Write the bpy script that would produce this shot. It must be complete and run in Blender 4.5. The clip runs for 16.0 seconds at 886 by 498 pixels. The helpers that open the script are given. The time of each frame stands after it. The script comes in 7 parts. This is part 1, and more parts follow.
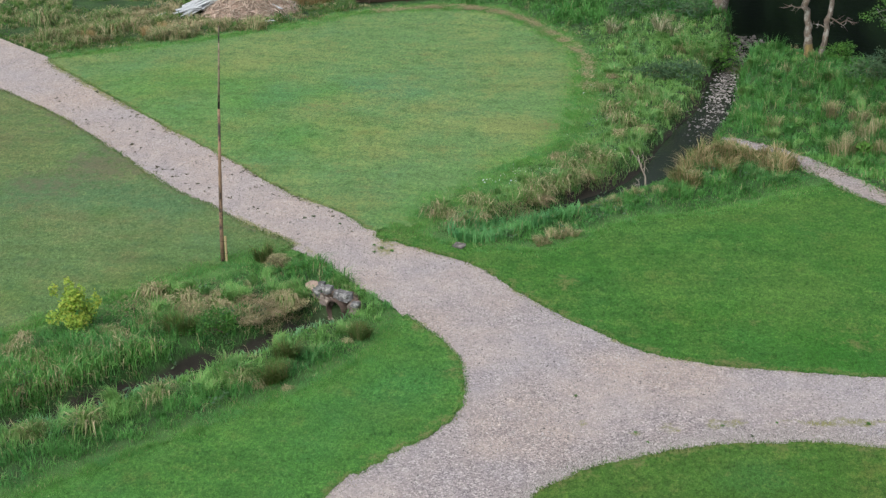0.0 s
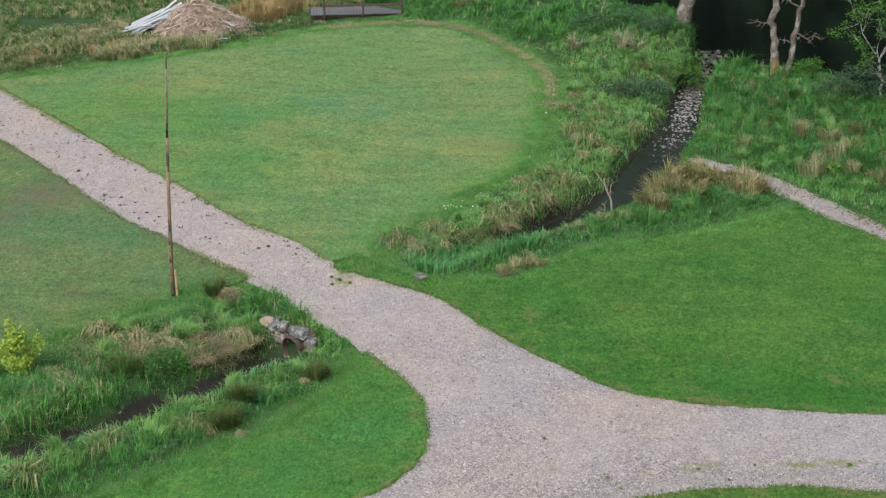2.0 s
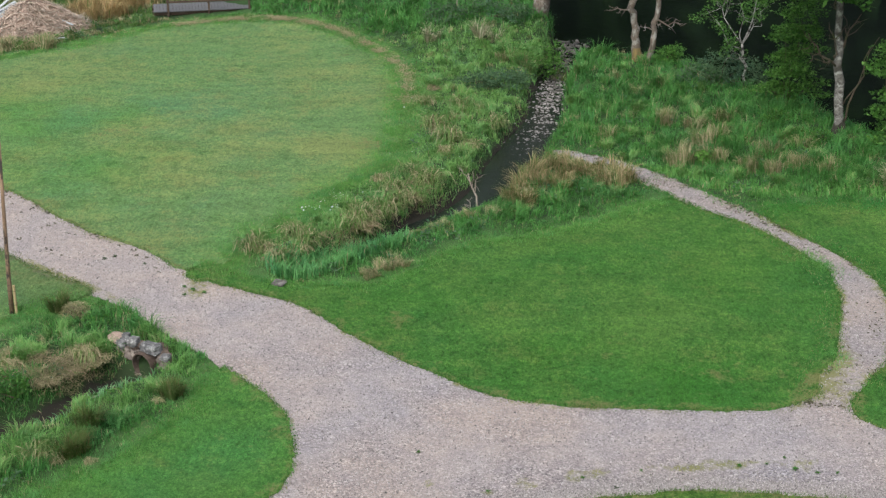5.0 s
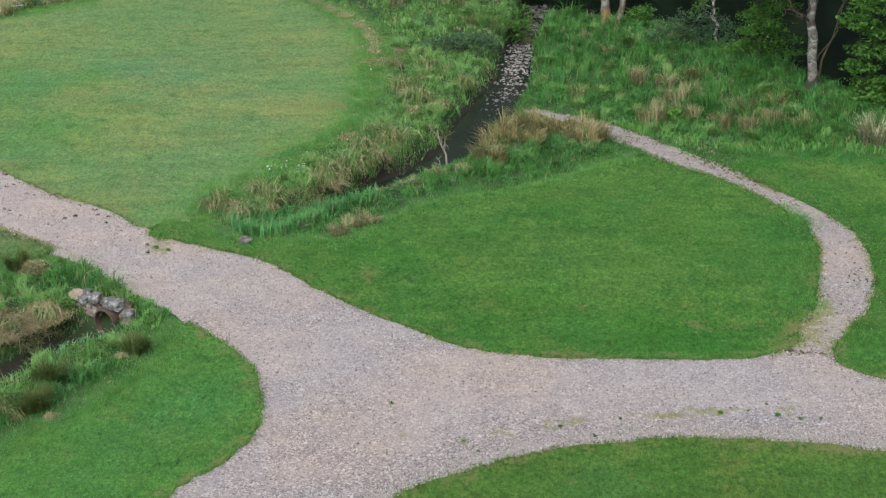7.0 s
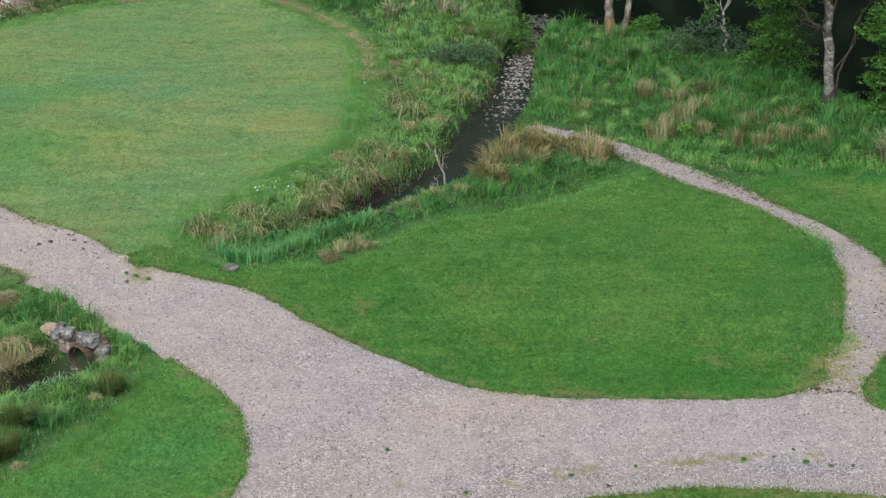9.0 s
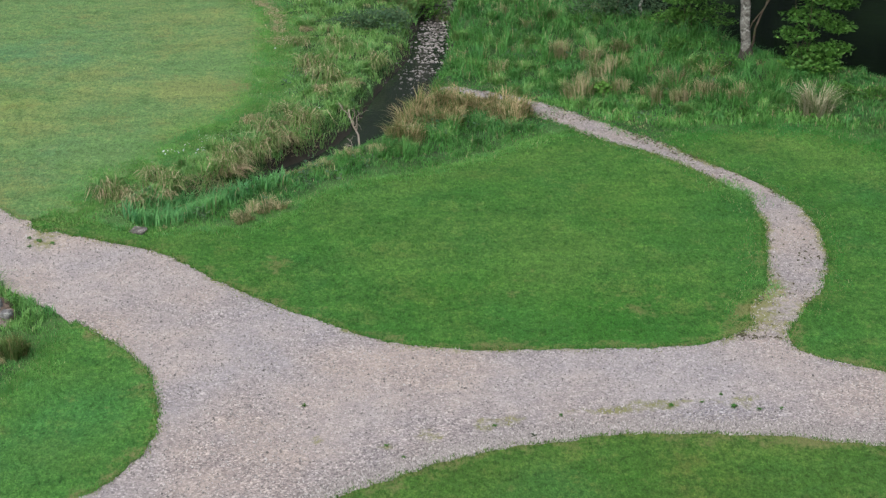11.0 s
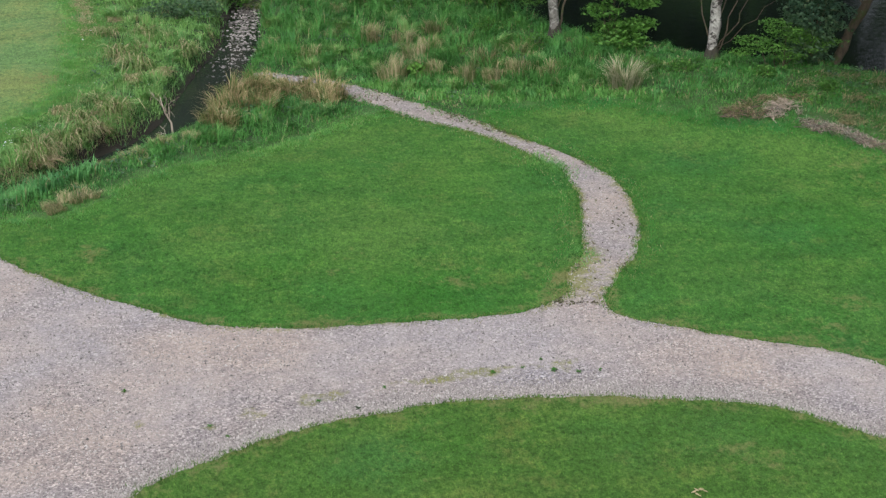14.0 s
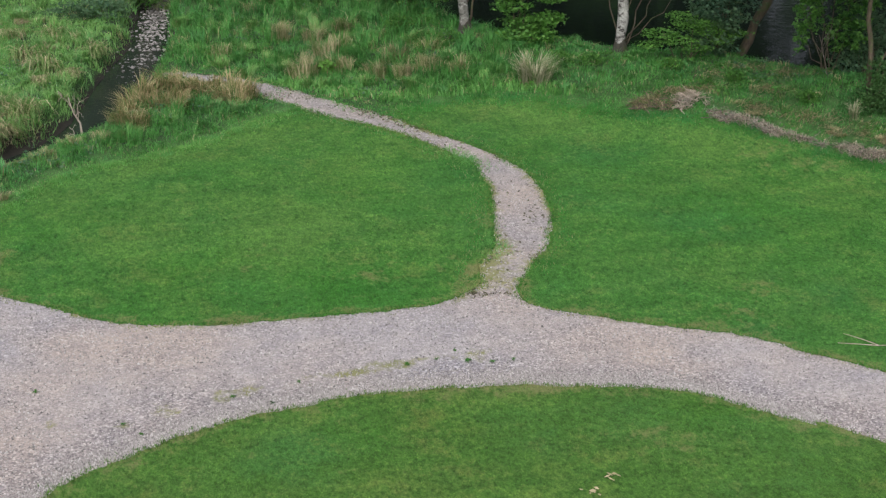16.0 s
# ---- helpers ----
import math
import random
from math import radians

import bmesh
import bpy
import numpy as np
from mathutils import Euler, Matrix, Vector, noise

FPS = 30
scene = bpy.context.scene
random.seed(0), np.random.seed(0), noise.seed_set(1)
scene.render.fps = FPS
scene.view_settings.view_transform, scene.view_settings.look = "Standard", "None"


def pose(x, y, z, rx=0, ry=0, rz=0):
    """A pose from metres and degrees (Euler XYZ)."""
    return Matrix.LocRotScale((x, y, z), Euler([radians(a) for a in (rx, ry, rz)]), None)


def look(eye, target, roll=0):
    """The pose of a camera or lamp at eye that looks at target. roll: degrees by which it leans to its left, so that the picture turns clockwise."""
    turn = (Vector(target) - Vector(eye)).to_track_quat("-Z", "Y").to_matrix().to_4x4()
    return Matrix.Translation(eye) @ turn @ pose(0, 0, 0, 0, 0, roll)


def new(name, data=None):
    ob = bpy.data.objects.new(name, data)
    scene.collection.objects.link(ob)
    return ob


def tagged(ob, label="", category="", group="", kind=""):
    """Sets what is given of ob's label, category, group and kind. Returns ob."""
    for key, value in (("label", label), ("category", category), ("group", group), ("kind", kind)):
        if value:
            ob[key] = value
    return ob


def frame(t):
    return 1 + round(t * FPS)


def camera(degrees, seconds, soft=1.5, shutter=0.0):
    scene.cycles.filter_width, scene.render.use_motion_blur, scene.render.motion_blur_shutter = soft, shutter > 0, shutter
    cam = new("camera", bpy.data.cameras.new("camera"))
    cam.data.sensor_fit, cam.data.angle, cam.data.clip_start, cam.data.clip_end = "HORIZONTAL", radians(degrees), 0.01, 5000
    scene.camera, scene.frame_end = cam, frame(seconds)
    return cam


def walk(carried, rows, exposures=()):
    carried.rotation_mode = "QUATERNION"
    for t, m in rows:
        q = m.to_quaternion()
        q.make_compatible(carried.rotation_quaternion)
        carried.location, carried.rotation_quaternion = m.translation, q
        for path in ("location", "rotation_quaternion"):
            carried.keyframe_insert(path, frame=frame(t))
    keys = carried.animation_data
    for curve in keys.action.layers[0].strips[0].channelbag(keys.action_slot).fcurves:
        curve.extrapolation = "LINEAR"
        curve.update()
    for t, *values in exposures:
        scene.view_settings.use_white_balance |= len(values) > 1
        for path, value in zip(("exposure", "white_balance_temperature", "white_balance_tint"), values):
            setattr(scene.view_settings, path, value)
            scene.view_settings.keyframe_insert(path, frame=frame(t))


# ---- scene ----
cam = camera(31.69, 16.0, soft=1.35)
PATH = [
    (0.00, 1.034, -6.018, 21.765, 8.781, -23.589, -0.279),
    (0.50, 0.996, -5.625, 21.780, 8.767, -23.537, -0.367),
    (1.00, 0.901, -5.047, 21.771, 8.536, -23.461, -0.371),
    (1.50, 0.787, -4.413, 21.777, 7.936, -23.417, -0.309),
    (2.00, 0.664, -3.790, 21.705, 7.143, -23.386, -0.215),
    (2.50, 0.522, -3.166, 21.649, 6.316, -23.385, -0.101),
    (3.00, 0.425, -2.570, 21.548, 5.459, -23.331, -0.057),
    (3.50, 0.317, -2.010, 21.432, 4.433, -23.302, 0.029),
    (4.00, 0.291, -1.678, 21.211, 3.333, -23.331, 0.078),
    (4.50, 0.252, -1.420, 20.979, 2.281, -23.355, 0.142),
    (5.00, 0.208, -1.270, 20.669, 1.363, -23.397, 0.189),
    (5.50, 0.159, -1.251, 20.250, 0.696, -23.462, 0.208),
    (6.00, 0.109, -1.235, 19.797, 0.257, -23.530, 0.207),
    (6.50, 0.065, -1.094, 19.380, 0.021, -23.582, 0.193),
    (7.00, 0.032, -0.701, 19.074, -0.034, -23.597, 0.176),
    (7.50, 0.000, -0.000, 18.789, 0.000, -23.585, 0.155),
    (8.00, -0.063, 0.883, 18.847, 0.047, -23.541, 0.112),
    (8.20, -0.076, 1.212, 18.845, 0.056, -23.430, 0.116),
    (8.70, -0.095, 1.948, 18.696, -0.053, -23.378, 0.108),
    (9.20, -0.068, 2.447, 18.285, -0.438, -23.411, 0.127),
    (9.75, -0.023, 2.765, 17.745, -1.146, -23.485, 0.159),
    (10.30, -0.004, 2.885, 17.338, -2.116, -23.533, 0.176),
    (10.50, -0.011, 2.923, 17.219, -2.533, -23.514, 0.207),
    (11.00, -0.014, 2.933, 17.007, -3.501, -23.551, 0.179),
    (11.50, -0.005, 2.930, 16.834, -4.631, -23.589, 0.223),
    (12.00, 0.044, 2.929, 16.754, -5.680, -23.584, 0.279),
    (12.50, 0.059, 2.860, 16.692, -6.747, -23.605, 0.364),
    (13.00, 0.113, 2.790, 16.618, -7.945, -23.625, 0.398),
    (13.50, 0.125, 2.743, 16.563, -9.289, -23.604, 0.483),
    (14.00, 0.154, 2.665, 16.528, -10.455, -23.569, 0.578),
    (14.50, 0.180, 2.603, 16.490, -11.519, -23.539, 0.643),
    (15.00, 0.227, 2.558, 16.450, -12.480, -23.512, 0.698),
    (15.50, 0.262, 2.503, 16.399, -13.319, -23.477, 0.753),
    (16.00, 0.283, 2.448, 16.376, -13.681, -23.460, 0.724),
]
# seconds, eye, yaw, pitch, roll
walk(cam, [(t, pose(x, y, z, 90 + pitch, 0, yaw) @ pose(0, 0, 0, 0, 0, roll))
           for t, x, y, z, yaw, pitch, roll in PATH],
     exposures=[(0.0, 0.35), (16.0, 0.35)])

# ---- light: a bright overcast evening ----
SUN_EL, SUN_AZ = 52.0, 205.0
world = bpy.data.worlds.new("overcast_sky")
scene.world = world
world.use_nodes = True
wn = world.node_tree.nodes
sky = wn.new("ShaderNodeTexSky")
sky.sky_type, sky.sun_disc = "NISHITA", False
sky.sun_elevation, sky.sun_rotation = radians(SUN_EL), radians(SUN_AZ)
sky.dust_density, sky.ozone_density = 3.0, 1.0
soften = wn.new("ShaderNodeHueSaturation")
soften.inputs["Saturation"].default_value = 0.35
world.node_tree.links.new(sky.outputs["Color"], soften.inputs["Color"])
world.node_tree.links.new(soften.outputs["Color"], wn["Background"].inputs["Color"])
wn["Background"].inputs["Strength"].default_value = 0.15
sun = bpy.data.lights.new("sun", "SUN")
sun.energy, sun.angle, sun.color = 1.5, radians(45), (1.0, 0.97, 0.92)
sun_lamp = new("sun", sun)
sun_lamp.matrix_world = look(
    (math.sin(radians(SUN_AZ)) * 60, math.cos(radians(SUN_AZ)) * 60 + 45, 60 * math.tan(radians(SUN_EL))), (0, 45, 0))


# ---- materials ----
def shader(name):
    m = bpy.data.materials.new(name)
    m.use_nodes = True
    nt = m.node_tree
    return m, nt, nt.nodes["Principled BSDF"]


def node(nt, kind, **values):
    n = nt.nodes.new(kind)
    for key, value in values.items():
        n.inputs[key.replace("_", " ")].default_value = value
    return n


def where(nt):
    return nt.nodes.new("ShaderNodeNewGeometry")


def noise_tex(nt, vec, scale, detail=4.0, rough=0.55):
    n = node(nt, "ShaderNodeTexNoise", Scale=scale, Detail=detail, Roughness=rough)
    nt.links.new(vec, n.inputs["Vector"])
    return n.outputs["Fac"]


def ramp(nt, fac, stops):
    r = nt.nodes.new("ShaderNodeValToRGB")
    els = r.color_ramp.elements
    while len(els) < len(stops):
        els.new(0.5)
    for e, (p, c) in zip(els, stops):
        e.position, e.color = p, (*c, 1.0)
    nt.links.new(fac, r.inputs["Fac"])
    return r.outputs["Color"]


def mix(nt, fac, a, b, mode="MIX"):
    m = nt.nodes.new("ShaderNodeMix")
    m.data_type, m.blend_type = "RGBA", mode
    for sock, v in ((m.inputs["Factor"], fac), (m.inputs["A"], a), (m.inputs["B"], b)):
        if hasattr(v, "links"):
            nt.links.new(v, sock)
        elif isinstance(v, tuple):
            sock.default_value = (*v, 1.0)
        else:
            sock.default_value = v
    return m.outputs["Result"]


def maths(nt, op, a, b=0.0):
    m = nt.nodes.new("ShaderNodeMath")
    m.operation = op
    for sock, v in zip(m.inputs, (a, b)):
        if hasattr(v, "links"):
            nt.links.new(v, sock)
        else:
            sock.default_value = v
    return m.outputs[0]


def bump(nt, bsdf, height, strength=0.5, distance=0.02):
    b = node(nt, "ShaderNodeBump", Strength=strength, Distance=distance)
    nt.links.new(height, b.inputs["Height"])
    nt.links.new(b.outputs["Normal"], bsdf.inputs["Normal"])


def attribute(nt, name):
    a = nt.nodes.new("ShaderNodeAttribute")
    a.attribute_name = name
    return a.outputs["Fac"]


def shifted(nt, vec, x, y, turn=0.0, scale=(1, 1, 1)):
    """The place, moved and turned, so that one pattern does not follow another."""
    mp = nt.nodes.new("ShaderNodeMapping")
    mp.inputs["Location"].default_value, mp.inputs["Rotation"].default_value, mp.inputs["Scale"].default_value = (x, y, 0), (0, 0, turn), scale
    nt.links.new(vec, mp.inputs["Vector"])
    return mp.outputs["Vector"]


def grey(v):
    return (v, v, v)


def lawn_material(name, dark, mid, pale, dry, dry_amount=0.5, coarse=1.0, bare_a=(0.13, 0.135, 0.055), bare_b=(0.27, 0.265, 0.12), blade=False):
    """Mown turf, or its single blades: drifts of hue, mown swathes, tufts, fine blade grain, straw flecks and worn spots."""
    m, nt, b = shader(name)
    pos = where(nt).outputs["Position"]
    drift = noise_tex(nt, shifted(nt, pos, 31, 7), 0.2, 4, 0.62)
    cool = noise_tex(nt, shifted(nt, pos, -13, 44, 0.5), 0.3, 5, 0.66)
    brown = noise_tex(nt, shifted(nt, pos, 71, -9, 1.1), 0.42, 6, 0.7)
    swathe = noise_tex(nt, shifted(nt, pos, 3, 3, -0.7, (0.35, 1.3, 1)), 0.9, 3, 0.6)
    patch = noise_tex(nt, pos, 1.3, 5, 0.65)
    tuft = noise_tex(nt, shifted(nt, pos, 9, 2, 0.0, (1, 0.68, 1)), 4.2, 4, 0.7)
    knot = noise_tex(nt, shifted(nt, pos, 5, 8, 0.0, (1, 0.68, 1)), 9.5, 4, 0.7)
    grain = noise_tex(nt, shifted(nt, pos, 0, 0, 0.0, (1, 0.68, 1)), 24.0, 3, 0.75)
    c = ramp(nt, patch, [(0.36, dark), (0.46, mid), (0.54, mid), (0.66, pale)])
    c = mix(nt, 0.6, mid, c)
    ragged = maths(nt, "MULTIPLY", maths(nt, "SUBTRACT", knot, 0.5), 0.5)
    wisp = maths(nt, "MULTIPLY", maths(nt, "SUBTRACT", patch, 0.5), 0.6)
    uneven = maths(nt, "ADD", ragged, wisp)
    cool_green = tuple(k * v for k, v in zip(mid, (0.8, 0.96, 1.2)))
    c = mix(nt, ramp(nt, maths(nt, "ADD", maths(nt, "ADD", cool, maths(nt, "MULTIPLY", attribute(nt, "cool"), 0.3)), uneven), [(0.5, grey(0)), (0.72, grey(0.8))]), c, cool_green)
    c = mix(nt, maths(nt, "MULTIPLY", ramp(nt, maths(nt, "ADD", maths(nt, "ADD", drift, maths(nt, "MULTIPLY", attribute(nt, "dry"), 0.3)), uneven), [(0.46, grey(0)), (0.74, grey(1))]), dry_amount), c, dry)
    c = mix(nt, ramp(nt, maths(nt, "ADD", brown, uneven), [(0.56, grey(0)), (0.76, grey(0.6))]), c, tuple(0.5 * k + 0.5 * v for k, v in zip(dry, bare_a)))
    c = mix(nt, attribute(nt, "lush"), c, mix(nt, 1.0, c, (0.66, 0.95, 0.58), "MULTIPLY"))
    c = mix(nt, 0.7, c, ramp(nt, swathe, [(0.36, (0.86, 0.87, 0.88)), (0.64, (1.13, 1.12, 1.1))]), "MULTIPLY")
    c = mix(nt, 0.5, c, ramp(nt, tuft, [(0.36, (0.7, 0.72, 0.72)), (0.5, grey(0.98)), (0.66, (1.3, 1.26, 1.22))]), "MULTIPLY")
    c = mix(nt, 0.8 * coarse ** 0.5, c, ramp(nt, knot, [(0.35, (0.58, 0.61, 0.6)), (0.46, grey(0.96)), (0.64, (1.32, 1.28, 1.22))]), "MULTIPLY")
    c = mix(nt, 0.75 * coarse ** 0.5, c, ramp(nt, grain, [(0.34, (0.48, 0.52, 0.5)), (0.66, (1.52, 1.47, 1.38))]), "MULTIPLY")
    fleck = noise_tex(nt, shifted(nt, pos, 40, 40), 13.0, 3, 0.8)
    c = mix(nt, ramp(nt, fleck, [(0.62, grey(0)), (0.74, grey(0.45))]), c, (0.2, 0.23, 0.1))
    bare = noise_tex(nt, pos, 2.2, 5, 0.65)
    c = mix(nt, ramp(nt, maths(nt, "ADD", maths(nt, "ADD", bare, ragged), attribute(nt, "worn")), [(0.64, grey(0)), (0.88, grey(0.8))]), c, mix(nt, grain, bare_a, bare_b))
    nt.links.new(c, b.inputs["Base Color"])
    b.inputs["Roughness"].default_value = 0.9
    b.inputs["Specular IOR Level"].default_value = 0.15
    if blade:
        rnd = where(nt).outputs["Random Per Island"]
        nt.links.new(mix(nt, 1.0, c, ramp(nt, rnd, [(0.0, (0.8, 0.82, 0.8)), (0.6, (1.15, 1.15, 1.12)), (1.0, (1.65, 1.55, 1.5))]), "MULTIPLY"), b.inputs["Base Color"])
    else:
        bump(nt, b, maths(nt, "ADD", maths(nt, "MULTIPLY", grain, 0.5), maths(nt, "ADD", knot, tuft)), 0.9, 0.07)
    return m


def gravel_material(name, dim=1.0, weeds=0.68):
    """Crushed stone: coarse grey chips at the rims, paler trodden fines in the wheel tracks, moss where it is left alone."""
    m, nt, b = shader(name)
    pos = where(nt).outputs["Position"]
    rim = attribute(nt, "coarse")
    v = node(nt, "ShaderNodeTexVoronoi", Scale=24.0)
    nt.links.new(pos, v.inputs["Vector"])
    sep = nt.nodes.new("ShaderNodeSeparateColor")
    nt.links.new(v.outputs["Color"], sep.inputs["Color"])
    stone = ramp(nt, sep.outputs["Red"], [(0.0, (0.14, 0.134, 0.142)), (0.25, (0.25, 0.232, 0.238)), (0.75, (0.35, 0.322, 0.328)), (1.0, (0.56, 0.53, 0.53))])
    fines = ramp(nt, noise_tex(nt, pos, 30.0, 3, 0.75), [(0.36, (0.31, 0.277, 0.264)), (0.64, (0.485, 0.44, 0.42))])
    track = noise_tex(nt, shifted(nt, pos, 17, 5), 0.45, 5, 0.65)
    c = mix(nt, ramp(nt, maths(nt, "SUBTRACT", track, maths(nt, "MULTIPLY", rim, 0.4)), [(0.3, grey(0.05)), (0.56, grey(0.72)), (0.8, grey(1.0))]), stone, fines)
    broad = noise_tex(nt, pos, 0.22, 4)
    med = noise_tex(nt, pos, 1.3, 6, 0.68)
    c = mix(nt, 0.9, c, ramp(nt, broad, [(0.38, (0.95 * dim, 0.97 * dim, 1.03 * dim)), (0.62, (1.06 * dim, 0.99 * dim, 0.93 * dim))]), "MULTIPLY")
    c = mix(nt, 0.85, c, ramp(nt, med, [(0.36, (0.89, 0.89, 0.91)), (0.64, (1.09, 1.08, 1.06))]), "MULTIPLY")
    fine = noise_tex(nt, pos, 13.0, 5, 0.75)
    c = mix(nt, 0.55, c, ramp(nt, fine, [(0.36, grey(0.7)), (0.64, grey(1.26))]), "MULTIPLY")
    c = mix(nt, 0.5, c, ramp(nt, noise_tex(nt, pos, 5.5, 4, 0.65), [(0.38, (0.8, 0.8, 0.81)), (0.62, (1.15, 1.14, 1.13))]), "MULTIPLY")
    green = noise_tex(nt, pos, 3.6, 6, 0.72)
    moss = mix(nt, noise_tex(nt, pos, 2.0, 3), (0.12, 0.165, 0.045), (0.27, 0.25, 0.1))
    c = mix(nt, ramp(nt, maths(nt, "ADD", green, attribute(nt, "worn")), [(weeds, grey(0)), (weeds + 0.2, grey(0.85))]), c, moss)
    nt.links.new(c, b.inputs["Base Color"])
    b.inputs["Roughness"].default_value = 0.95
    b.inputs["Specular IOR Level"].default_value = 0.2
    bump(nt, b, maths(nt, "ADD", v.outputs["Distance"], fine), 0.5, 0.02)
    return m


def soil_material():
    """Rough ground under tall grass: dark humus, moss and last year's litter."""
    m, nt, b = shader("dark damp soil with moss")
    pos = where(nt).outputs["Position"]
    c = ramp(nt, noise_tex(nt, pos, 0.9, 6, 0.65), [(0.3, (0.014, 0.034, 0.009)), (0.5, (0.024, 0.068, 0.014)), (0.66, (0.035, 0.09, 0.019)), (0.82, (0.075, 0.08, 0.035))])
    g = noise_tex(nt, pos, 14.0, 5, 0.7)
    c = mix(nt, 0.8, c, ramp(nt, g, [(0.3, (0.5, 0.5, 0.5)), (0.7, (1.4, 1.4, 1.4))]), "MULTIPLY")
    c = mix(nt, attribute(nt, "lush"), c, ramp(nt, g, [(0.3, (0.055, 0.155, 0.032)), (0.7, (0.13, 0.29, 0.07))]))
    wet = ramp(nt, maths(nt, "ADD", attribute(nt, "worn"), maths(nt, "MULTIPLY", g, 0.5)), [(0.45, (0, 0, 0)), (0.9, (1, 1, 1))])
    c = mix(nt, wet, c, mix(nt, noise_tex(nt, pos, 5.0, 5), (0.01, 0.0095, 0.007), (0.032, 0.028, 0.02)))
    nt.links.new(c, b.inputs["Base Color"])
    b.inputs["Roughness"].default_value = 0.95
    bump(nt, b, g, 0.8, 0.05)
    return m


def blade_material(name, green_a, green_b, straw_a, straw_b, shine=0.3):
    """Grass blades: 'tone' runs from fresh green (0) to dead straw (1)."""
    m, nt, b = shader(name)
    geo = where(nt)
    rnd = geo.outputs["Random Per Island"]
    tone = attribute(nt, "tone")
    big = noise_tex(nt, geo.outputs["Position"], 0.55, 4)
    small = noise_tex(nt, geo.outputs["Position"], 2.8, 3)
    vary = maths(nt, "ADD", maths(nt, "MULTIPLY", rnd, 0.24), maths(nt, "ADD", maths(nt, "MULTIPLY", big, 0.5), maths(nt, "MULTIPLY", small, 0.62)))
    g = mix(nt, ramp(nt, vary, [(0.48, (0, 0, 0)), (0.84, (1, 1, 1))]), green_a, green_b)
    cool = noise_tex(nt, geo.outputs["Position"], 0.8, 4, 0.6)
    g = mix(nt, ramp(nt, cool, [(0.5, (0, 0, 0)), (0.62, (0.55, 0.55, 0.55))]), g, mix(nt, rnd, tuple(a * k for a, k in zip(green_a, (0.9, 1.08, 1.6))), tuple(a * k for a, k in zip(green_b, (0.85, 1.0, 1.5)))))
    s = mix(nt, rnd, straw_a, straw_b)
    c = mix(nt, tone, g, s)
    nt.links.new(c, b.inputs["Base Color"])
    b.inputs["Roughness"].default_value = 0.6
    b.inputs["Specular IOR Level"].default_value = shine
    t = nt.nodes.new("ShaderNodeBsdfTranslucent")
    nt.links.new(c, t.inputs["Color"])
    ms = nt.nodes.new("ShaderNodeMixShader")
    ms.inputs[0].default_value = 0.3
    nt.links.new(b.outputs[0], ms.inputs[1])
    nt.links.new(t.outputs[0], ms.inputs[2])
    nt.links.new(ms.outputs[0], nt.nodes["Material Output"].inputs["Surface"])
    return m


def bark_material(name, a, b_, spots=None, scale=9.0, stretch=(1, 1, 0.3), moss=None, bands=4.0):
    m, nt, b = shader(name)
    tc = nt.nodes.new("ShaderNodeTexCoord")
    mp = nt.nodes.new("ShaderNodeMapping")
    mp.inputs["Scale"].default_value = stretch
    nt.links.new(tc.outputs["Object"], mp.inputs["Vector"])
    n = noise_tex(nt, mp.outputs["Vector"], scale, 6, 0.7)
    c = ramp(nt, n, [(0.3, a), (0.65, b_)])
    if spots:
        mp2 = nt.nodes.new("ShaderNodeMapping")
        mp2.inputs["Scale"].default_value = (1.2, 1.2, bands)
        nt.links.new(tc.outputs["Object"], mp2.inputs["Vector"])
        c = mix(nt, ramp(nt, noise_tex(nt, mp2.outputs["Vector"], 2.6, 5, 0.68), [(0.49, (0, 0, 0)), (0.58, (1, 1, 1))]), c, spots)
    if moss:
        c = mix(nt, ramp(nt, noise_tex(nt, tc.outputs["Object"], 3.0, 4), [(0.5, (0, 0, 0)), (0.62, (1, 1, 1))]), c, moss)
    nt.links.new(c, b.inputs["Base Color"])
    b.inputs["Roughness"].default_value = 0.9
    bump(nt, b, n, 0.8, 0.03)
    return m


def stone_material(name, a, b_, lichen, amount=0.5):
    m, nt, b = shader(name)
    tc = nt.nodes.new("ShaderNodeTexCoord")
    info = nt.nodes.new("ShaderNodeObjectInfo")
    p = tc.outputs["Object"]
    n = noise_tex(nt, p, 5.0, 6, 0.7)
    c = ramp(nt, n, [(0.3, a), (0.7, b_)])
    c = mix(nt, ramp(nt, noise_tex(nt, p, 6.5, 6, 0.7), [(0.62 - 0.2 * amount, (0, 0, 0)), (0.7, (1, 1, 1))]), c, lichen)
    c = mix(nt, 0.6, c, ramp(nt, info.outputs["Random"], [(0.0, (0.45, 0.46, 0.48)), (1.0, (1.4, 1.37, 1.33))]), "MULTIPLY")
    nt.links.new(c, b.inputs["Base Color"])
    b.inputs["Roughness"].default_value = 0.95
    b.inputs["Specular IOR Level"].default_value = 0.15
    bump(nt, b, n, 0.9, 0.04)
    return m


def water_material(name, deep, ripple, scale):
    m, nt, b = shader(name)
    pos = where(nt).outputs["Position"]
    b.inputs["Base Color"].default_value = (*deep, 1)
    b.inputs["Roughness"].default_value = 0.06
    b.inputs["IOR"].default_value = 1.33
    n = noise_tex(nt, pos, scale, 4, 0.6)
    bump(nt, b, n, ripple, 0.06)
    return m


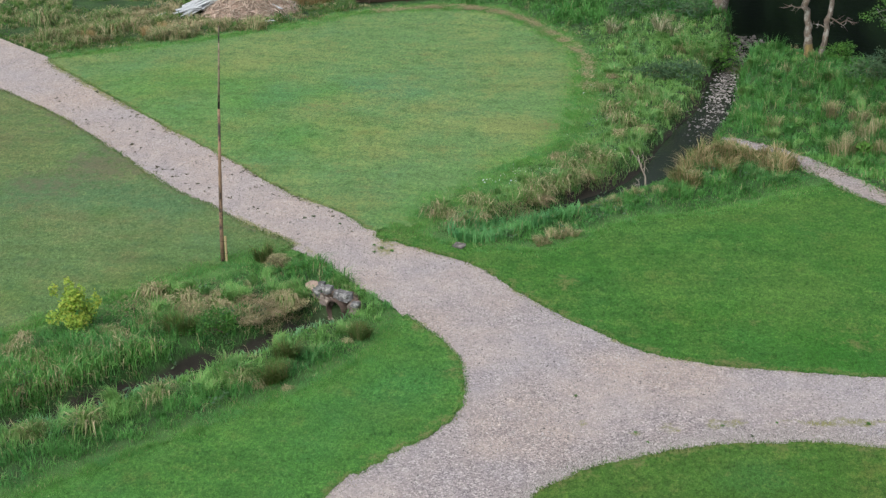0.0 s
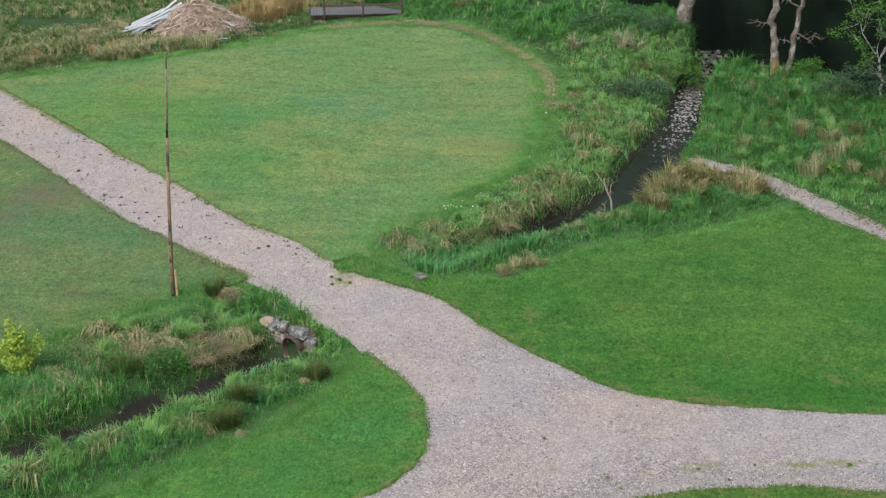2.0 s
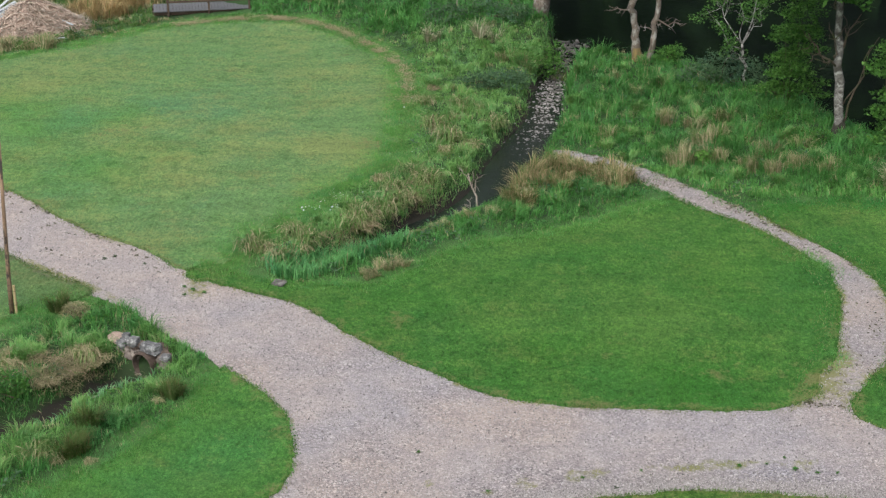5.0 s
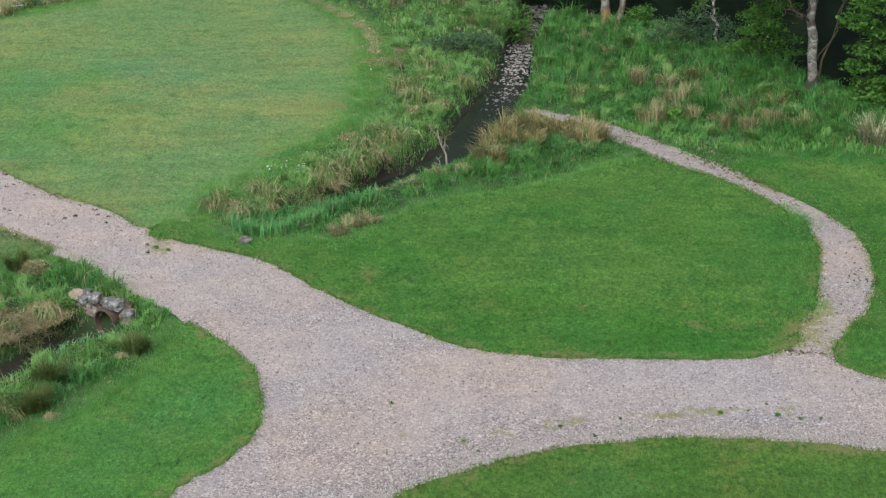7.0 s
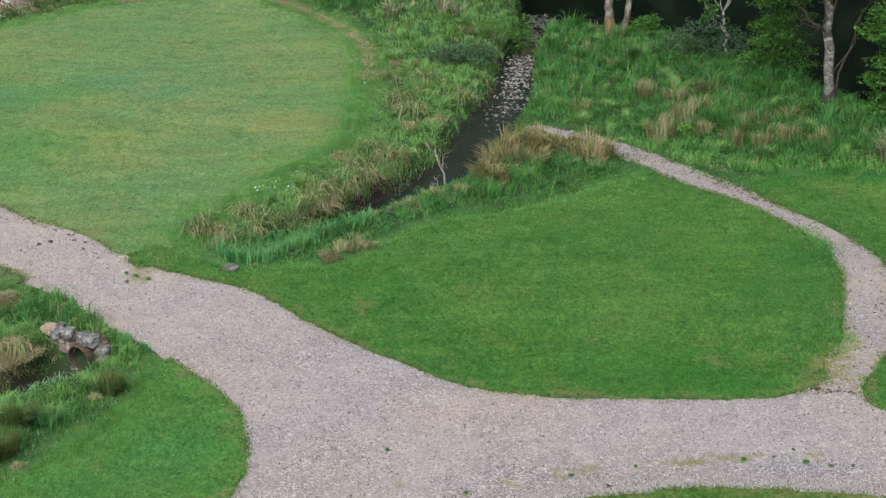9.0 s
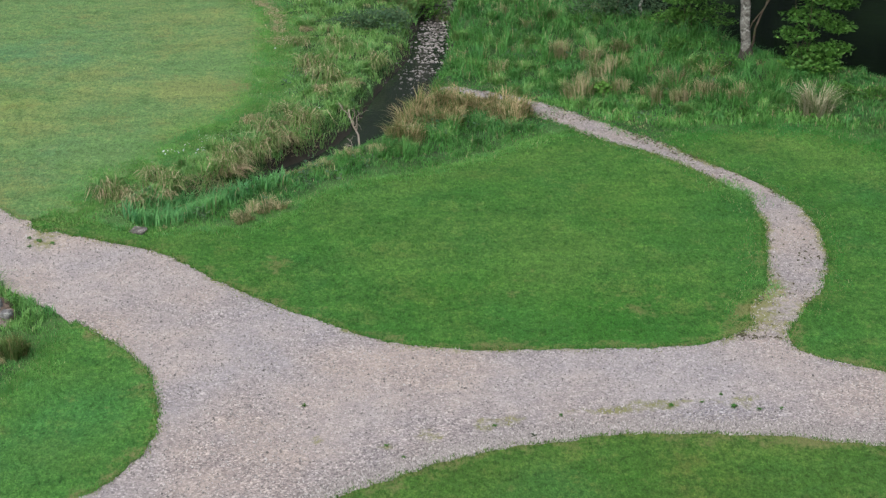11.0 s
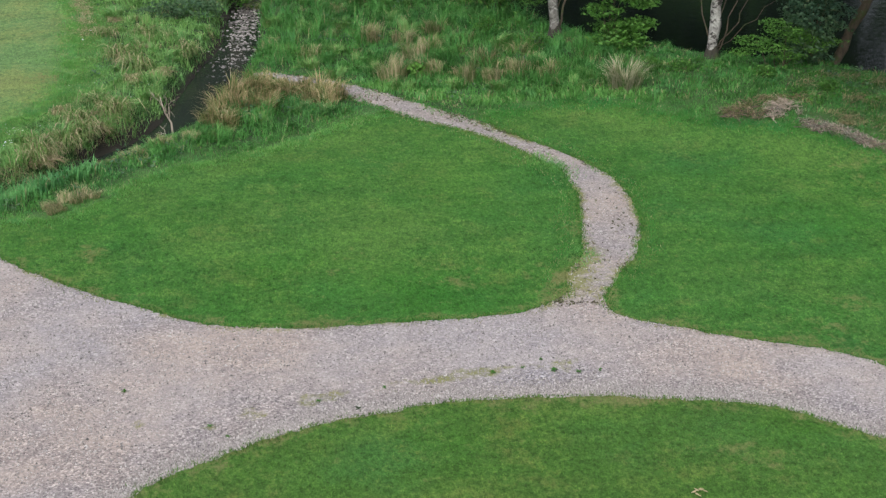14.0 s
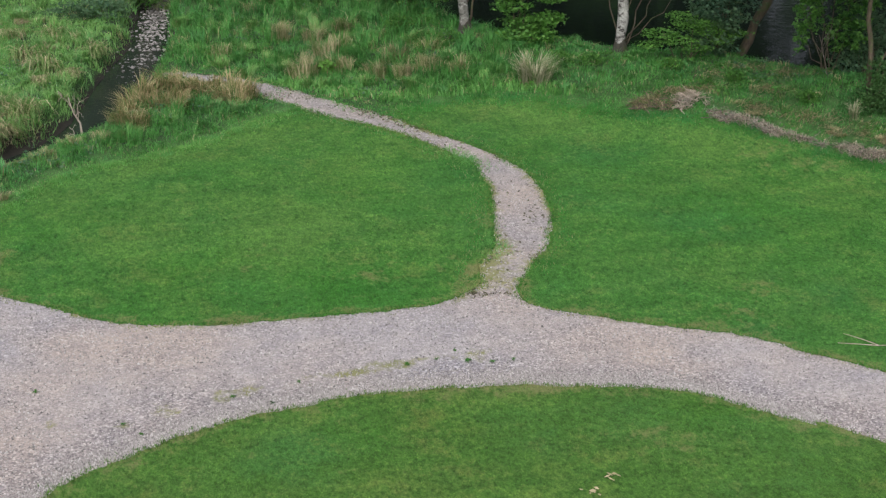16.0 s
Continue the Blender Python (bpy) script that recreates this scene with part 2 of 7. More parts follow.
LAWN_LOOKS = {
    "lawn_far": ("pale mown lawn", (0.085, 0.175, 0.062), (0.135, 0.248, 0.098), (0.19, 0.29, 0.118), (0.225, 0.27, 0.105), 0.75, 0.7),
    "lawn_west": ("worn mown lawn", (0.078, 0.15, 0.072), (0.118, 0.2, 0.078), (0.16, 0.235, 0.085), (0.19, 0.21, 0.095), 0.7, 0.8, (0.085, 0.09, 0.058), (0.21, 0.195, 0.125)),
    "lawn": ("green mown lawn", (0.041, 0.128, 0.026), (0.054, 0.166, 0.035), (0.078, 0.206, 0.046), (0.108, 0.214, 0.052), 0.6),
    "lawn_near": ("yellowish mown lawn", (0.046, 0.122, 0.024), (0.066, 0.158, 0.032), (0.092, 0.188, 0.04), (0.12, 0.185, 0.045), 0.6),
    "lawn_south": ("blue-green mown lawn", (0.045, 0.145, 0.035), (0.07, 0.2, 0.045), (0.1, 0.23, 0.055), (0.11, 0.2, 0.05), 0.4),
}

MAT = {
    "soil": soil_material(),
    "gravel": gravel_material("pale pink-grey gravel"),
    "path_gravel": gravel_material("trodden brownish gravel", 0.91, 0.6),
    "grass": blade_material("tall meadow grass", (0.034, 0.158, 0.03), (0.1, 0.348, 0.07), (0.33, 0.27, 0.14), (0.6, 0.5, 0.31)),
    "verge": blade_material("fresh pale meadow grass", (0.088, 0.26, 0.055), (0.2, 0.452, 0.115), (0.36, 0.3, 0.16), (0.62, 0.53, 0.34)),
    "reed": blade_material("blue-green reed blades", (0.07, 0.24, 0.07), (0.17, 0.43, 0.14), (0.25, 0.2, 0.1), (0.4, 0.33, 0.2)),
    "gold": blade_material("tall golden dead grass", (0.08, 0.16, 0.03), (0.15, 0.24, 0.05), (0.42, 0.28, 0.13), (0.72, 0.53, 0.31)),
    "straw": blade_material("dead straw blades", (0.06, 0.17, 0.03), (0.14, 0.27, 0.06), (0.33, 0.27, 0.155), (0.64, 0.54, 0.36)),
    "dun": blade_material("dun matted dead grass", (0.08, 0.15, 0.03), (0.15, 0.22, 0.06), (0.24, 0.18, 0.115), (0.52, 0.41, 0.28)),
    "reed_pale": blade_material("pale bluish reed blades", (0.09, 0.27, 0.095), (0.25, 0.5, 0.23), (0.25, 0.2, 0.1), (0.4, 0.33, 0.2)),
    "rubble": stone_material("brown-grey rubble", (0.1, 0.085, 0.075), (0.34, 0.29, 0.255), (0.5, 0.48, 0.45), 0.2),
    "russet": blade_material("russet rush blades", (0.06, 0.14, 0.022), (0.13, 0.22, 0.05), (0.32, 0.22, 0.11), (0.66, 0.53, 0.33)),
    "bleached": blade_material("bleached pale grass", (0.06, 0.15, 0.03), (0.13, 0.25, 0.06), (0.42, 0.37, 0.25), (0.75, 0.69, 0.53)),
    "leaf": blade_material("fresh green leaves", (0.03, 0.1, 0.016), (0.08, 0.22, 0.034), (0.13, 0.31, 0.055), (0.19, 0.39, 0.085)),
    "leaf_dark": blade_material("dark green leaves", (0.018, 0.06, 0.014), (0.055, 0.135, 0.032), (0.07, 0.16, 0.045), (0.1, 0.19, 0.06)),
    "leaf_blue": blade_material("dull blue-green leaves", (0.05, 0.12, 0.056), (0.11, 0.21, 0.1), (0.1, 0.15, 0.07), (0.14, 0.18, 0.09)),
    "leaf_lime": blade_material("yellow-green leaves", (0.17, 0.33, 0.04), (0.36, 0.52, 0.09), (0.45, 0.5, 0.07), (0.5, 0.52, 0.12)),
    "rush": blade_material("olive rush blades", (0.045, 0.115, 0.02), (0.13, 0.22, 0.05), (0.17, 0.13, 0.06), (0.36, 0.28, 0.15)),
    "brush": blade_material("grey dead brushwood", (0.24, 0.19, 0.14), (0.34, 0.285, 0.215), (0.42, 0.36, 0.28), (0.68, 0.62, 0.53)),
    "petal": blade_material("white petals", (0.7, 0.7, 0.66), (0.8, 0.8, 0.76), (0.8, 0.8, 0.7), (0.8, 0.8, 0.7)),
    "birch": bark_material("white birch bark", (0.14, 0.13, 0.12), (0.56, 0.55, 0.52), (0.045, 0.04, 0.036), 7.0, (1, 1, 0.6), None, 1.7),
    "birch_grey": bark_material("grey birch bark with pale lichen", (0.06, 0.055, 0.05), (0.24, 0.23, 0.21), (0.42, 0.42, 0.39), 8.0, (1, 1, 0.5), (0.07, 0.065, 0.055), 1.2),
    "bark": bark_material("brown furrowed bark", (0.045, 0.033, 0.024), (0.15, 0.115, 0.08), None, 9.0, (1, 1, 0.3), (0.07, 0.09, 0.03)),
    "bark_pale": bark_material("grey lichen-covered bark", (0.045, 0.037, 0.03), (0.21, 0.175, 0.14), (0.3, 0.29, 0.26), 10.0, (1, 1, 0.35), (0.13, 0.1, 0.075), 0.9),
    "bark_gold": bark_material("yellow-lichened bark", (0.08, 0.065, 0.04), (0.26, 0.19, 0.07)),
    "bark_dark": bark_material("dark rough bark", (0.016, 0.015, 0.011), (0.06, 0.055, 0.042), None, 9.0, (1, 1, 0.3), (0.04, 0.055, 0.018)),
    "earth": bark_material("brown crumbling earth and rubble", (0.055, 0.04, 0.03), (0.22, 0.165, 0.13), None, 7.0, (1, 1, 1)),
    "pole": bark_material("weathered brown pole", (0.15, 0.115, 0.085), (0.33, 0.27, 0.2), (0.035, 0.03, 0.027), 5.0, (2, 2, 0.6), None, 0.6),
    "dead": bark_material("bleached dead wood", (0.25, 0.2, 0.16), (0.5, 0.43, 0.36)),
    "stone": stone_material("grey lichened stone", (0.04, 0.042, 0.046), (0.3, 0.3, 0.3), (0.6, 0.62, 0.61), 0.45),
    "river": stone_material("wet river stone", (0.04, 0.038, 0.036), (0.2, 0.19, 0.182), (0.44, 0.42, 0.4), 0.32),
    "clay": bark_material("brown clay pipe", (0.06, 0.042, 0.034), (0.12, 0.085, 0.068)),
    "timber": bark_material("weathered brown timber", (0.04, 0.027, 0.02), (0.13, 0.088, 0.062), None, 6.0, (6, 6, 0.5)),
    "deck": bark_material("weathered grey boards", (0.075, 0.078, 0.085), (0.19, 0.195, 0.205), None, 6.0, (0.6, 6, 6)),
    "board": bark_material("faded white board", (0.3, 0.325, 0.345), (0.52, 0.55, 0.57), None, 5.0, (0.5, 5, 5)),
    "rust": bark_material("rusty brown pole", (0.15, 0.09, 0.055), (0.34, 0.23, 0.15), (0.05, 0.04, 0.034), 5.0, (2, 2, 0.6), None, 0.7),
    "pine": bark_material("pale sawn stake", (0.3, 0.22, 0.11), (0.5, 0.4, 0.22), None, 5.0, (5, 5, 0.4)),
    "heap": bark_material("dry brown wood chips", (0.2, 0.14, 0.11), (0.5, 0.38, 0.31), None, 14.0, (1, 1, 1)),
    "heap_pale": bark_material("pale pinkish cut sticks", (0.34, 0.25, 0.2), (0.68, 0.55, 0.46), None, 5.0, (1, 1, 1)),
    "stream": water_material("shallow brown stream water", (0.018, 0.025, 0.02), 0.18, 5.0),
    "lake": water_material("dark lake water", (0.006, 0.008, 0.008), 0.22, 1.9),
}
for look_name, look_values in LAWN_LOOKS.items():
    MAT[look_name] = lawn_material(*look_values)
    MAT[look_name + "_blades"] = lawn_material(look_values[0] + " blades", *look_values[1:], blade=True)


# ---- small geometry kit ----
def mesh_tris(name, verts, tris, tone=None):
    me = bpy.data.meshes.new(name)
    verts, tris = np.asarray(verts, np.float32), np.asarray(tris, np.int32)
    me.vertices.add(len(verts))
    me.vertices.foreach_set("co", verts.ravel())
    me.loops.add(tris.size)
    me.loops.foreach_set("vertex_index", tris.ravel())
    me.polygons.add(len(tris))
    me.polygons.foreach_set("loop_start", np.arange(0, tris.size, 3, dtype=np.int32))
    me.polygons.foreach_set("loop_total", np.full(len(tris), 3, np.int32))
    me.update(calc_edges=True)
    me.validate()
    if tone is not None:
        a = me.attributes.new("tone", "FLOAT", "POINT")
        a.data.foreach_set("value", np.asarray(tone, np.float32))
    return me


def part(name, data, material, parent=None, label=""):
    """One mesh object from a bmesh or a mesh, under a thing or a part."""
    if isinstance(data, bmesh.types.BMesh):
        me = bpy.data.meshes.new(name)
        data.normal_update()
        data.to_mesh(me)
        data.free()
    else:
        me = data
    if not me.materials:
        me.materials.append(MAT[material])
    ob = new(name, me)
    ob.parent = parent
    if label:
        ob["label"] = label
    return ob


def blades(rng, x, y, z, height, width, lean, tone, heading=None):
    """Arched grass blades: two quads' worth of triangles each."""
    n = len(x)
    a = rng.uniform(0, 2 * np.pi, n) if heading is None else heading
    dx, dy = np.cos(a), np.sin(a)
    f = a + np.pi / 2 + rng.uniform(-0.9, 0.9, n)
    sx, sy = np.cos(f) * width / 2, np.sin(f) * width / 2
    base = np.stack([x, y, z - 0.03], 1)
    mid = np.stack([x + dx * lean * 0.32, y + dy * lean * 0.32, z + height * 0.62], 1)
    tip = np.stack([x + dx * lean, y + dy * lean, z + height * np.clip(1 - 0.25 * lean / np.maximum(height, 0.01), 0.35, 1)], 1)
    s = np.stack([sx, sy, 0 * sx], 1)
    v = np.stack([base - s, base + s, mid - s * 0.8, mid + s * 0.8, tip], 1).reshape(-1, 3)
    t = (np.arange(n) * 5)[:, None, None] + np.array([[0, 1, 3], [0, 3, 2], [2, 3, 4]])
    return v, t.reshape(-1, 3), np.repeat(tone, 5)


def spikes(rng, x, y, z, height, width, tone):
    """Short upright blades: one triangle each."""
    n = len(x)
    a = rng.uniform(0, 2 * np.pi, n)
    l = rng.uniform(0, 0.9, n) * height
    b = rng.uniform(0, 2 * np.pi, n)
    s = np.stack([np.cos(a) * width / 2, np.sin(a) * width / 2, 0 * a], 1)
    base = np.stack([x, y, z], 1)
    tip = base + np.stack([np.cos(b) * l, np.sin(b) * l, height], 1)
    v = np.stack([base - s, base + s, tip], 1).reshape(-1, 3)
    return v, np.arange(3 * n).reshape(-1, 3), np.repeat(tone, 3)


def leaf_cards(rng, centres, size, tone, flat=0.5):
    """Small pointed leaves, four corners each, set at random turns."""
    n = len(centres)
    u = rng.normal(size=(n, 3))
    u[:, 2] *= flat
    u /= np.linalg.norm(u, axis=1)[:, None]
    w = rng.normal(size=(n, 3))
    w[:, 2] *= flat
    w -= (w * u).sum(1)[:, None] * u
    w /= np.linalg.norm(w, axis=1)[:, None]
    s = (size * rng.uniform(0.6, 1.3, n))[:, None]
    v = np.stack([centres - u * s, centres + w * s * 0.5, centres + u * s, centres - w * s * 0.5], 1).reshape(-1, 3)
    t = (np.arange(n) * 4)[:, None, None] + np.array([[0, 1, 2], [0, 2, 3]])
    return v, t.reshape(-1, 3), np.repeat(tone, 4)


def tube(bm, path, radii, sides=8, cap=True):
    """A tapering tube along a path."""
    rings = []
    pts = [Vector(p) for p in path]
    for i, p in enumerate(pts):
        d = (pts[min(i + 1, len(pts) - 1)] - pts[max(i - 1, 0)]).normalized()
        ref = Vector((1, 0, 0)) if abs(d.x) < 0.8 else Vector((0, 1, 0))
        u = d.cross(ref).normalized()
        w = d.cross(u)
        rings.append([bm.verts.new(p + (u * math.cos(k * math.tau / sides) + w * math.sin(k * math.tau / sides)) * radii[i]) for k in range(sides)])
    for a, b in zip(rings, rings[1:]):
        for k in range(sides):
            f = bm.faces.new((a[k], a[(k + 1) % sides], b[(k + 1) % sides], b[k]))
            f.smooth = True
    if cap:
        bm.faces.new(rings[-1])
        bm.faces.new(rings[0][::-1])
    return bm


def box(bm, size, m, bevel=0.0):
    r = bmesh.ops.create_cube(bm, size=1.0, matrix=m @ Matrix.Diagonal((*size, 1)))
    if bevel:
        es = list({e for v in r["verts"] for e in v.link_edges})
        bmesh.ops.bevel(bm, geom=es, offset=bevel, segments=1, affect="EDGES")
    return bm


def boulder(rng, sx, sy, sz, sub=2, rough=0.18):
    bm = bmesh.new()
    bmesh.ops.create_icosphere(bm, subdivisions=sub, radius=1.0)
    off = Vector(rng.uniform(-50, 50, 3))
    for v in bm.verts:
        k = 1 + rough * 2 * noise.noise(v.co * 1.1 + off) + rough * 0.6 * noise.noise(v.co * 3 + off)
        p = v.co * k
        v.co = Vector((math.copysign(abs(p.x) ** 0.8, p.x) * sx, math.copysign(abs(p.y) ** 0.8, p.y) * sy, math.copysign(abs(p.z) ** 0.8, p.z) * sz))
    for f in bm.faces:
        f.smooth = sub > 1
    return bm


def spline(points, step=0.25, closed=False):
    """A smooth line through control points, resampled."""
    p = np.array(points, float)
    n = len(p)
    out = []
    for i in range(n if closed else n - 1):
        a, b, c, d = (p[(i + k) % n] if closed else p[min(max(i + k, 0), n - 1)] for k in (-1, 0, 1, 2))
        m = max(2, int(np.linalg.norm(c - b) / step))
        for s in np.arange(m) / m:
            out.append(0.5 * (2 * b + (c - a) * s + (2 * a - 5 * b + 4 * c - d) * s**2 + (3 * b - a - 3 * c + d) * s**3))
    if not closed:
        out.append(p[-1])
    return np.array(out)


def inside(poly, x, y):
    """Whether points lie in a closed outline."""
    res = np.zeros(x.shape, bool)
    x0, y0 = poly[:, 0].min(), poly[:, 1].min()
    x1, y1 = poly[:, 0].max(), poly[:, 1].max()
    near = (x >= x0) & (x <= x1) & (y >= y0) & (y <= y1)
    px, py = x[near], y[near]
    r = np.zeros(px.shape, bool)
    for (ax, ay), (bx, by) in zip(poly, np.roll(poly, -1, 0)):
        if ay != by:
            r ^= ((ay > py) != (by > py)) & (px < (bx - ax) * (py - ay) / (by - ay) + ax)
    res[near] = r
    return res


def line_distance(line, x, y):
    """Distance from points to a line."""
    best = np.full(x.shape, 1e9)
    for (ax, ay), (bx, by) in zip(line[:-1], line[1:]):
        dx, dy = bx - ax, by - ay
        k = np.clip(((x - ax) * dx + (y - ay) * dy) / max(dx * dx + dy * dy, 1e-9), 0, 1)
        best = np.minimum(best, (x - ax - k * dx) ** 2 + (y - ay - k * dy) ** 2)
    return np.sqrt(best)


def step_up(a, b, v):
    s = np.clip((v - a) / (b - a), 0, 1)
    return s * s * (3 - 2 * s)


def wave(x, y, s, seed=0.0):
    """Cheap smooth noise, about -1 to 1."""
    return (np.sin(x * s + 1.7 * np.sin(y * s * 0.83 + seed) + seed) + np.sin(y * s * 1.13 + 1.9 * np.sin(x * s * 0.71 + 2 * seed) + 3.1 * seed)
            + 0.6 * np.sin((x + y) * s * 1.9 + seed * 5) + 0.6 * np.sin((x - y) * s * 2.3 + seed * 7)) / 3.2


# ---- the plan ----
SHORE = np.array([(-400, 260), (-60, 112), (-8, 82), (-3, 78.5), (0.5, 75.4), (2.2, 75.6), (3.8, 72.6), (4.7, 66.2), (7.1, 65.3), (9, 64.5), (11.6, 60.8),
                  (13.5, 58), (15.4, 55.4), (17, 54.2), (18.7, 52.6), (21.9, 51.2), (25, 48.5), (30, 45), (40, 38), (400, -120)])
STREAM = spline([(-5.5, 45.0), (-4.5, 46.4), (-3.3, 47.7), (-2, 49.6), (-0.7, 50.9), (0.3, 52.4), (1.1, 54.6), (1.7, 57.0), (2.3, 59.4), (2.9, 61.6),
                 (3.4, 65.7), (3.8, 68.6), (4.5, 72.0), (5.2, 76.0)], 0.5)
DITCH = spline([(-9.9, 37.7), (-10.6, 37.0), (-11.5, 35.7), (-12.2, 35.2), (-13.1, 33.9), (-14.2, 33.1), (-14.9, 31.9), (-16.2, 30.8), (-17.4, 29.8), (-22, 26), (-30, 20)], 0.5)
WALL_AT, WALL_OUT = np.array((-9.35, 38.35)), np.array((-0.56, -0.83))
BIG_LAWN = [(-28.1, 62.2), (-23.8, 58), (-19.9, 54.1), (-16.6, 51.1), (-13.5, 48), (-10.9, 46.1), (-9.2, 44.5), (-8.4, 45.6), (-8, 47.6), (-6.6, 49.5),
            (-5.3, 52.4), (-3.9, 54.9), (-3.5, 57.5), (-3, 61.9), (-3, 65.1), (-3.6, 68.1), (-5.5, 71.2), (-8, 74.1), (-11, 75.1), (-13.8, 74.7),
            (-16.4, 72.9), (-19.2, 70.1), (-23.2, 67), (-25.4, 65.5), (-28.6, 63.4)]
ISLAND_LAWN = [(-9.1, 43.95), (-8.19, 43.6), (-7.36, 43.15), (-6.35, 42.62), (-5.5, 42.25), (-4.6, 41.4), (-4, 40.6), (-2.7, 39.2), (-1.4, 38), (-0.1, 37), (1, 36.3), (2.5, 35.9), (4.9, 35.8),
               (7.8, 35.8), (8.9, 36.2), (9.6, 36.8), (9.9, 37.8), (10.6, 39.1), (11.1, 41), (11.5, 42.9), (11.6, 44.5), (11.4, 45.5), (10.4, 47.5),
               (9.3, 49.2), (8, 50.3), (7.2, 51.2), (6.2, 50.6), (4.1, 49), (2.1, 47.7), (0.3, 47), (-1.1, 45.6), (-2.5, 43.9), (-3.8, 43.5),
               (-5.3, 43.5), (-6.4, 43.75), (-8.0, 44.6), (-8.9, 44.75)]
WEST_LAWN = [(-29.3, 58.3), (-25.4, 55.2), (-21.5, 51.4), (-17.9, 47.7), (-15.8, 46), (-13.6, 44.1), (-11.9, 42.8), (-12.5, 41.9), (-13.6, 41.1),
             (-14.7, 39.8), (-15.8, 38.7), (-16.9, 37.4), (-18.2, 36), (-19.1, 34.8), (-24, 30.5), (-40, 34), (-42, 58), (-34, 62)]
SOUTH_LAWN = [(-7.2, 27.1), (-6.5, 28.5), (-5.8, 29.6), (-4.9, 30.8), (-4.4, 32.2), (-4.4, 33.3), (-4.7, 34.7), (-5.3, 35.9), (-6.3, 37.1), (-7.0, 37.8),
              (-7.4, 36.4), (-7.6, 34.8), (-8.7, 33), (-10.5, 31), (-11.9, 29.3), (-13.7, 27.4), (-14.7, 26), (-18, 22), (-14, 14), (-10, 18)]
NEAR_LAWN = [(-1.1, 29.1), (-0.4, 29.7), (0.8, 30.4), (2, 31), (3.2, 31.4), (4.4, 31.6), (5.7, 31.8), (6.9, 31.75), (8.2, 31.65), (9.2, 31.5), (10.6, 31.1),
             (11.8, 30.8), (12.9, 30.3), (13.8, 29.4), (14.7, 28.5), (15.3, 28.1), (20, 22), (18, 10), (-3, 10), (-4, 22), (-2.3, 27.2)]
RIGHT_LAWN = [(10.45, 36.2), (10.4, 35.6), (10.6, 35.15), (11.1, 34.8), (12.3, 34.1), (13.5, 33.5), (14.4, 33), (15.2, 32.5), (16.1, 31.5), (16.8, 30.9), (22, 26),
              (33, 24), (31, 36), (22.8, 42.7), (22.1, 44.0), (20.8, 45.4), (19.4, 46.6), (17.9, 47.4), (16.3, 48.4), (14, 50.3), (12.2, 50.9),
              (10.7, 50.5), (10.3, 49.9), (11.0, 48.3), (12, 46.6), (12.7, 45.2), (13, 43.3), (12.9, 41.5), (12.6, 40.3), (12, 38.8), (11.2, 37.5)]
ROAD = [(-60, 86), (-33, 66.5), (-28.1, 62.6), (-23.6, 58.4), (-19.6, 54.5), (-16.3, 51.5), (-13.2, 48.4), (-10.6, 46.5), (-9.4, 44.7), (-8.6, 44.0), (-7.4, 43.5), (-5.3, 42.5),
        (-3.7, 40.9), (-2.4, 39.5), (-1.1, 38.3), (1, 36.7), (4.9, 36.2), (7.8, 36.2), (9.2, 36.9), (11, 36.5), (12.3, 34.6), (15.2, 33), (17, 31.2), (22.5, 26.5), (40, 14),
        (30, 8), (14.5, 28), (12.5, 30), (9, 31.1), (5.7, 31.4), (2, 30.6), (-1, 28.6), (-2.5, 24), (-2.5, 8), (-9, 8), (-7.7, 26.8), (-6.4, 29), (-4.8, 32), (-4.9, 34),
        (-5.7, 35.7), (-7.3, 38.2), (-8.7, 39.6), (-9.5, 40.5), (-10.5, 41.6), (-11.8, 42.5), (-13.9, 43.8), (-16.1, 45.7), (-18.2, 47.4), (-21.8, 51.1), (-25.7, 54.9), (-29.6, 58), (-60, 75)]
SIDE_PATH = [(9.2, 36.2), (9.4, 37.9), (10.1, 39.2), (10.7, 41), (11.1, 42.9), (11.1, 44.4), (10.2, 47.1), (9.1, 48.9), (7.9, 50.2), (7.0, 51.9), (5.6, 53.6), (3.9, 55.2), (2.9, 56.1),
             (3.1, 56.5), (4.6, 55.9), (6.6, 54.4), (8.2, 52.5), (9.1, 51.2), (9.95, 50.1), (11.0, 48.6), (12.3, 46.8), (13, 45.3), (13.3, 43.3), (13.2, 41.5), (12.9, 40.2),
             (12.2, 38.6), (11.4, 37.3), (11.2, 36.0)]


def outline(points, wobble, seed):
    p = spline(points, 0.18, True)
    n = np.roll(p, -1, 0) - np.roll(p, 1, 0)
    n = np.stack([n[:, 1], -n[:, 0]], 1) / np.maximum(np.linalg.norm(n, axis=1), 1e-6)[:, None]
    k = wobble * (0.6 * wave(p[:, 0], p[:, 1], 1.3, seed) + 0.5 * wave(p[:, 0], p[:, 1], 7.3, seed + 1) + 0.5 * wave(p[:, 0], p[:, 1], 17.0, seed + 2))
    return p + n * k[:, None]


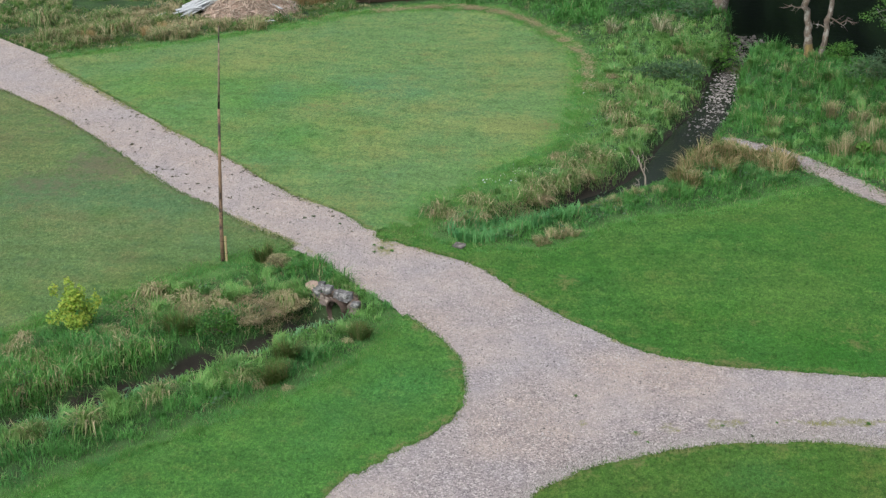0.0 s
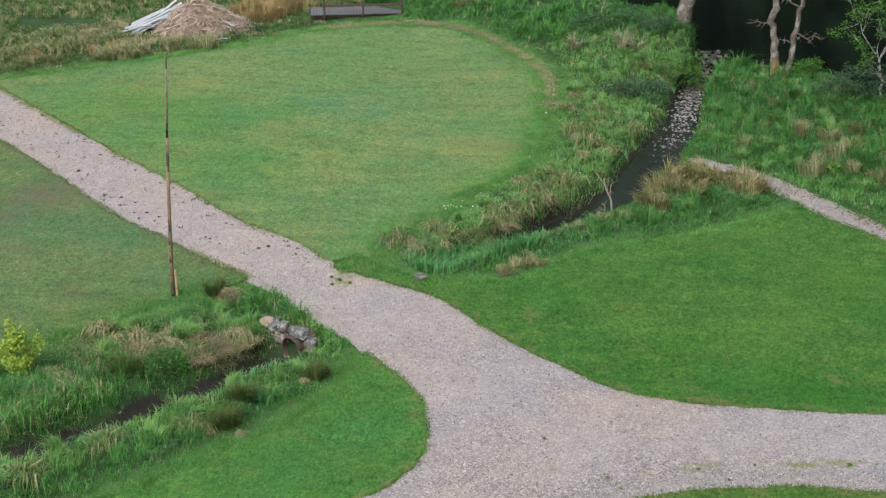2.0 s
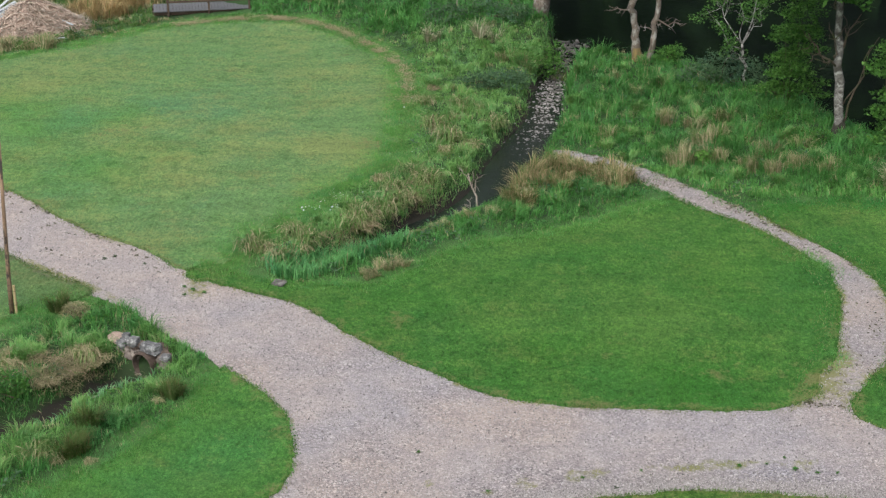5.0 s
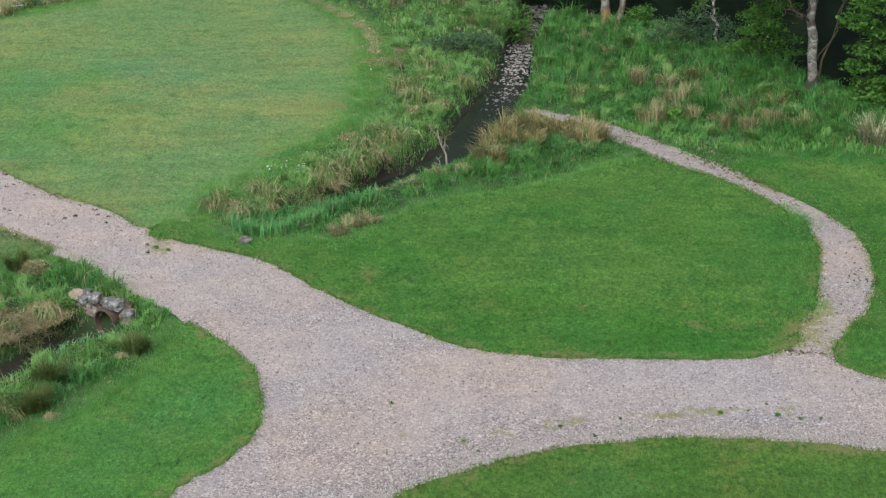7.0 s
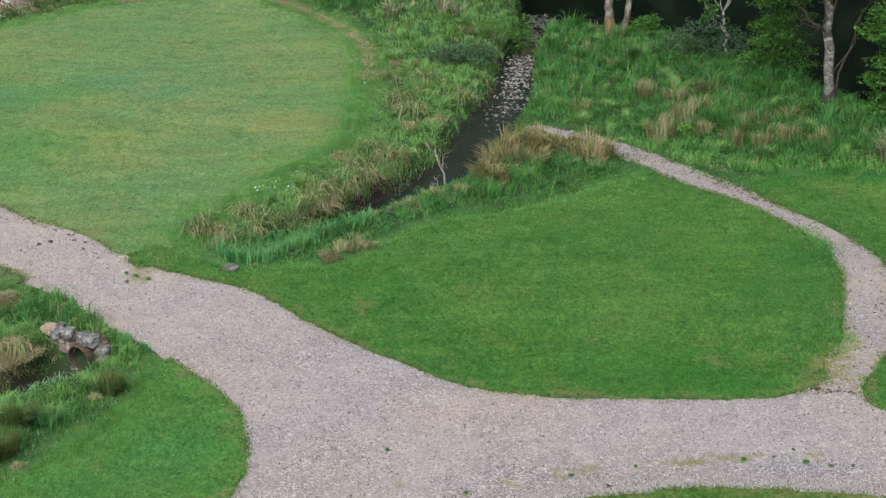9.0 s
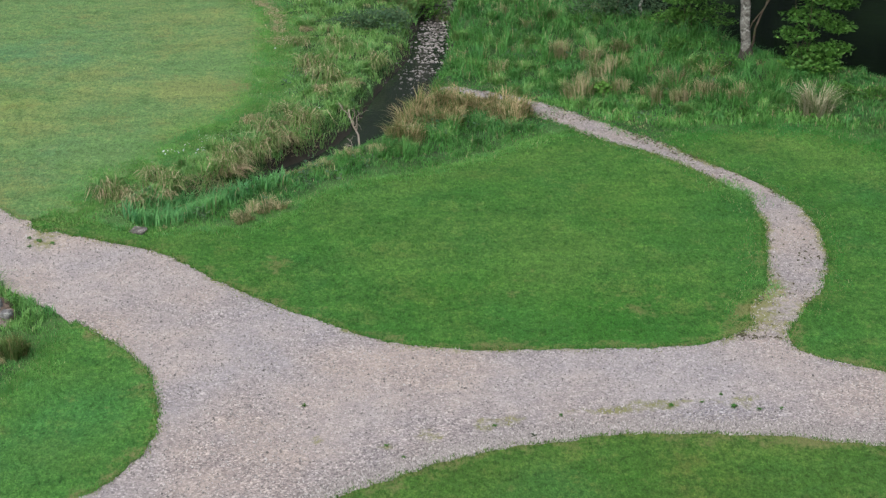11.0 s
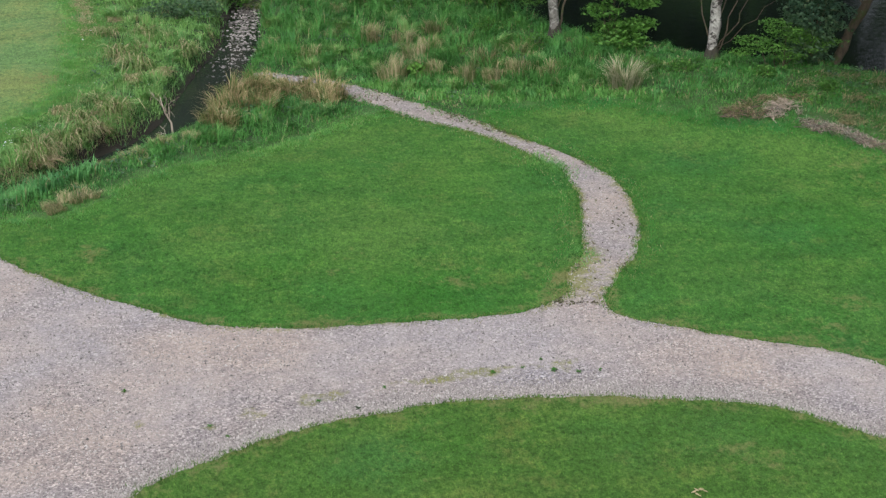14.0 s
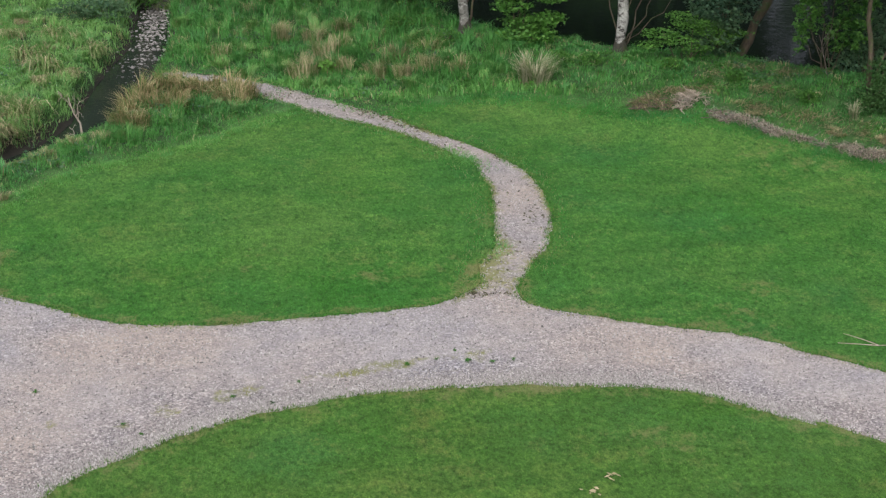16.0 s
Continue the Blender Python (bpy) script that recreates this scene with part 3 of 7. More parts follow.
LAWNS = [("big", [(x + 0.5, y - 0.35) if x > -8.7 and 45 < y < 59 else (x, y) for x, y in BIG_LAWN], "lawn_far", 0.45), ("island", ISLAND_LAWN, "lawn", 1.0), ("west", WEST_LAWN, "lawn_west", 0.45),
         ("south", SOUTH_LAWN, "lawn_south", 1.0), ("near", [(x, y - 0.1) for x, y in NEAR_LAWN], "lawn_near", 1.0), ("right", RIGHT_LAWN, "lawn", 1.0)]
LAWN_LINES = {name: outline(pts, 0.1, i) for i, (name, pts, _, _) in enumerate(LAWNS)}
ROAD_LINE = outline(ROAD, 0.05, 11)
SIDE_LINE = outline(SIDE_PATH, 0.17, 12)


def shore_gap(x, y):
    """How far inland of the lake's edge; negative over the water."""
    return (np.interp(x, SHORE[:, 0], SHORE[:, 1]) - y) * 0.8


def stream_half(y):
    """Half the width of the stream's bed."""
    return np.interp(y, [45, 48, 51, 54, 58, 62, 70], [0.18, 0.24, 0.4, 0.72, 0.74, 0.55, 0.5])


def land(x, y):
    """Height of the land."""
    x, y = np.asarray(x, float), np.asarray(y, float)
    d = shore_gap(x, y)
    h = 0.95 * (1 - step_up(0.5, 8, d)) - 3.6 * (1 - step_up(-4, -0.4, d)) + 9.0 * (1 - step_up(-70, -34, d))
    h = h + 0.035 * wave(x, y, 0.45, 2.0)
    s = line_distance(STREAM, x, y) + 0.16 * wave(x, y, 1.7, 1.0) + 0.08 * wave(x, y, 4.3, 2.0)
    hw = stream_half(y)
    bed = -0.8 - 0.5 * step_up(66, 73, y)
    h = bed + (h - bed) * step_up(hw, hw + 0.85, s)
    t = line_distance(DITCH, x, y) + 0.18 * wave(x, y, 1.5, 5.0) + 0.08 * wave(x, y, 4.1, 3.0)
    t = np.where((x - WALL_AT[0]) * WALL_OUT[0] + (y - WALL_AT[1]) * WALL_OUT[1] < -0.35, t + 2.0, t)
    h = -0.85 + (h + 0.85) * step_up(0.3, 1.15, t)
    return h


def channel(x, y):
    """Nearness to the wet beds and their bare cut faces: 1 in the bed, 0 on the banks."""
    near = x > np.interp(y, STREAM[:, 1], STREAM[:, 0])
    hw = stream_half(y)
    s = line_distance(STREAM, x, y) + 0.16 * wave(x, y, 1.7, 1.0)
    s = 1 - step_up(hw + np.where(near, 0.02, 0.1), hw + np.where(near, 0.3, 0.55), s)
    near = x > np.interp(y, DITCH[::-1, 1], DITCH[::-1, 0])
    t = line_distance(DITCH, x, y) + 0.2 * wave(x, y, 1.2, 5.0)
    t = 1 - step_up(np.where(near, 0.15, 0.4), np.where(near, 0.4, 0.78), t)
    return np.maximum(s, t)


def near_bank(x, y):
    """1 on the strip of bank on this side of the water, where the grass is kept low."""
    s = (x > np.interp(y, STREAM[:, 1], STREAM[:, 0])) * (1 - step_up(1.3, 2.2, line_distance(STREAM, x, y))) * (y < 59) * (y > 46.5)
    t = (x > np.interp(y, DITCH[::-1, 1], DITCH[::-1, 0])) * (1 - step_up(1.0, 1.8, line_distance(DITCH, x, y)))
    return np.maximum(s, t)


def mown(x, y):
    """Lawn or gravel."""
    r = inside(ROAD_LINE, x, y) | inside(SIDE_LINE, x, y)
    for p in LAWN_LINES.values():
        r |= inside(p, x, y)
    return r


def ground_sheet():
    fx, fy = np.arange(-36, 30.01, 0.3), np.arange(20, 92.01, 0.3)
    far = np.geomspace(1.5, 2500, 26)
    gx, gy = np.r_[fx[0] - far[::-1], fx, fx[-1] + far], np.r_[fy[0] - far[::-1], fy, fy[-1] + far]
    X, Y = np.meshgrid(gx, gy)
    x, y = X.ravel(), Y.ravel()
    near = (x > -37) & (x < 31) & (y > 19) & (y < 93)
    z = land(x, y)
    rough = np.zeros(x.shape)
    rough[near] = ~mown(x[near], y[near])
    z = np.where(near & (rough < 0.5), z - 0.035, z + 0.05 * wave(x, y, 2.3, 4.0) * near)
    v = np.stack([x, y, z], 1)
    n, m = len(gx), len(gy)
    i = (np.arange(m - 1)[:, None] * n + np.arange(n - 1)).ravel()
    me = mesh_tris("ground", v, np.concatenate([np.stack([i, i + 1, i + n + 1], 1), np.stack([i, i + n + 1, i + n], 1)]))
    a = me.attributes.new("worn", "FLOAT", "POINT")
    w = np.zeros(x.shape)
    w[near] = channel(x[near], y[near])
    s = line_distance(STREAM, x[near], y[near]) + 0.16 * wave(x[near], y[near], 1.7, 1.0)
    w[near] = np.maximum(w[near], 0.9 * (1 - step_up(0.75, 1.25, s)) * (y[near] > 50))
    w[near] = np.maximum(w[near], 0.5 * np.exp(-((x[near] + 9.9) ** 2 + (y[near] - 38.0) ** 2) / 1.0))
    a.data.foreach_set("value", w.astype(np.float32))
    lush = np.zeros(x.shape)
    for key, line in LAWN_LINES.items():
        gap = line_distance(np.vstack([line, line[:1]])[::4], x[near], y[near])
        k = np.clip(1.4 - gap / 0.9 + 0.35 * wave(x[near], y[near], 1.8, 5.0), 0, 1) * (1 - w[near])
        lush[near] = np.maximum(lush[near], k * (1.0 if key in ("big", "west") else 0.5))
    lush[near] = np.maximum(lush[near], 0.16 * step_up(13, 16, x[near]) * (1 - w[near]))
    me.attributes.new("lush", "FLOAT", "POINT").data.foreach_set("value", lush.astype(np.float32))
    return tagged(part("ground", me, "soil"), "rough damp ground rising to a lake shore", "ground", kind="structure")


def sheet(name, line, lift, material, worn, rim_wear=0.0, grid=0.7, skirt=0.06):
    """A thin turf or gravel layer over the land, with its own cut edge."""
    from_x, to_x, from_y, to_y = line[:, 0].min(), line[:, 0].max(), line[:, 1].min(), line[:, 1].max()
    X, Y = np.meshgrid(np.arange(from_x, to_x, grid), np.arange(from_y, to_y, grid))
    x, y = X.ravel(), Y.ravel()
    k = inside(line, x, y)
    x, y = x[k], y[k]
    far = np.ones(len(x), bool)
    for i in range(0, len(x), 4000):
        far[i:i + 4000] = line_distance(np.vstack([line, line[:1]])[::2], x[i:i + 4000], y[i:i + 4000]) > 0.2
    x, y = x[far], y[far]
    n = len(line)
    pts = [Vector(p) for p in line] + [Vector(p) for p in zip(x, y)]
    out = mathutils_cdt(pts, [(i, (i + 1) % n) for i in range(n)])
    co, faces, edges = out
    v = np.array(co)
    z = land(v[:, 0], v[:, 1]) + lift
    count = {}
    tris = []
    for f in faces:
        tris.append(f)
        for e in zip(f, f[1:] + f[:1]):
            count[e] = 1
    border = [e for e in count if (e[1], e[0]) not in count]
    vs = [(a[0], a[1], h) for a, h in zip(v, z)]
    low = {}
    for a, b in border:
        for k in (a, b):
            if k not in low:
                low[k] = len(vs)
                vs += [(vs[k][0], vs[k][1], vs[k][2] - skirt), vs[k]]
        tris += [[low[a] + 1, low[a], low[b]], [low[a] + 1, low[b], low[b] + 1]]
    me = mesh_tris(name, vs, tris)
    vs = np.array(vs)
    a = me.attributes.new("worn", "FLOAT", "POINT")
    w = worn(vs[:, 0], vs[:, 1])
    rim = np.array(sorted(low), int)
    if rim_wear:
        w[rim] += rim_wear * inside(ROAD_LINE, vs[rim, 0], vs[rim, 1]) + 0.5 * rim_wear * inside(SIDE_LINE, vs[rim, 0], vs[rim, 1])
    a.data.foreach_set("value", w.astype(np.float32))
    for key, field in (("lush", deep_green_turf), ("dry", dry_turf), ("cool", cool_turf), ("coarse", coarse_gravel)):
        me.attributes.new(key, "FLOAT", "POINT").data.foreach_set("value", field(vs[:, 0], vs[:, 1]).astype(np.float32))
    return part(name, me, material)


def mathutils_cdt(pts, edges):
    from mathutils import geometry
    co, es, fs, *_ = geometry.delaunay_2d_cdt(pts, edges, [], 1, 1e-5)
    out = []
    for f in fs:
        f = list(f)
        a, b, c = (co[k] for k in f[:3])
        if (b.x - a.x) * (c.y - a.y) - (b.y - a.y) * (c.x - a.x) < 0:
            f.reverse()
        out += [[f[0], f[i], f[i + 1]] for i in range(1, len(f) - 1)]
    return co, out, es


def blob(x, y, cx, cy, r, k):
    return k * np.exp(-((x - cx) ** 2 + (y - cy) ** 2) / (2 * r * r))


def blobs(x, y, places):
    g = np.zeros(np.shape(x))
    for cx, cy, r, k in places:
        g = g + blob(x, y, cx, cy, r, k)
    return g


BANK_EDGES = [np.array(e) for e in ([(-4.6, 70.5), (-3.2, 66), (-3.0, 61.9), (-3.5, 57.6), (-3.7, 54.9), (-5.3, 52.4), (-6.6, 49.4), (-8.0, 47.8), (-8.7, 44.9)], [(-11.9, 42.6), (-13.6, 41.0), (-17, 38.6), (-22, 36.5)])]


def deep_green_turf(x, y):
    """Where the turf's colour is a deeper green."""
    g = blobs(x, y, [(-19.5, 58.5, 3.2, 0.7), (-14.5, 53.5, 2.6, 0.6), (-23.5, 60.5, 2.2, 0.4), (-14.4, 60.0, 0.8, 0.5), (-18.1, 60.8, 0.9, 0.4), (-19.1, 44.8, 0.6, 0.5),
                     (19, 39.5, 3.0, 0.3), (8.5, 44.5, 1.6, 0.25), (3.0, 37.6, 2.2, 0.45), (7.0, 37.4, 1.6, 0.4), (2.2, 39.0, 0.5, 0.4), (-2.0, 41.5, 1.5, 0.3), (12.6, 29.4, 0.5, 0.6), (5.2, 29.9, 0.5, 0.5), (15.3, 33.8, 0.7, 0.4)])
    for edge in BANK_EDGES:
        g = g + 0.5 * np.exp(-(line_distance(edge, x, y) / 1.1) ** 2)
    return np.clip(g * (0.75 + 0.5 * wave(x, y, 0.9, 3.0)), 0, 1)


def dry_turf(x, y):
    """Where the turf runs yellow."""
    g = blobs(x, y, [(-9.2, 57.9, 1.3, 0.9), (-11.5, 52.7, 1.6, 0.9), (-22.0, 63.3, 1.6, 0.9), (-5.4, 56.7, 0.9, 0.9), (-6.1, 52.0, 0.8, 0.7), (-14.7, 65.5, 1.6, 0.7), (-26.9, 55.2, 2.2, 0.8),
                     (-21.4, 44.5, 1.0, 0.7), (-5.6, 61.5, 1.6, 0.5), (19.2, 45.0, 1.1, 0.9), (21.8, 41.2, 1.0, 0.9), (14.0, 48.6, 1.2, 0.5), (5.5, 40.4, 0.7, 0.6), (4.5, 39.4, 0.8, 0.7),
                     (1.0, 46.8, 0.8, 0.9), (2.6, 47.6, 0.7, 0.7), (-1.0, 44.9, 0.7, 0.6), (4.5, 45.0, 3.2, 0.45), (8.0, 48.0, 2.0, 0.4), (13.5, 49.0, 2.0, 0.4), (19.5, 41.5, 2.5, 0.3), (9.5, 31.1, 0.5, 0.6), (-4.9, 43.1, 0.6, 0.9), (-6.8, 43.8, 0.6, 0.7), (10.1, 38.2, 0.6, 0.8)])
    return g * (0.8 + 0.4 * wave(x, y, 1.1, 4.0))


def cool_turf(x, y):
    """Where the turf runs bluish."""
    g = blobs(x, y, [(-12.0, 61.1, 2.0, 0.9), (-15.5, 56.5, 2.0, 0.4), (-21.0, 46.3, 2.2, 0.9), (-17.2, 45.8, 1.6, 0.8), (15.4, 45.1, 0.9, 0.8), (15.4, 40.5, 1.0, 0.7), (16.7, 39.0, 0.9, 0.6),
                     (19.3, 47.6, 0.7, 0.8), (17.9, 34.6, 0.7, 0.8), (4.1, 29.8, 0.8, 0.9), (-1.5, 40.6, 0.9, 0.6), (-6.0, 33.0, 1.2, 0.7)])
    return g * (0.8 + 0.4 * wave(x, y, 1.3, 7.0))


def coarse_gravel(x, y):
    """1 where loose coarse chips lie thick: along the near lawn and the fork's outer rim."""
    near = LAWN_LINES["near"]
    d = line_distance(near[near[:, 1] > 25][::3], x, y)
    g = 1.15 * np.exp(-(d / 1.1) ** 2) + 0.5 * blob(x, y, -3.0, 28.5, 2.5, 1.0)
    return np.clip(g * (0.85 + 0.35 * wave(x, y, 0.8, 2.0)), 0, 1) - 0.85 * step_up(37, 47, y) * (x < 2)


def lawn_wear(x, y):
    """Worn and bare places of the turf."""
    return blobs(x, y, [(-23.2, 47.4, 1.1, 0.26), (-22.0, 50.1, 0.8, 0.26), (-21.2, 49.3, 0.7, 0.26), (-20.2, 48.5, 0.7, 0.22), (-21.8, 46.8, 0.9, 0.16), (-25.5, 53.4, 1.2, 0.16), (-2.1, 41.0, 0.35, 0.4), (4.4, 39.4, 0.7, 0.12), (-3.95, 56.7, 0.7, 0.3),
                        (-14.2, 58.1, 0.8, 0.22), (7.0, 37.9, 0.6, 0.2), (3.4, 36.0, 0.4, 0.22), (9.7, 37.6, 0.6, 0.3), (10.8, 40.6, 0.4, 0.22), (21.6, 43.4, 1.3, 0.2), (16.4, 35.2, 0.5, 0.24),
                        (15.3, 33.8, 0.6, 0.2), (11.5, 28.5, 0.5, 0.25), (9.5, 31.2, 0.4, 0.24)])


def road_weeds(x, y):
    """Where green creeps over the gravel."""
    strip = line_distance(np.array([(4.6, 32.65), (5.6, 32.85), (6.5, 33.0), (7.9, 33.05)]), x, y)
    w = 0.74 * np.exp(-(strip / 0.24) ** 2) * (0.65 + 0.5 * wave(x, y, 2.2, 1.0)) - 0.08
    w += 0.3 * np.exp(-(line_distance(np.array([(9.9, 37.0), (10.8, 39.2)]), x, y) / 0.7) ** 2)
    w += 0.3 * np.exp(-(line_distance(SIDE_LINE[::6], x, y) / 0.32) ** 2) * (y > 37)
    w += blob(x, y, -8.6, 42.9, 0.5, 0.45) + blob(x, y, 1.5, 31.9, 0.3, 0.45) + blob(x, y, 2.7, 32.3, 0.3, 0.45) + blob(x, y, 0.5, 31.4, 0.25, 0.4) + blob(x, y, 3.4, 32.5, 0.25, 0.45) + blob(x, y, 8.6, 33.0, 0.4, 0.4) + blob(x, y, -0.9, 31.9, 0.25, 0.35)
    rim = np.full(np.shape(x), 9.0)
    for line in LAWN_LINES.values():
        rim = np.minimum(rim, line_distance(np.vstack([line, line[:1]])[::3], x, y))
    w += np.exp(-(rim / 0.26) ** 2) * np.clip(0.22 + 0.3 * wave(x, y, 0.9, 5.0) + 0.2 * wave(x, y, 2.9, 1.0), 0, 0.5) * np.where(inside(LAWN_LINES["near"], x, y - 0.5), 0.3, 1.0)
    w += 0.38 * np.exp(-(line_distance(np.array([(-14.4, 45.0), (-12.0, 43.1), (-10.8, 42.1)]), x, y) / 0.3) ** 2)
    w += 0.3 * np.exp(-(line_distance(np.array([(-28, 61.9), (-22, 56.1)]), x, y) / 0.4) ** 2)
    return w


ground_sheet()
for name, pts, mat, _ in LAWNS:
    tagged(sheet("lawn_" + name, LAWN_LINES[name], 0.022, mat, lawn_wear, 0.3),
           {"big": "pale close-mown lawn with dry streaks", "west": "patchy worn lawn with brown bare spots"}.get(name, "deep green close-mown lawn beside gravel"), "lawn", kind="structure")
tagged(sheet("road", ROAD_LINE, 0.0, "gravel", road_weeds, grid=0.3), "pinkish grey gravel drive with weedy edges", "road", kind="structure")
tagged(sheet("pavement", SIDE_LINE, 0.008, "path_gravel", road_weeds, grid=0.3), "narrow curving gravel footpath across grass", "path", kind="structure")

# ---- water ----
def stream_water():
    p = STREAM
    n = np.gradient(p, axis=0)
    n = np.stack([-n[:, 1], n[:, 0]], 1) / np.linalg.norm(n, axis=1)[:, None]
    w = (stream_half(p[:, 1]) + 0.2)[:, None]
    rows = [p + n * w * k for k in (-1, -0.5, 0, 0.5, 1)]
    m = len(p)
    v = np.concatenate([np.c_[r, -0.64 - 0.4 * step_up(66, 73, r[:, 1])] for r in rows])
    t = []
    for k in range(4):
        i = np.arange(m - 1) + k * m
        t += [np.stack([i, i + m + 1, i + m], 1), np.stack([i, i + 1, i + m + 1], 1)]
    tagged(part("water_stream", mesh_tris("water_stream", v, np.concatenate(t)), "stream"), "shallow brown stream over pebbles", "water", kind="structure")
    p = DITCH
    n = np.gradient(p, axis=0)
    n = np.stack([-n[:, 1], n[:, 0]], 1) / np.linalg.norm(n, axis=1)[:, None]
    v = np.concatenate([np.c_[p + n * 0.3 * k, np.full(len(p), -0.79)] for k in (-1, 1)])
    m = len(p)
    i = np.arange(m - 1)
    tagged(part("water_ditch", mesh_tris("water_ditch", v, np.concatenate([np.stack([i, i + m + 1, i + m], 1), np.stack([i, i + 1, i + m + 1], 1)])), "stream"),
           "thin dark water in an overgrown ditch", "water", kind="structure")
    v = [(-600, 30, -1.05), (600, 30, -1.05), (600, 600, -1.05), (-600, 600, -1.05)]
    tagged(part("water_lake", mesh_tris("water_lake", v, [(0, 1, 2), (0, 2, 3)]), "lake"), "dark calm lake water under trees", "water", kind="structure")


stream_water()


# ---- grass ----
def in_view(x, y):
    """The wedge of land that the place shows, with a margin."""
    return (x > -2 - (y + 6) * 0.465) & (x < 2.5 + (y - 2.4) * 0.575) & (y < 90)


def kept_clear(x, y):
    """Trodden or covered ground where nothing tall grows."""
    k = (x + 9.62) ** 2 + (y - 37.8) ** 2 < 0.55
    k |= ((x + 24.4) / 1.6) ** 2 + ((y - 72.9) / 1.3) ** 2 < 1
    k |= ((x + 21.9) / 2.3) ** 2 + ((y - 73.4) / 2.0) ** 2 < 1
    rough = wave(x, y, 1.6, 2.0) + 0.6 * wave(x, y, 4.0, 5.0)
    k |= (((x + 31.4) / 1.9) ** 2 + ((y - 67.6) / 1.0) ** 2 < 1 + 0.5 * rough) | (((x + 29.6) / 2.4) ** 2 + ((y - 73.4) / 1.2) ** 2 < 1 + 0.5 * rough)
    u, v = (x + 14.1) * 0.978 + (y - 76.9) * 0.208, -(x + 14.1) * 0.208 + (y - 76.9) * 0.978
    k |= (abs(u) < 2.5) & (v > -1.3) & (v < 0.8)
    return k


def edge_gap(x, y):
    best = np.full(x.shape, 99.0)
    for line in [*LAWN_LINES.values(), SIDE_LINE]:
        best = np.minimum(best, line_distance(np.vstack([line, line[:1]])[::5], x, y))
    return best


def tall_grass():
    rng = np.random.default_rng(5)
    n = 108000
    cx, cy = rng.uniform(-37, 31, n), rng.uniform(24, 88, n)
    k = in_view(cx, cy) & (shore_gap(cx, cy) > -1.2)
    k &= rng.uniform(0, 1, n) < np.interp(cy, [30, 55, 70, 88], [1.0, 0.95, 0.65, 0.5])
    cx, cy = cx[k], cy[k]
    k = ~mown(cx, cy)
    cx, cy = cx[k], cy[k]
    gap = edge_gap(cx, cy)
    k = gap > rng.uniform(-0.1, 0.7, len(cx))
    cx, cy, gap = cx[k], cy[k], gap[k]
    m = len(cx)
    patch = wave(cx, cy, 0.9, 3.0) + 0.6 * wave(cx, cy, 2.6, 8.0)
    right = step_up(14, 17, cx)
    near_pipe = np.exp(-((cx + 9.0) ** 2 + (cy - 36.6) ** 2) / 1.2)
    ch = (0.05 + 0.29 * step_up(0.2, 2.0, gap)) * (1 - 0.6 * near_pipe) * np.clip(1 + 0.55 * patch, 0.35, 2.0) * rng.uniform(0.5, 1.5, m) * (1 - 0.6 * right)
    north = (cx < np.interp(cy, STREAM[:, 1], STREAM[:, 0])) & (cy > 44) & (cx > -10) & (cy < 72)
    brown = np.exp(-((cx + 12.9) ** 2 / 7.0 + (cy - 37.9 - 0.35 * (cx + 12.9)) ** 2 / 2.2)) + np.exp(-((cx + 10.9) ** 2 + (cy - 38.3) ** 2) / 0.6)
    dry = 0.02 + 0.4 * brown + 0.05 * right * step_up(0.0, 0.7, wave(cx, cy, 1.4, 2.0)) + 0.12 * step_up(0.35, 1.1, wave(cx, cy, 0.75, 6.0)) + 0.08 * step_up(19, 22, cx) * step_up(-0.2, 0.6, wave(cx, cy, 1.6, 5.0)) + 0.34 * step_up(60, 68, cy) * (cx < -14) + 0.1 * north * step_up(-0.1, 0.8, wave(cx, cy, 1.3, 9.0))
    ch *= 1 - 0.65 * np.clip(brown, 0, 1)
    ch *= np.clip(1 + 0.75 * wave(cx, cy, 4.2, 2.0) + 0.3 * wave(cx, cy, 8.0, 4.0), 0.3, 2.1)
    ch *= 1 - 0.3 * north - 0.3 * ((cx < -14) & (cy > 60))
    ch *= 1 - 0.45 * north * step_up(0.1, 0.7, wave(cx, cy, 1.2, 11.0))
    ch *= 1 - 0.55 * near_bank(cx, cy)
    dead = rng.uniform(0, 1, m) < dry
    turn = rng.uniform(0, 2 * np.pi, m)
    count = rng.integers(9, 24, m)
    i = np.repeat(np.arange(m), count)
    n = len(i)
    x, y = cx[i] + rng.normal(0, 0.1, n), cy[i] + rng.normal(0, 0.1, n)
    k = (rng.uniform(0, 1, n) > channel(x, y) * 1.15) & ~mown(x, y) & ~kept_clear(x, y)
    i, x, y = i[k], x[k], y[k]
    n = len(i)
    h = np.maximum(ch[i] * rng.uniform(0.55, 1.15, n), 0.05)
    lean = h * rng.uniform(0.2, 1.25, n)
    tone = np.where(dead[i], rng.uniform(0.45, 1, n), np.where(rng.uniform(0, 1, n) < 0.025, 0.7, rng.uniform(0, 0.1, n) + 0.05 * north[i]))
    width = np.interp(y, [30, 60, 85], [0.016, 0.024, 0.034]) * rng.uniform(0.7, 1.3, n)
    olive = (x < -14) & (y > 60)
    pale = north[i] | (line_distance(DITCH, x, y) < 2.2) & (x > np.interp(y, DITCH[::-1, 1], DITCH[::-1, 0]))
    head = turn[i] + rng.normal(0, 0.9, n)
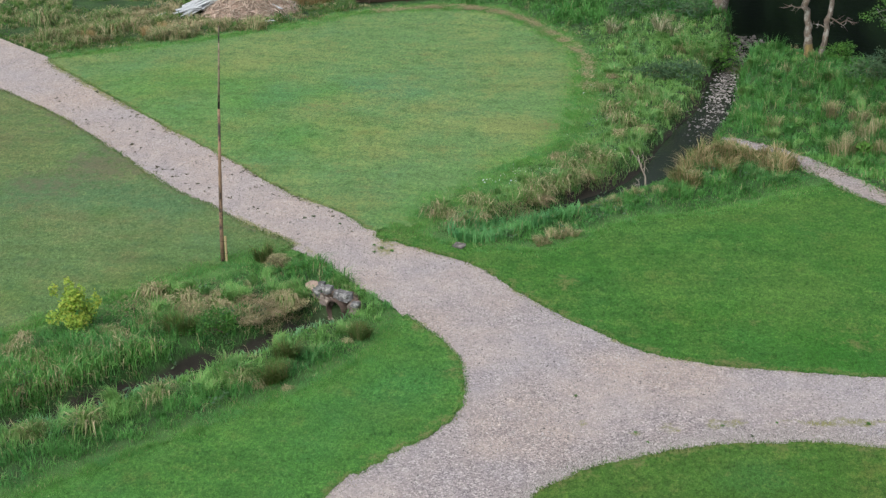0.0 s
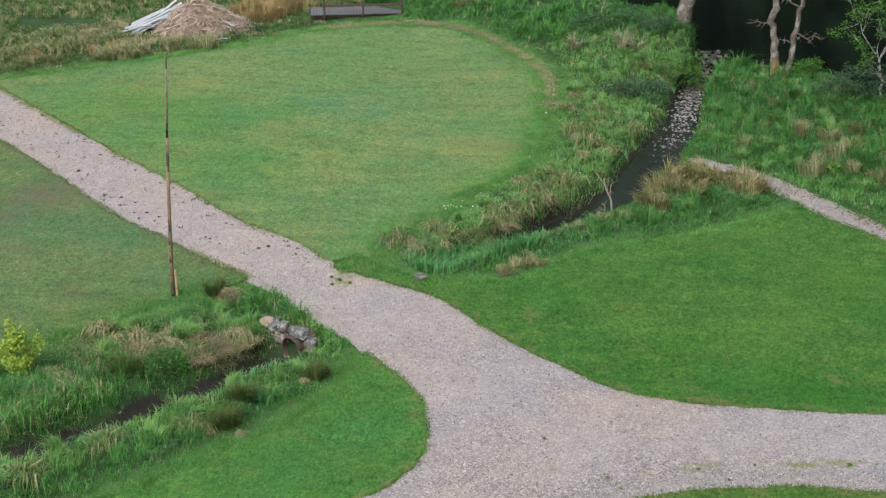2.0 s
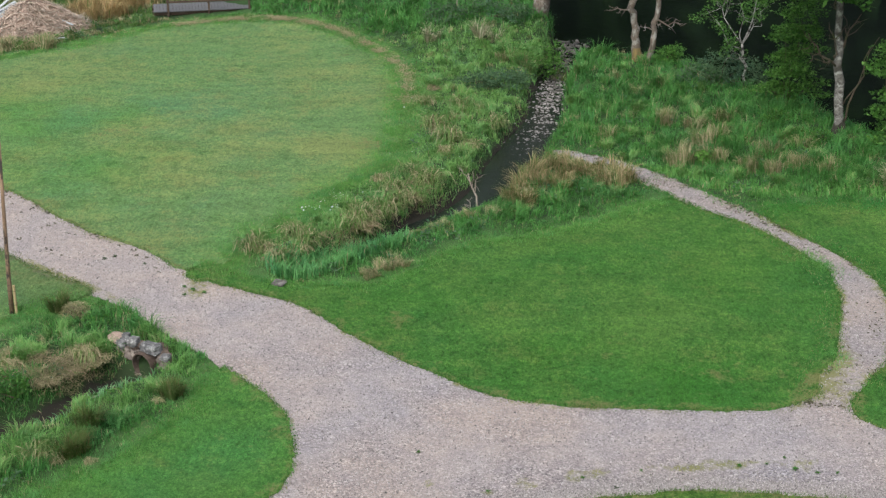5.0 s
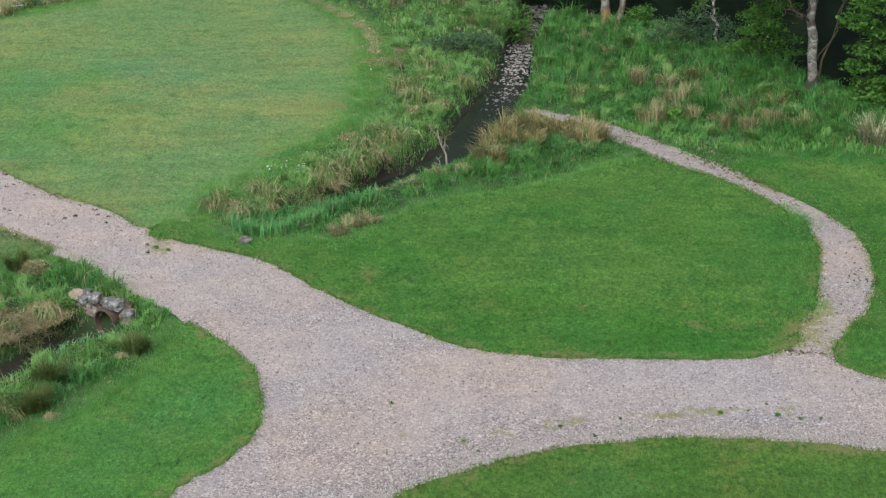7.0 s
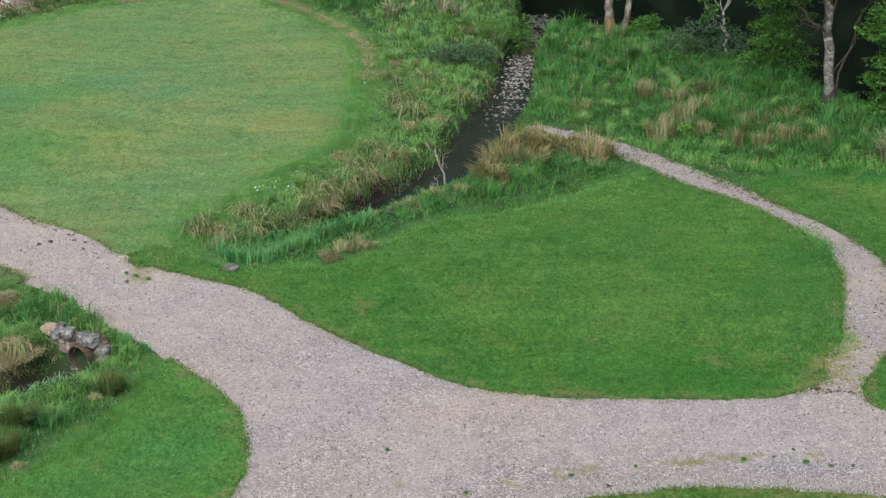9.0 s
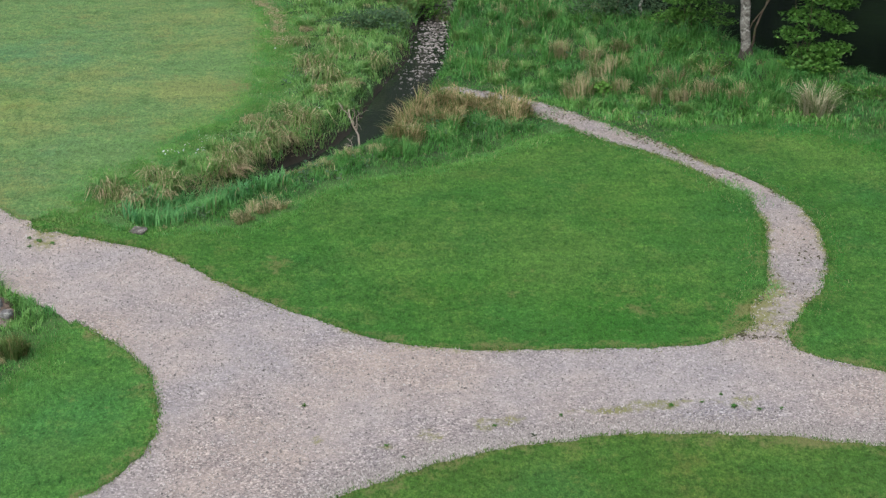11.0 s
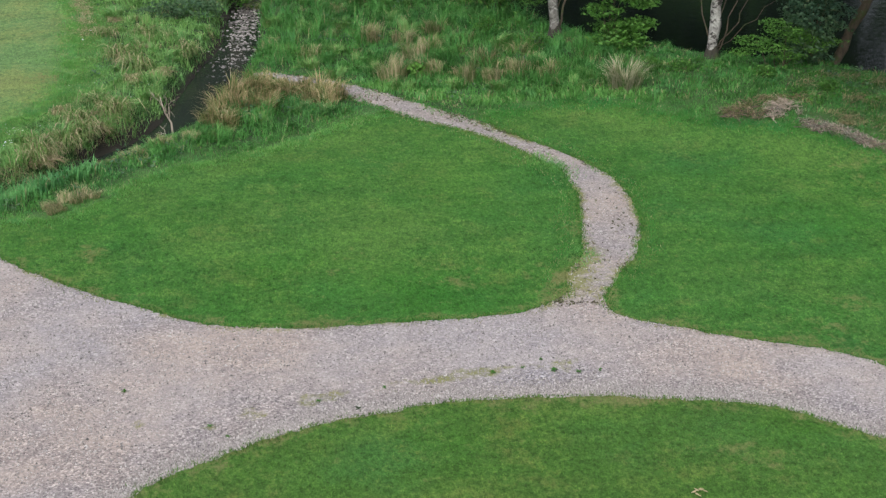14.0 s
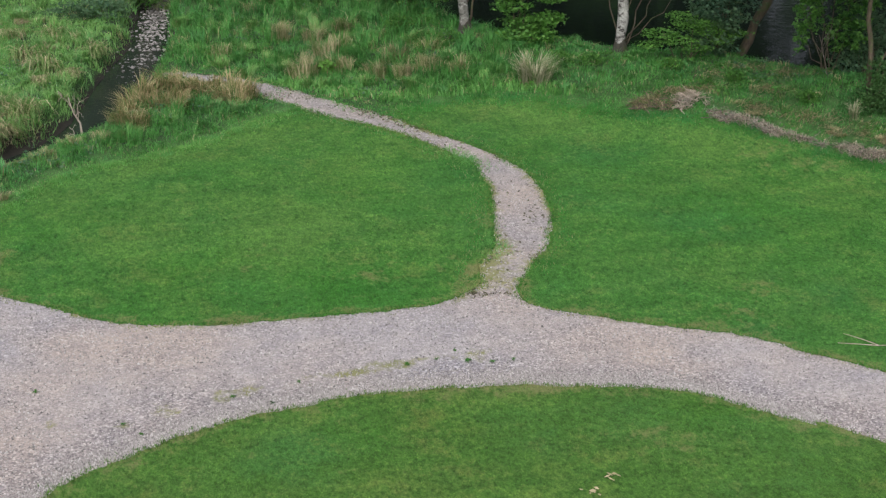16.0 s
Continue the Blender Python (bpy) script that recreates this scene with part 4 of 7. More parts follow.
    for mat, k in (("grass", ~pale & ~olive), ("verge", pale), ("straw", olive)):
        tagged(part("tall_grass", mesh_tris("tall_grass", *blades(rng, x[k], y[k], land(x[k], y[k]), h[k], width[k], lean[k], tone[k], head[k])), mat),
               {"grass": "tall uneven meadow grass on the banks", "verge": "fresh pale meadow grass beside the water", "straw": "olive rough grass with dead blades on waste ground"}[mat], "grass", kind="stuff")


def verge_grass():
    """Short thick grass where the mower turns, between lawns and meadow."""
    rng = np.random.default_rng(6)
    n = 420000
    x, y = rng.uniform(-34, 27, n), rng.uniform(25, 80, n)
    k = in_view(x, y)
    x, y = x[k], y[k]
    k = ~mown(x, y) & ~kept_clear(x, y) & (channel(x, y) < 0.3)
    x, y = x[k], y[k]
    gap = edge_gap(x, y)
    k = rng.uniform(0, 1, len(x)) < np.where((x < -14) & (y > 60), 0.3, 1.0) * np.maximum(1.2 - gap / 1.3, 0.45 * step_up(13, 16, x))
    x, y, gap = x[k], y[k], gap[k]
    n = len(x)
    h = rng.uniform(0.03, 0.08, n) * (1 + np.minimum(gap, 1.5))
    tone = np.where(rng.uniform(0, 1, n) < 0.07, 0.8, 0.0)
    w = np.interp(y, [30, 75], [0.018, 0.036]) * rng.uniform(0.7, 1.3, n)
    for mat, k in (("verge", x < 13.5), ("grass", x >= 13.5)):
        tagged(part("verge_grass", mesh_tris("verge_grass", *spikes(rng, x[k], y[k], land(x[k], y[k]) - 0.01, h[k], w[k], tone[k])), mat), "short thick verge grass at the lawn edges", "grass", kind="stuff")


def lawn_fringe():
    """Uneven soft grass that hides the lawns' cut edge on the meadow side."""
    rng = np.random.default_rng(46)
    for name, per, spread, mat in (("big", 260, 0.34, "verge"), ("west", 200, 0.3, "verge"), ("island", 90, 0.2, "verge"), ("south", 150, 0.22, "verge"), ("right", 170, 0.25, "grass")):
        line = LAWN_LINES[name]
        p = spline(line, 0.01, True)
        gap = np.minimum(line_distance(np.vstack([ROAD_LINE, ROAD_LINE[:1]])[::3], p[:, 0], p[:, 1]), line_distance(np.vstack([SIDE_LINE, SIDE_LINE[:1]])[::3], p[:, 0], p[:, 1]))
        p = p[(gap > 0.55) & ~inside(ROAD_LINE, p[:, 0], p[:, 1])]
        n = int(len(p) * 0.09 * per)
        p = p[rng.integers(0, len(p), n)]
        lump = wave(p[:, 0], p[:, 1], 2.7, 3.0)
        p = p + rng.normal(0, 1, p.shape) * (spread * (1 + 0.7 * lump))[:, None]
        p = p[in_view(p[:, 0], p[:, 1]) & ~inside(ROAD_LINE, p[:, 0], p[:, 1]) & (p[:, 1] < 76) & ((p[:, 0] > -14) | (p[:, 1] < 60) | (rng.uniform(0, 1, len(p)) < 0.3))]
        x, y, n = p[:, 0], p[:, 1], len(p)
        h = rng.uniform(0.03, 0.1, n) * np.clip(1 + 0.8 * wave(x, y, 3.3, 1.0), 0.4, 2.0)
        w = np.interp(y, [30, 75], [0.016, 0.034]) * rng.uniform(0.7, 1.3, n)
        tone = np.where(rng.uniform(0, 1, n) < 0.06, rng.uniform(0.4, 0.8, n), 0.0)
        tagged(part("lawn_fringe", mesh_tris("lawn_fringe", *spikes(rng, x, y, land(x, y) + 0.005, h, w, tone)), mat), "uneven soft grass where lawn meets meadow", "grass", kind="stuff")


def ditch_litter():
    """Last year's grass lying matted on the ditch's far bank, beside the stream head and behind the brushwood."""
    rng = np.random.default_rng(48)
    cx, cy, sx, sy, turn, n = (np.array(v) for v in zip((-14.2, 37.6, 1.0, 0.5, 0.35, 2600), (-12.2, 37.5, 0.9, 0.5, 0.3, 2200), (-11.1, 37.4, 0.45, 0.5, 0.0, 700), (-15.9, 34.6, 1.3, 0.5, 0.7, 1500), (-4.6, 47.2, 1.3, 0.4, 0.75, 1200), (-2.6, 50.6, 1.2, 0.45, 0.8, 1200), (-16.8, 32.0, 1.2, 0.3, 0.7, 900), (-29.5, 67.5, 1.6, 1.2, 0.6, 2200), (-27.0, 71.5, 1.8, 1.0, 0.3, 1600),
        (22.4, 50.0, 0.5, 0.2, -0.3, 220), (23.6, 49.0, 0.6, 0.25, -0.3, 260), (22.3, 47.9, 0.4, 0.2, -0.5, 300), (21.2, 49.5, 0.4, 0.2, -0.3, 160), (22.8, 45.6, 0.6, 0.25, -0.6, 300), (21.4, 46.9, 0.4, 0.2, -0.8, 220), (19.6, 48.6, 0.7, 0.15, 0.0, 500), (24.2, 44.0, 0.6, 0.3, -0.7, 500)))
    i = np.repeat(np.arange(len(n)), n.astype(int))
    a, b = rng.normal(0, 1, len(i)) * sx[i], rng.normal(0, 1, len(i)) * sy[i]
    x, y = cx[i] + a * np.cos(turn[i]) - b * np.sin(turn[i]), cy[i] + a * np.sin(turn[i]) + b * np.cos(turn[i])
    k = ~mown(x, y) & (channel(x, y) < 0.5) & (wave(x, y, 1.9, 3.0) > -0.5) & ((x < np.interp(y, STREAM[:, 1], STREAM[:, 0]) - 0.4) | (x > 18))
    x, y = x[k], y[k]
    n = len(x)
    lump = 0.08 + 0.1 * np.clip(wave(x, y, 3.0, 6.0), 0, 1)
    v = blades(rng, x, y, land(x, y) + lump * rng.uniform(0.2, 1, n), rng.uniform(0.0, 0.12, n), rng.uniform(0.014, 0.026, n), rng.uniform(0.15, 0.5, n), rng.uniform(0.3, 1, n), rng.normal(-0.8, 1.0, n))
    tagged(part("matted_grass", mesh_tris("matted_grass", *v), "dun"), "matted brown dead grass on the banks", "dead grass", kind="stuff")


def meadow_flowers():
    """Small white flower heads on the stream bank."""
    rng = np.random.default_rng(19)
    x, y = np.r_[rng.normal(-8.2, 0.35, 70), rng.normal(-5.3, 0.6, 60), rng.normal(-2, 1.6, 24), rng.normal(-3, 2.0, 20)], np.r_[rng.normal(47.0, 0.4, 70), rng.normal(50.2, 0.7, 60), rng.normal(57, 3, 24), rng.normal(76, 1.5, 20)]
    k = ~mown(x, y)
    x, y = x[k], y[k]
    c = np.stack([x, y, land(x, y) + rng.uniform(0.12, 0.25, len(x))], 1)
    tagged(part("white_flowers", mesh_tris("white_flowers", *leaf_cards(rng, c, 0.042, np.zeros(len(c)), 0.15)), "petal"), "tiny white flower heads in meadow grass", "flowers", kind="stuff")


def broad_weeds():
    """Docks, nettles and other broad leaves that break up the meadow."""
    rng = np.random.default_rng(7)
    n = 9000
    cx, cy = rng.uniform(-36, 28, n), rng.uniform(25, 84, n)
    k = in_view(cx, cy) & (shore_gap(cx, cy) > -0.5) & (wave(cx, cy, 0.8, 4.0) + 0.6 * wave(cx, cy, 2.1, 1.0) > 0.1)
    cx, cy = cx[k], cy[k]
    k = ~mown(cx, cy) & ~kept_clear(cx, cy) & (channel(cx, cy) < 0.4)
    cx, cy = cx[k], cy[k]
    k = edge_gap(cx, cy) > 0.5
    cx, cy = cx[k], cy[k]
    i = np.repeat(np.arange(len(cx)), 11)
    x, y = cx[i] + rng.normal(0, 0.11, len(i)), cy[i] + rng.normal(0, 0.11, len(i))
    c = np.stack([x, y, land(x, y) + rng.uniform(0.05, 0.34, len(i)) * (1 - 0.4 * step_up(14, 17, x))], 1)
    tone = rng.uniform(0, 0.25, len(cx))[i]
    cool = wave(cx, cy, 0.5, 9.0)[i] > 0.1
    for mat, pick in (("leaf", ~cool), ("leaf_blue", cool)):
        tagged(part("broad_weeds", mesh_tris("broad_weeds", *leaf_cards(rng, c[pick], 0.065, tone[pick], 0.45)), mat), "broad-leaved weeds among the tall grass", "weeds", kind="stuff")


def turf(name, mat, share):
    """Short blades that roughen a lawn and its edge."""
    rng = np.random.default_rng(len(name) + 40)
    line = LAWN_LINES[name]
    a, b = np.maximum(line.min(0), (-36, 22)), np.minimum(line.max(0), (30, 78))
    n = int((b[0] - a[0]) * (b[1] - a[1]) * 520 * share)
    x, y = rng.uniform(a[0], b[0], n), rng.uniform(a[1], b[1], n)
    k = in_view(x, y) & (rng.uniform(0, 1, n) < np.interp(y, [28, 50, 75], [1.0, 0.7, 0.4]))
    x, y = x[k], y[k]
    k = inside(line, x, y)
    x, y = x[k], y[k]
    p = spline(line, 0.01, True)
    p = p[rng.integers(0, len(p), len(line) * 26)]
    p = p + rng.normal(0, 0.05, p.shape) * np.where(wave(p[:, 0], p[:, 1], 3.1, 2.0) > 0.35, 2.4, 1.0)[:, None]
    p = p[(line_distance(np.vstack([ROAD_LINE, ROAD_LINE[:1]])[::3], p[:, 0], p[:, 1]) < 0.5) | (line_distance(np.vstack([SIDE_LINE, SIDE_LINE[:1]])[::3], p[:, 0], p[:, 1]) < 0.5) | (rng.uniform(0, 1, len(p)) < 0.3)]
    if name in ("big", "west"):
        q = spline(line, 0.01, True)
        q = q[(q[:, 0] > -9) & (q[:, 1] > 44)] if name == "big" else q[q[:, 1] < 42.5]
        q = q[rng.integers(0, len(q), 7000)] + np.abs(rng.normal(0, 0.55, (7000, 1))) * np.array([[0.75, -0.55]]) + rng.normal(0, 0.2, (7000, 2))
        p = np.vstack([p, q[~inside(line, q[:, 0], q[:, 1]) & ~inside(ROAD_LINE, q[:, 0], q[:, 1])]])
    p = p[in_view(p[:, 0], p[:, 1])]
    m = len(x)
    x, y = np.r_[x, p[:, 0]], np.r_[y, p[:, 1]]
    h = np.r_[rng.uniform(0.015, 0.045, m), rng.uniform(0.03, 0.075, len(p)) * np.where(inside(LAWN_LINES["big"], p[:, 0], p[:, 1]) | (name not in ("big", "west")) | inside(LAWN_LINES["west"], p[:, 0], p[:, 1]), 1.0, 1.2)] * (1 + 0.35 * wave(x, y, 1.3, 5.0))
    tone = np.where(rng.uniform(0, 1, len(x)) < 0.06, rng.uniform(0.4, 0.9, len(x)), 0.0)
    w = np.interp(y, [28, 75], [0.019, 0.034]) * rng.uniform(0.6, 1.4, len(x))
    me = mesh_tris("turf_grass", *spikes(rng, x, y, land(x, y) + 0.03, h, w, tone))
    px, py = np.repeat(x, 3), np.repeat(y, 3)
    for key, field in (("lush", deep_green_turf), ("dry", dry_turf), ("cool", cool_turf), ("worn", lawn_wear)):
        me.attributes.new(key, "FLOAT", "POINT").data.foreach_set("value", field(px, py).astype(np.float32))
    tagged(part("turf_grass", me, mat + "_blades"), "short mown grass blades", "grass", kind="stuff")


def reeds():
    """Broad blue-green blades along the wet beds."""
    rng = np.random.default_rng(9)
    n = 380000
    x, y = rng.uniform(-22, 17, n), rng.uniform(26, 58, n)
    k = in_view(x, y) & ~mown(x, y) & ~kept_clear(x, y)
    x, y = x[k], y[k]
    t, s = line_distance(DITCH, x, y), line_distance(STREAM, x, y)
    side = (x - np.interp(y, DITCH[::-1, 1], DITCH[::-1, 0]))
    near_ditch = (side > 0) & (t > 0.35) & (t < 0.95 + 0.3 * wave(x, y, 1.1, 2.0))
    far_ditch = (side <= 0) & (t > 0.75) & (t < 2.7) & (y < 34.6 + wave(x, y, 1.0, 1.0))
    head = (s < 1.15) & (y < 46.6) & (y > 43.6)
    bank = (s > 0.5) & (s < 1.4) & (y > 45.2) & (y < 47.4) & (x > np.interp(y, STREAM[:, 1], STREAM[:, 0]))
    fringe = line_distance(np.array([(6.8, 54.3), (8.6, 52.9), (10.2, 52.0), (12.0, 51.9), (14.2, 51.3), (16.0, 49.9)]), x, y) < 0.4 + 0.15 * wave(x, y, 2.0, 5.0)
    k = (near_ditch | far_ditch | head | bank | fringe) & (rng.uniform(0, 1, len(x)) < 0.9)
    x, y, low, far, fr, hd = x[k], y[k], near_ditch[k], far_ditch[k], fringe[k], (head | bank)[k]
    n = len(x)
    h = np.where(low, rng.uniform(0.16, 0.34, n), np.where(hd, rng.uniform(0.22, 0.46, n), rng.uniform(0.28, 0.55, n))) * (1 + 0.35 * wave(x, y, 2.4, 3.0)) * np.where(fr, 0.5, 1.0)
    h = h + np.where(hd, np.clip(-0.1 - land(x, y), 0, 0.7) * 0.75 + 0.08, 0)
    tone = np.where(rng.uniform(0, 1, n) < np.where(far, 0.16, 0.05), 0.8, 0.0)
    wide, lean = rng.uniform(0.022, 0.042, n), h * rng.uniform(0.15, 0.9, n)
    for mat, k, what in (("verge", far | fr, "yellowish green reed blades on the far bank"), ("reed_pale", low & ~far & ~fr, "pale bluish reed blades along the ditch"), ("reed", hd & ~low & ~far & ~fr, "green reed blades in the stream head")):
        v = blades(rng, x[k], y[k], land(x[k], y[k]), h[k], wide[k], lean[k], tone[k])
        tagged(part("reeds", mesh_tris("reeds", *v), mat), what, "reeds", kind="stuff")



tall_grass()
verge_grass()
lawn_fringe()
ditch_litter()
broad_weeds()
meadow_flowers()
reeds()
for name, _, mat, share in LAWNS:
    turf(name, mat, share)


def tussock_mesh(seed, n, height, spread, straw, width=0.016, arch=1.0):
    """A grass clump: several sheaves that lean their own way, green among the dead blades."""
    rng = np.random.default_rng(seed)
    m = 7
    sx, sy = rng.normal(0, 0.3, m) * spread, rng.normal(0, 0.3, m) * spread
    turn, tall = np.arctan2(sy, sx) + rng.normal(0, 0.8, m), rng.uniform(0.6, 1.15, m)
    i = rng.integers(0, m, n)
    h = height * tall[i] * rng.uniform(0.5, 1.1, n)
    tone = np.where(rng.uniform(0, 1, n) < straw, rng.uniform(0.6, 1.0, n), rng.uniform(0, 0.2, n))
    lean = arch * h * rng.uniform(0.1, 1.0, n)
    v, t, c = blades(rng, sx[i] + rng.normal(0, 0.13, n) * spread, sy[i] + rng.normal(0, 0.13, n) * spread, np.zeros(n) - 0.02, h,
                     width * rng.uniform(0.7, 1.3, n), lean, tone, turn[i] + rng.normal(0, 0.55, n))
    return mesh_tris("tussock", v, t, c)


def arcs(rng, x, y, z, reach, height, drop, width, tone, heading):
    """Long blades that rise, bend over and hang down."""
    n = len(x)
    dx, dy = np.cos(heading), np.sin(heading)
    side = np.stack([-dy, dx, rng.uniform(-0.5, 0.5, n)], 1) * (width / 2)[:, None]
    rows = []
    for k, wd in ((0.0, 0.7), (0.3, 1.0), (0.62, 1.0), (0.86, 0.7)):
        up = height * (1 - (1 - k / 0.55) ** 2) if k <= 0.55 else height - (height - drop) * ((k - 0.55) / 0.45) ** 1.6
        c = np.stack([x + dx * reach * k, y + dy * reach * k, z + up], 1)
        rows += [c - side * wd, c + side * wd]
    rows.append(np.stack([x + dx * reach, y + dy * reach, z + drop], 1))
    v = np.stack(rows, 1).reshape(-1, 3)
    f = np.array([[0, 1, 3], [0, 3, 2], [2, 3, 5], [2, 5, 4], [4, 5, 7], [4, 7, 6], [6, 7, 8]])
    return v, ((np.arange(n) * 9)[:, None, None] + f).reshape(-1, 3), np.repeat(tone, 9)


def mop_mesh(seed, n, height, reach, straw, drop=0.05, one_way=0.0, width=0.02):
    """A drooping grass clump: a matted crown and blades that hang over all round, or mostly one way."""
    rng = np.random.default_rng(seed)
    a = rng.uniform(0, math.tau, n) * (1 - one_way) + rng.normal(0, 0.6, n)
    m = 9
    lock = rng.uniform(0, math.tau, m)
    a = np.where(rng.uniform(0, 1, n) < 0.6, lock[rng.integers(0, m, n)] * (1 - one_way) + rng.normal(0, 0.22, n), a)
    h = height * rng.uniform(0.55, 1.1, n)
    tone = np.where(rng.uniform(0, 1, n) < straw, rng.uniform(0.55, 1.0, n), rng.uniform(0, 0.25, n))
    x, y = rng.normal(0, 0.25, n) * reach, rng.normal(0, 0.25, n) * reach
    v, t, c = arcs(rng, x, y, np.full(n, -0.03), reach * rng.uniform(0.5, 1.15, n), h, h * rng.uniform(-0.1, 0.8, n) * (1 if drop > 0.1 else 0.5) - 0.02, width * rng.uniform(0.6, 1.3, n), tone, a)
    return mesh_tris("tussock", v, t, c)


TUSSOCKS = {
    "mop": [mop_mesh(200 + i, 230, 0.3, 0.36, 0.72) for i in range(4)],
    "fan": [mop_mesh(210 + i, 150, 0.5, 0.6, 0.34, 0.3, 0.0, 0.018) for i in range(4)],
    "slope": [mop_mesh(220 + i, 130, 0.18, 0.6, 0.85, 0.0, 0.85, 0.017) for i in range(3)],
    "russet": [tussock_mesh(230 + i, 330, 0.78, 0.6, 0.6, 0.022, 0.95) for i in range(4)],
    "straw": [tussock_mesh(20 + i, 380, 0.5, 0.62, 0.72, 0.02, 1.25) for i in range(5)],
    "mixed": [tussock_mesh(30 + i, 380, 0.52, 0.6, 0.4, 0.02, 1.1) for i in range(4)],
    "rush": [tussock_mesh(40 + i, 560, 0.72, 0.42, 0.14, 0.016, 0.95) for i in range(3)],
    "green": [tussock_mesh(90 + i, 420, 0.5, 0.55, 0.06, 0.02, 1.15) for i in range(4)],
    "gold": [tussock_mesh(80 + i, 620, 0.85, 0.62, 0.95, 0.03, 0.6) for i in range(3)],
    "thatch": [tussock_mesh(70 + i, 520, 0.2, 0.6, 0.93, 0.022, 2.2) for i in range(4)],
    "brown": [tussock_mesh(50 + i, 460, 0.8, 0.62, 0.62, 0.018, 0.75) for i in range(4)],
    "white": [tussock_mesh(60 + i, 300, 1.1, 0.36, 0.66, 0.024, 0.85) for i in range(2)],
}
TUFT_MAT = {"mop": "straw", "fan": "straw", "slope": "dun", "russet": "russet", "straw": "straw", "mixed": "straw", "rush": "rush", "gold": "gold", "green": "verge", "thatch": "straw", "brown": "straw", "white": "bleached"}
TUFT_LABEL = {"mop": "round drooping mop of pale dead grass", "fan": "arching half-green grass fan on stream bank", "slope": "long pale dead grass combed down the bank",
              "russet": "russet rush clump with straw tips beside path",
              "straw": "dead straw-coloured grass tussock on rough bank", "mixed": "half-dead arching grass tussock on rough bank",
              "rush": "dense dark green rush clump beside the ditch", "green": "lush arching green grass tussock on bank", "gold": "tall golden upright dead grass clump", "thatch": "flattened mat of dead pale grass on bank", "brown": "brown upright rush clump beside gravel path",
              "white": "tall pale bleached grass tuft above the lawn"}
for kind, meshes in TUSSOCKS.items():
    for me in meshes:
        me.materials.append(MAT[TUFT_MAT[kind]])


def tussocks(kind, places, low=0.75, high=1.2, seed=1, combed=None):
    rng = np.random.default_rng(seed)
    for x, y in places:
        for line, half in ((STREAM, float(stream_half(y))), (DITCH, 0.3)):
            q = line[np.argmin(((line - (x, y)) ** 2).sum(1))]
            d = math.hypot(x - q[0], y - q[1])
            if 0.05 < d < half + 0.75 and x < q[0]:
                x, y = q[0] + (x - q[0]) / d * (half + 0.75), q[1] + (y - q[1]) / d * (half + 0.75)
        ob = new("grass_tussock", TUSSOCKS[kind][rng.integers(len(TUSSOCKS[kind]))])
        s = rng.uniform(low, high)
        ob.location, ob.rotation_euler, ob.scale = (x, y, float(land(x, y)) - 0.02), (0, 0, rng.uniform(0, 6.28) if combed is None else combed + rng.normal(0, 0.35)), (s, s, s * rng.uniform(0.85, 1.1))
        tagged(ob, TUFT_LABEL[kind], "grass tussock", kind + " tussocks")


tussocks("mop", [(-6.38, 45.56), (-3.37, 52.76), (-2.15, 50.86), (-3.11, 48.34), (-6.7, 46.2), (-0.07, 56.5), (-1.07, 55.8), (-4.97, 45.93)], 0.85, 1.25, 1)
tussocks("fan", [(-4.15, 46.6), (-5.56, 46.85), (-4.8, 46.3), (-5.97, 47.5), (-2.0, 50.3), (-2.6, 49.7), (-1.6, 52.4), (-3.9, 49.0), (-3.5, 47.9), (-1.64, 58.8), (1.0, 59.3), (-2.3, 53.3), (-7.3, 46.3), (-3.2, 50.0), (-2.9, 51.4), (-0.9, 57.2), (-0.6, 61.5), (-2.0, 62.0)], 0.85, 1.3, 2)
tussocks("slope", [(-1.5, 57.7), (-1.64, 58.6), (-0.2, 56.6), (-2.5, 51.0), (-3.3, 48.2), (-2.3, 52.6), (-0.9, 60.2), (-1.9, 63.9)], 0.8, 1.3, 3, -0.6)
tussocks("white", [(-2.14, 70.7), (0.87, 70.0), (0.2, 70.4)], 0.75, 1.0, 7)
tussocks("russet", [(1.6, 51.2), (1.9, 52.0), (2.2, 53.2), (2.6, 54.0), (3.0, 53.6), (3.4, 53.0), (3.8, 53.5), (4.3, 53.4), (4.9, 53.1), (5.5, 53.1), (4.6, 54.1), (2.8, 52.4), (1.8, 50.7), (2.3, 52.4), (3.5, 54.1), (5.2, 52.6), (3.2, 52.3)], 0.9, 1.25, 4)
tussocks("mop", [(5.6, 53.2), (1.75, 51.5), (3.9, 54.3), (4.9, 53.8), (5.0, 53.0)], 1.1, 1.5, 24)
tussocks("straw", [(-2.46, 47.6), (-2.07, 47.76), (-1.69, 48.0), (-1.3, 48.25), (-0.9, 48.55), (-0.43, 49.25), (-0.13, 49.5), (0.67, 49.8)], 0.45, 0.65, 5)
tussocks("straw", [(-3.19, 44.3), (-2.58, 45.0), (-2.9, 44.7)], 0.65, 0.9, 6)
tussocks("brown", [(7.7, 58.8), (8.3, 55.2), (11.0, 55.0), (11.3, 53.6), (12.2, 53.7), (7.8, 54.8), (9.0, 56.5), (9.3, 55.1), (8.1, 56.1), (11.4, 55.2), (8.9, 58.1), (10.4, 54.2)], 0.85, 1.2, 5)
tussocks("mixed", [(7.0, 61.5), (10.2, 58.5), (6.2, 59.5), (9.7, 57.2), (12.6, 55.3), (13.2, 53.2), (6.0, 63.3), (8.0, 62.2), (5.3, 57.8)], 0.8, 1.2, 6)
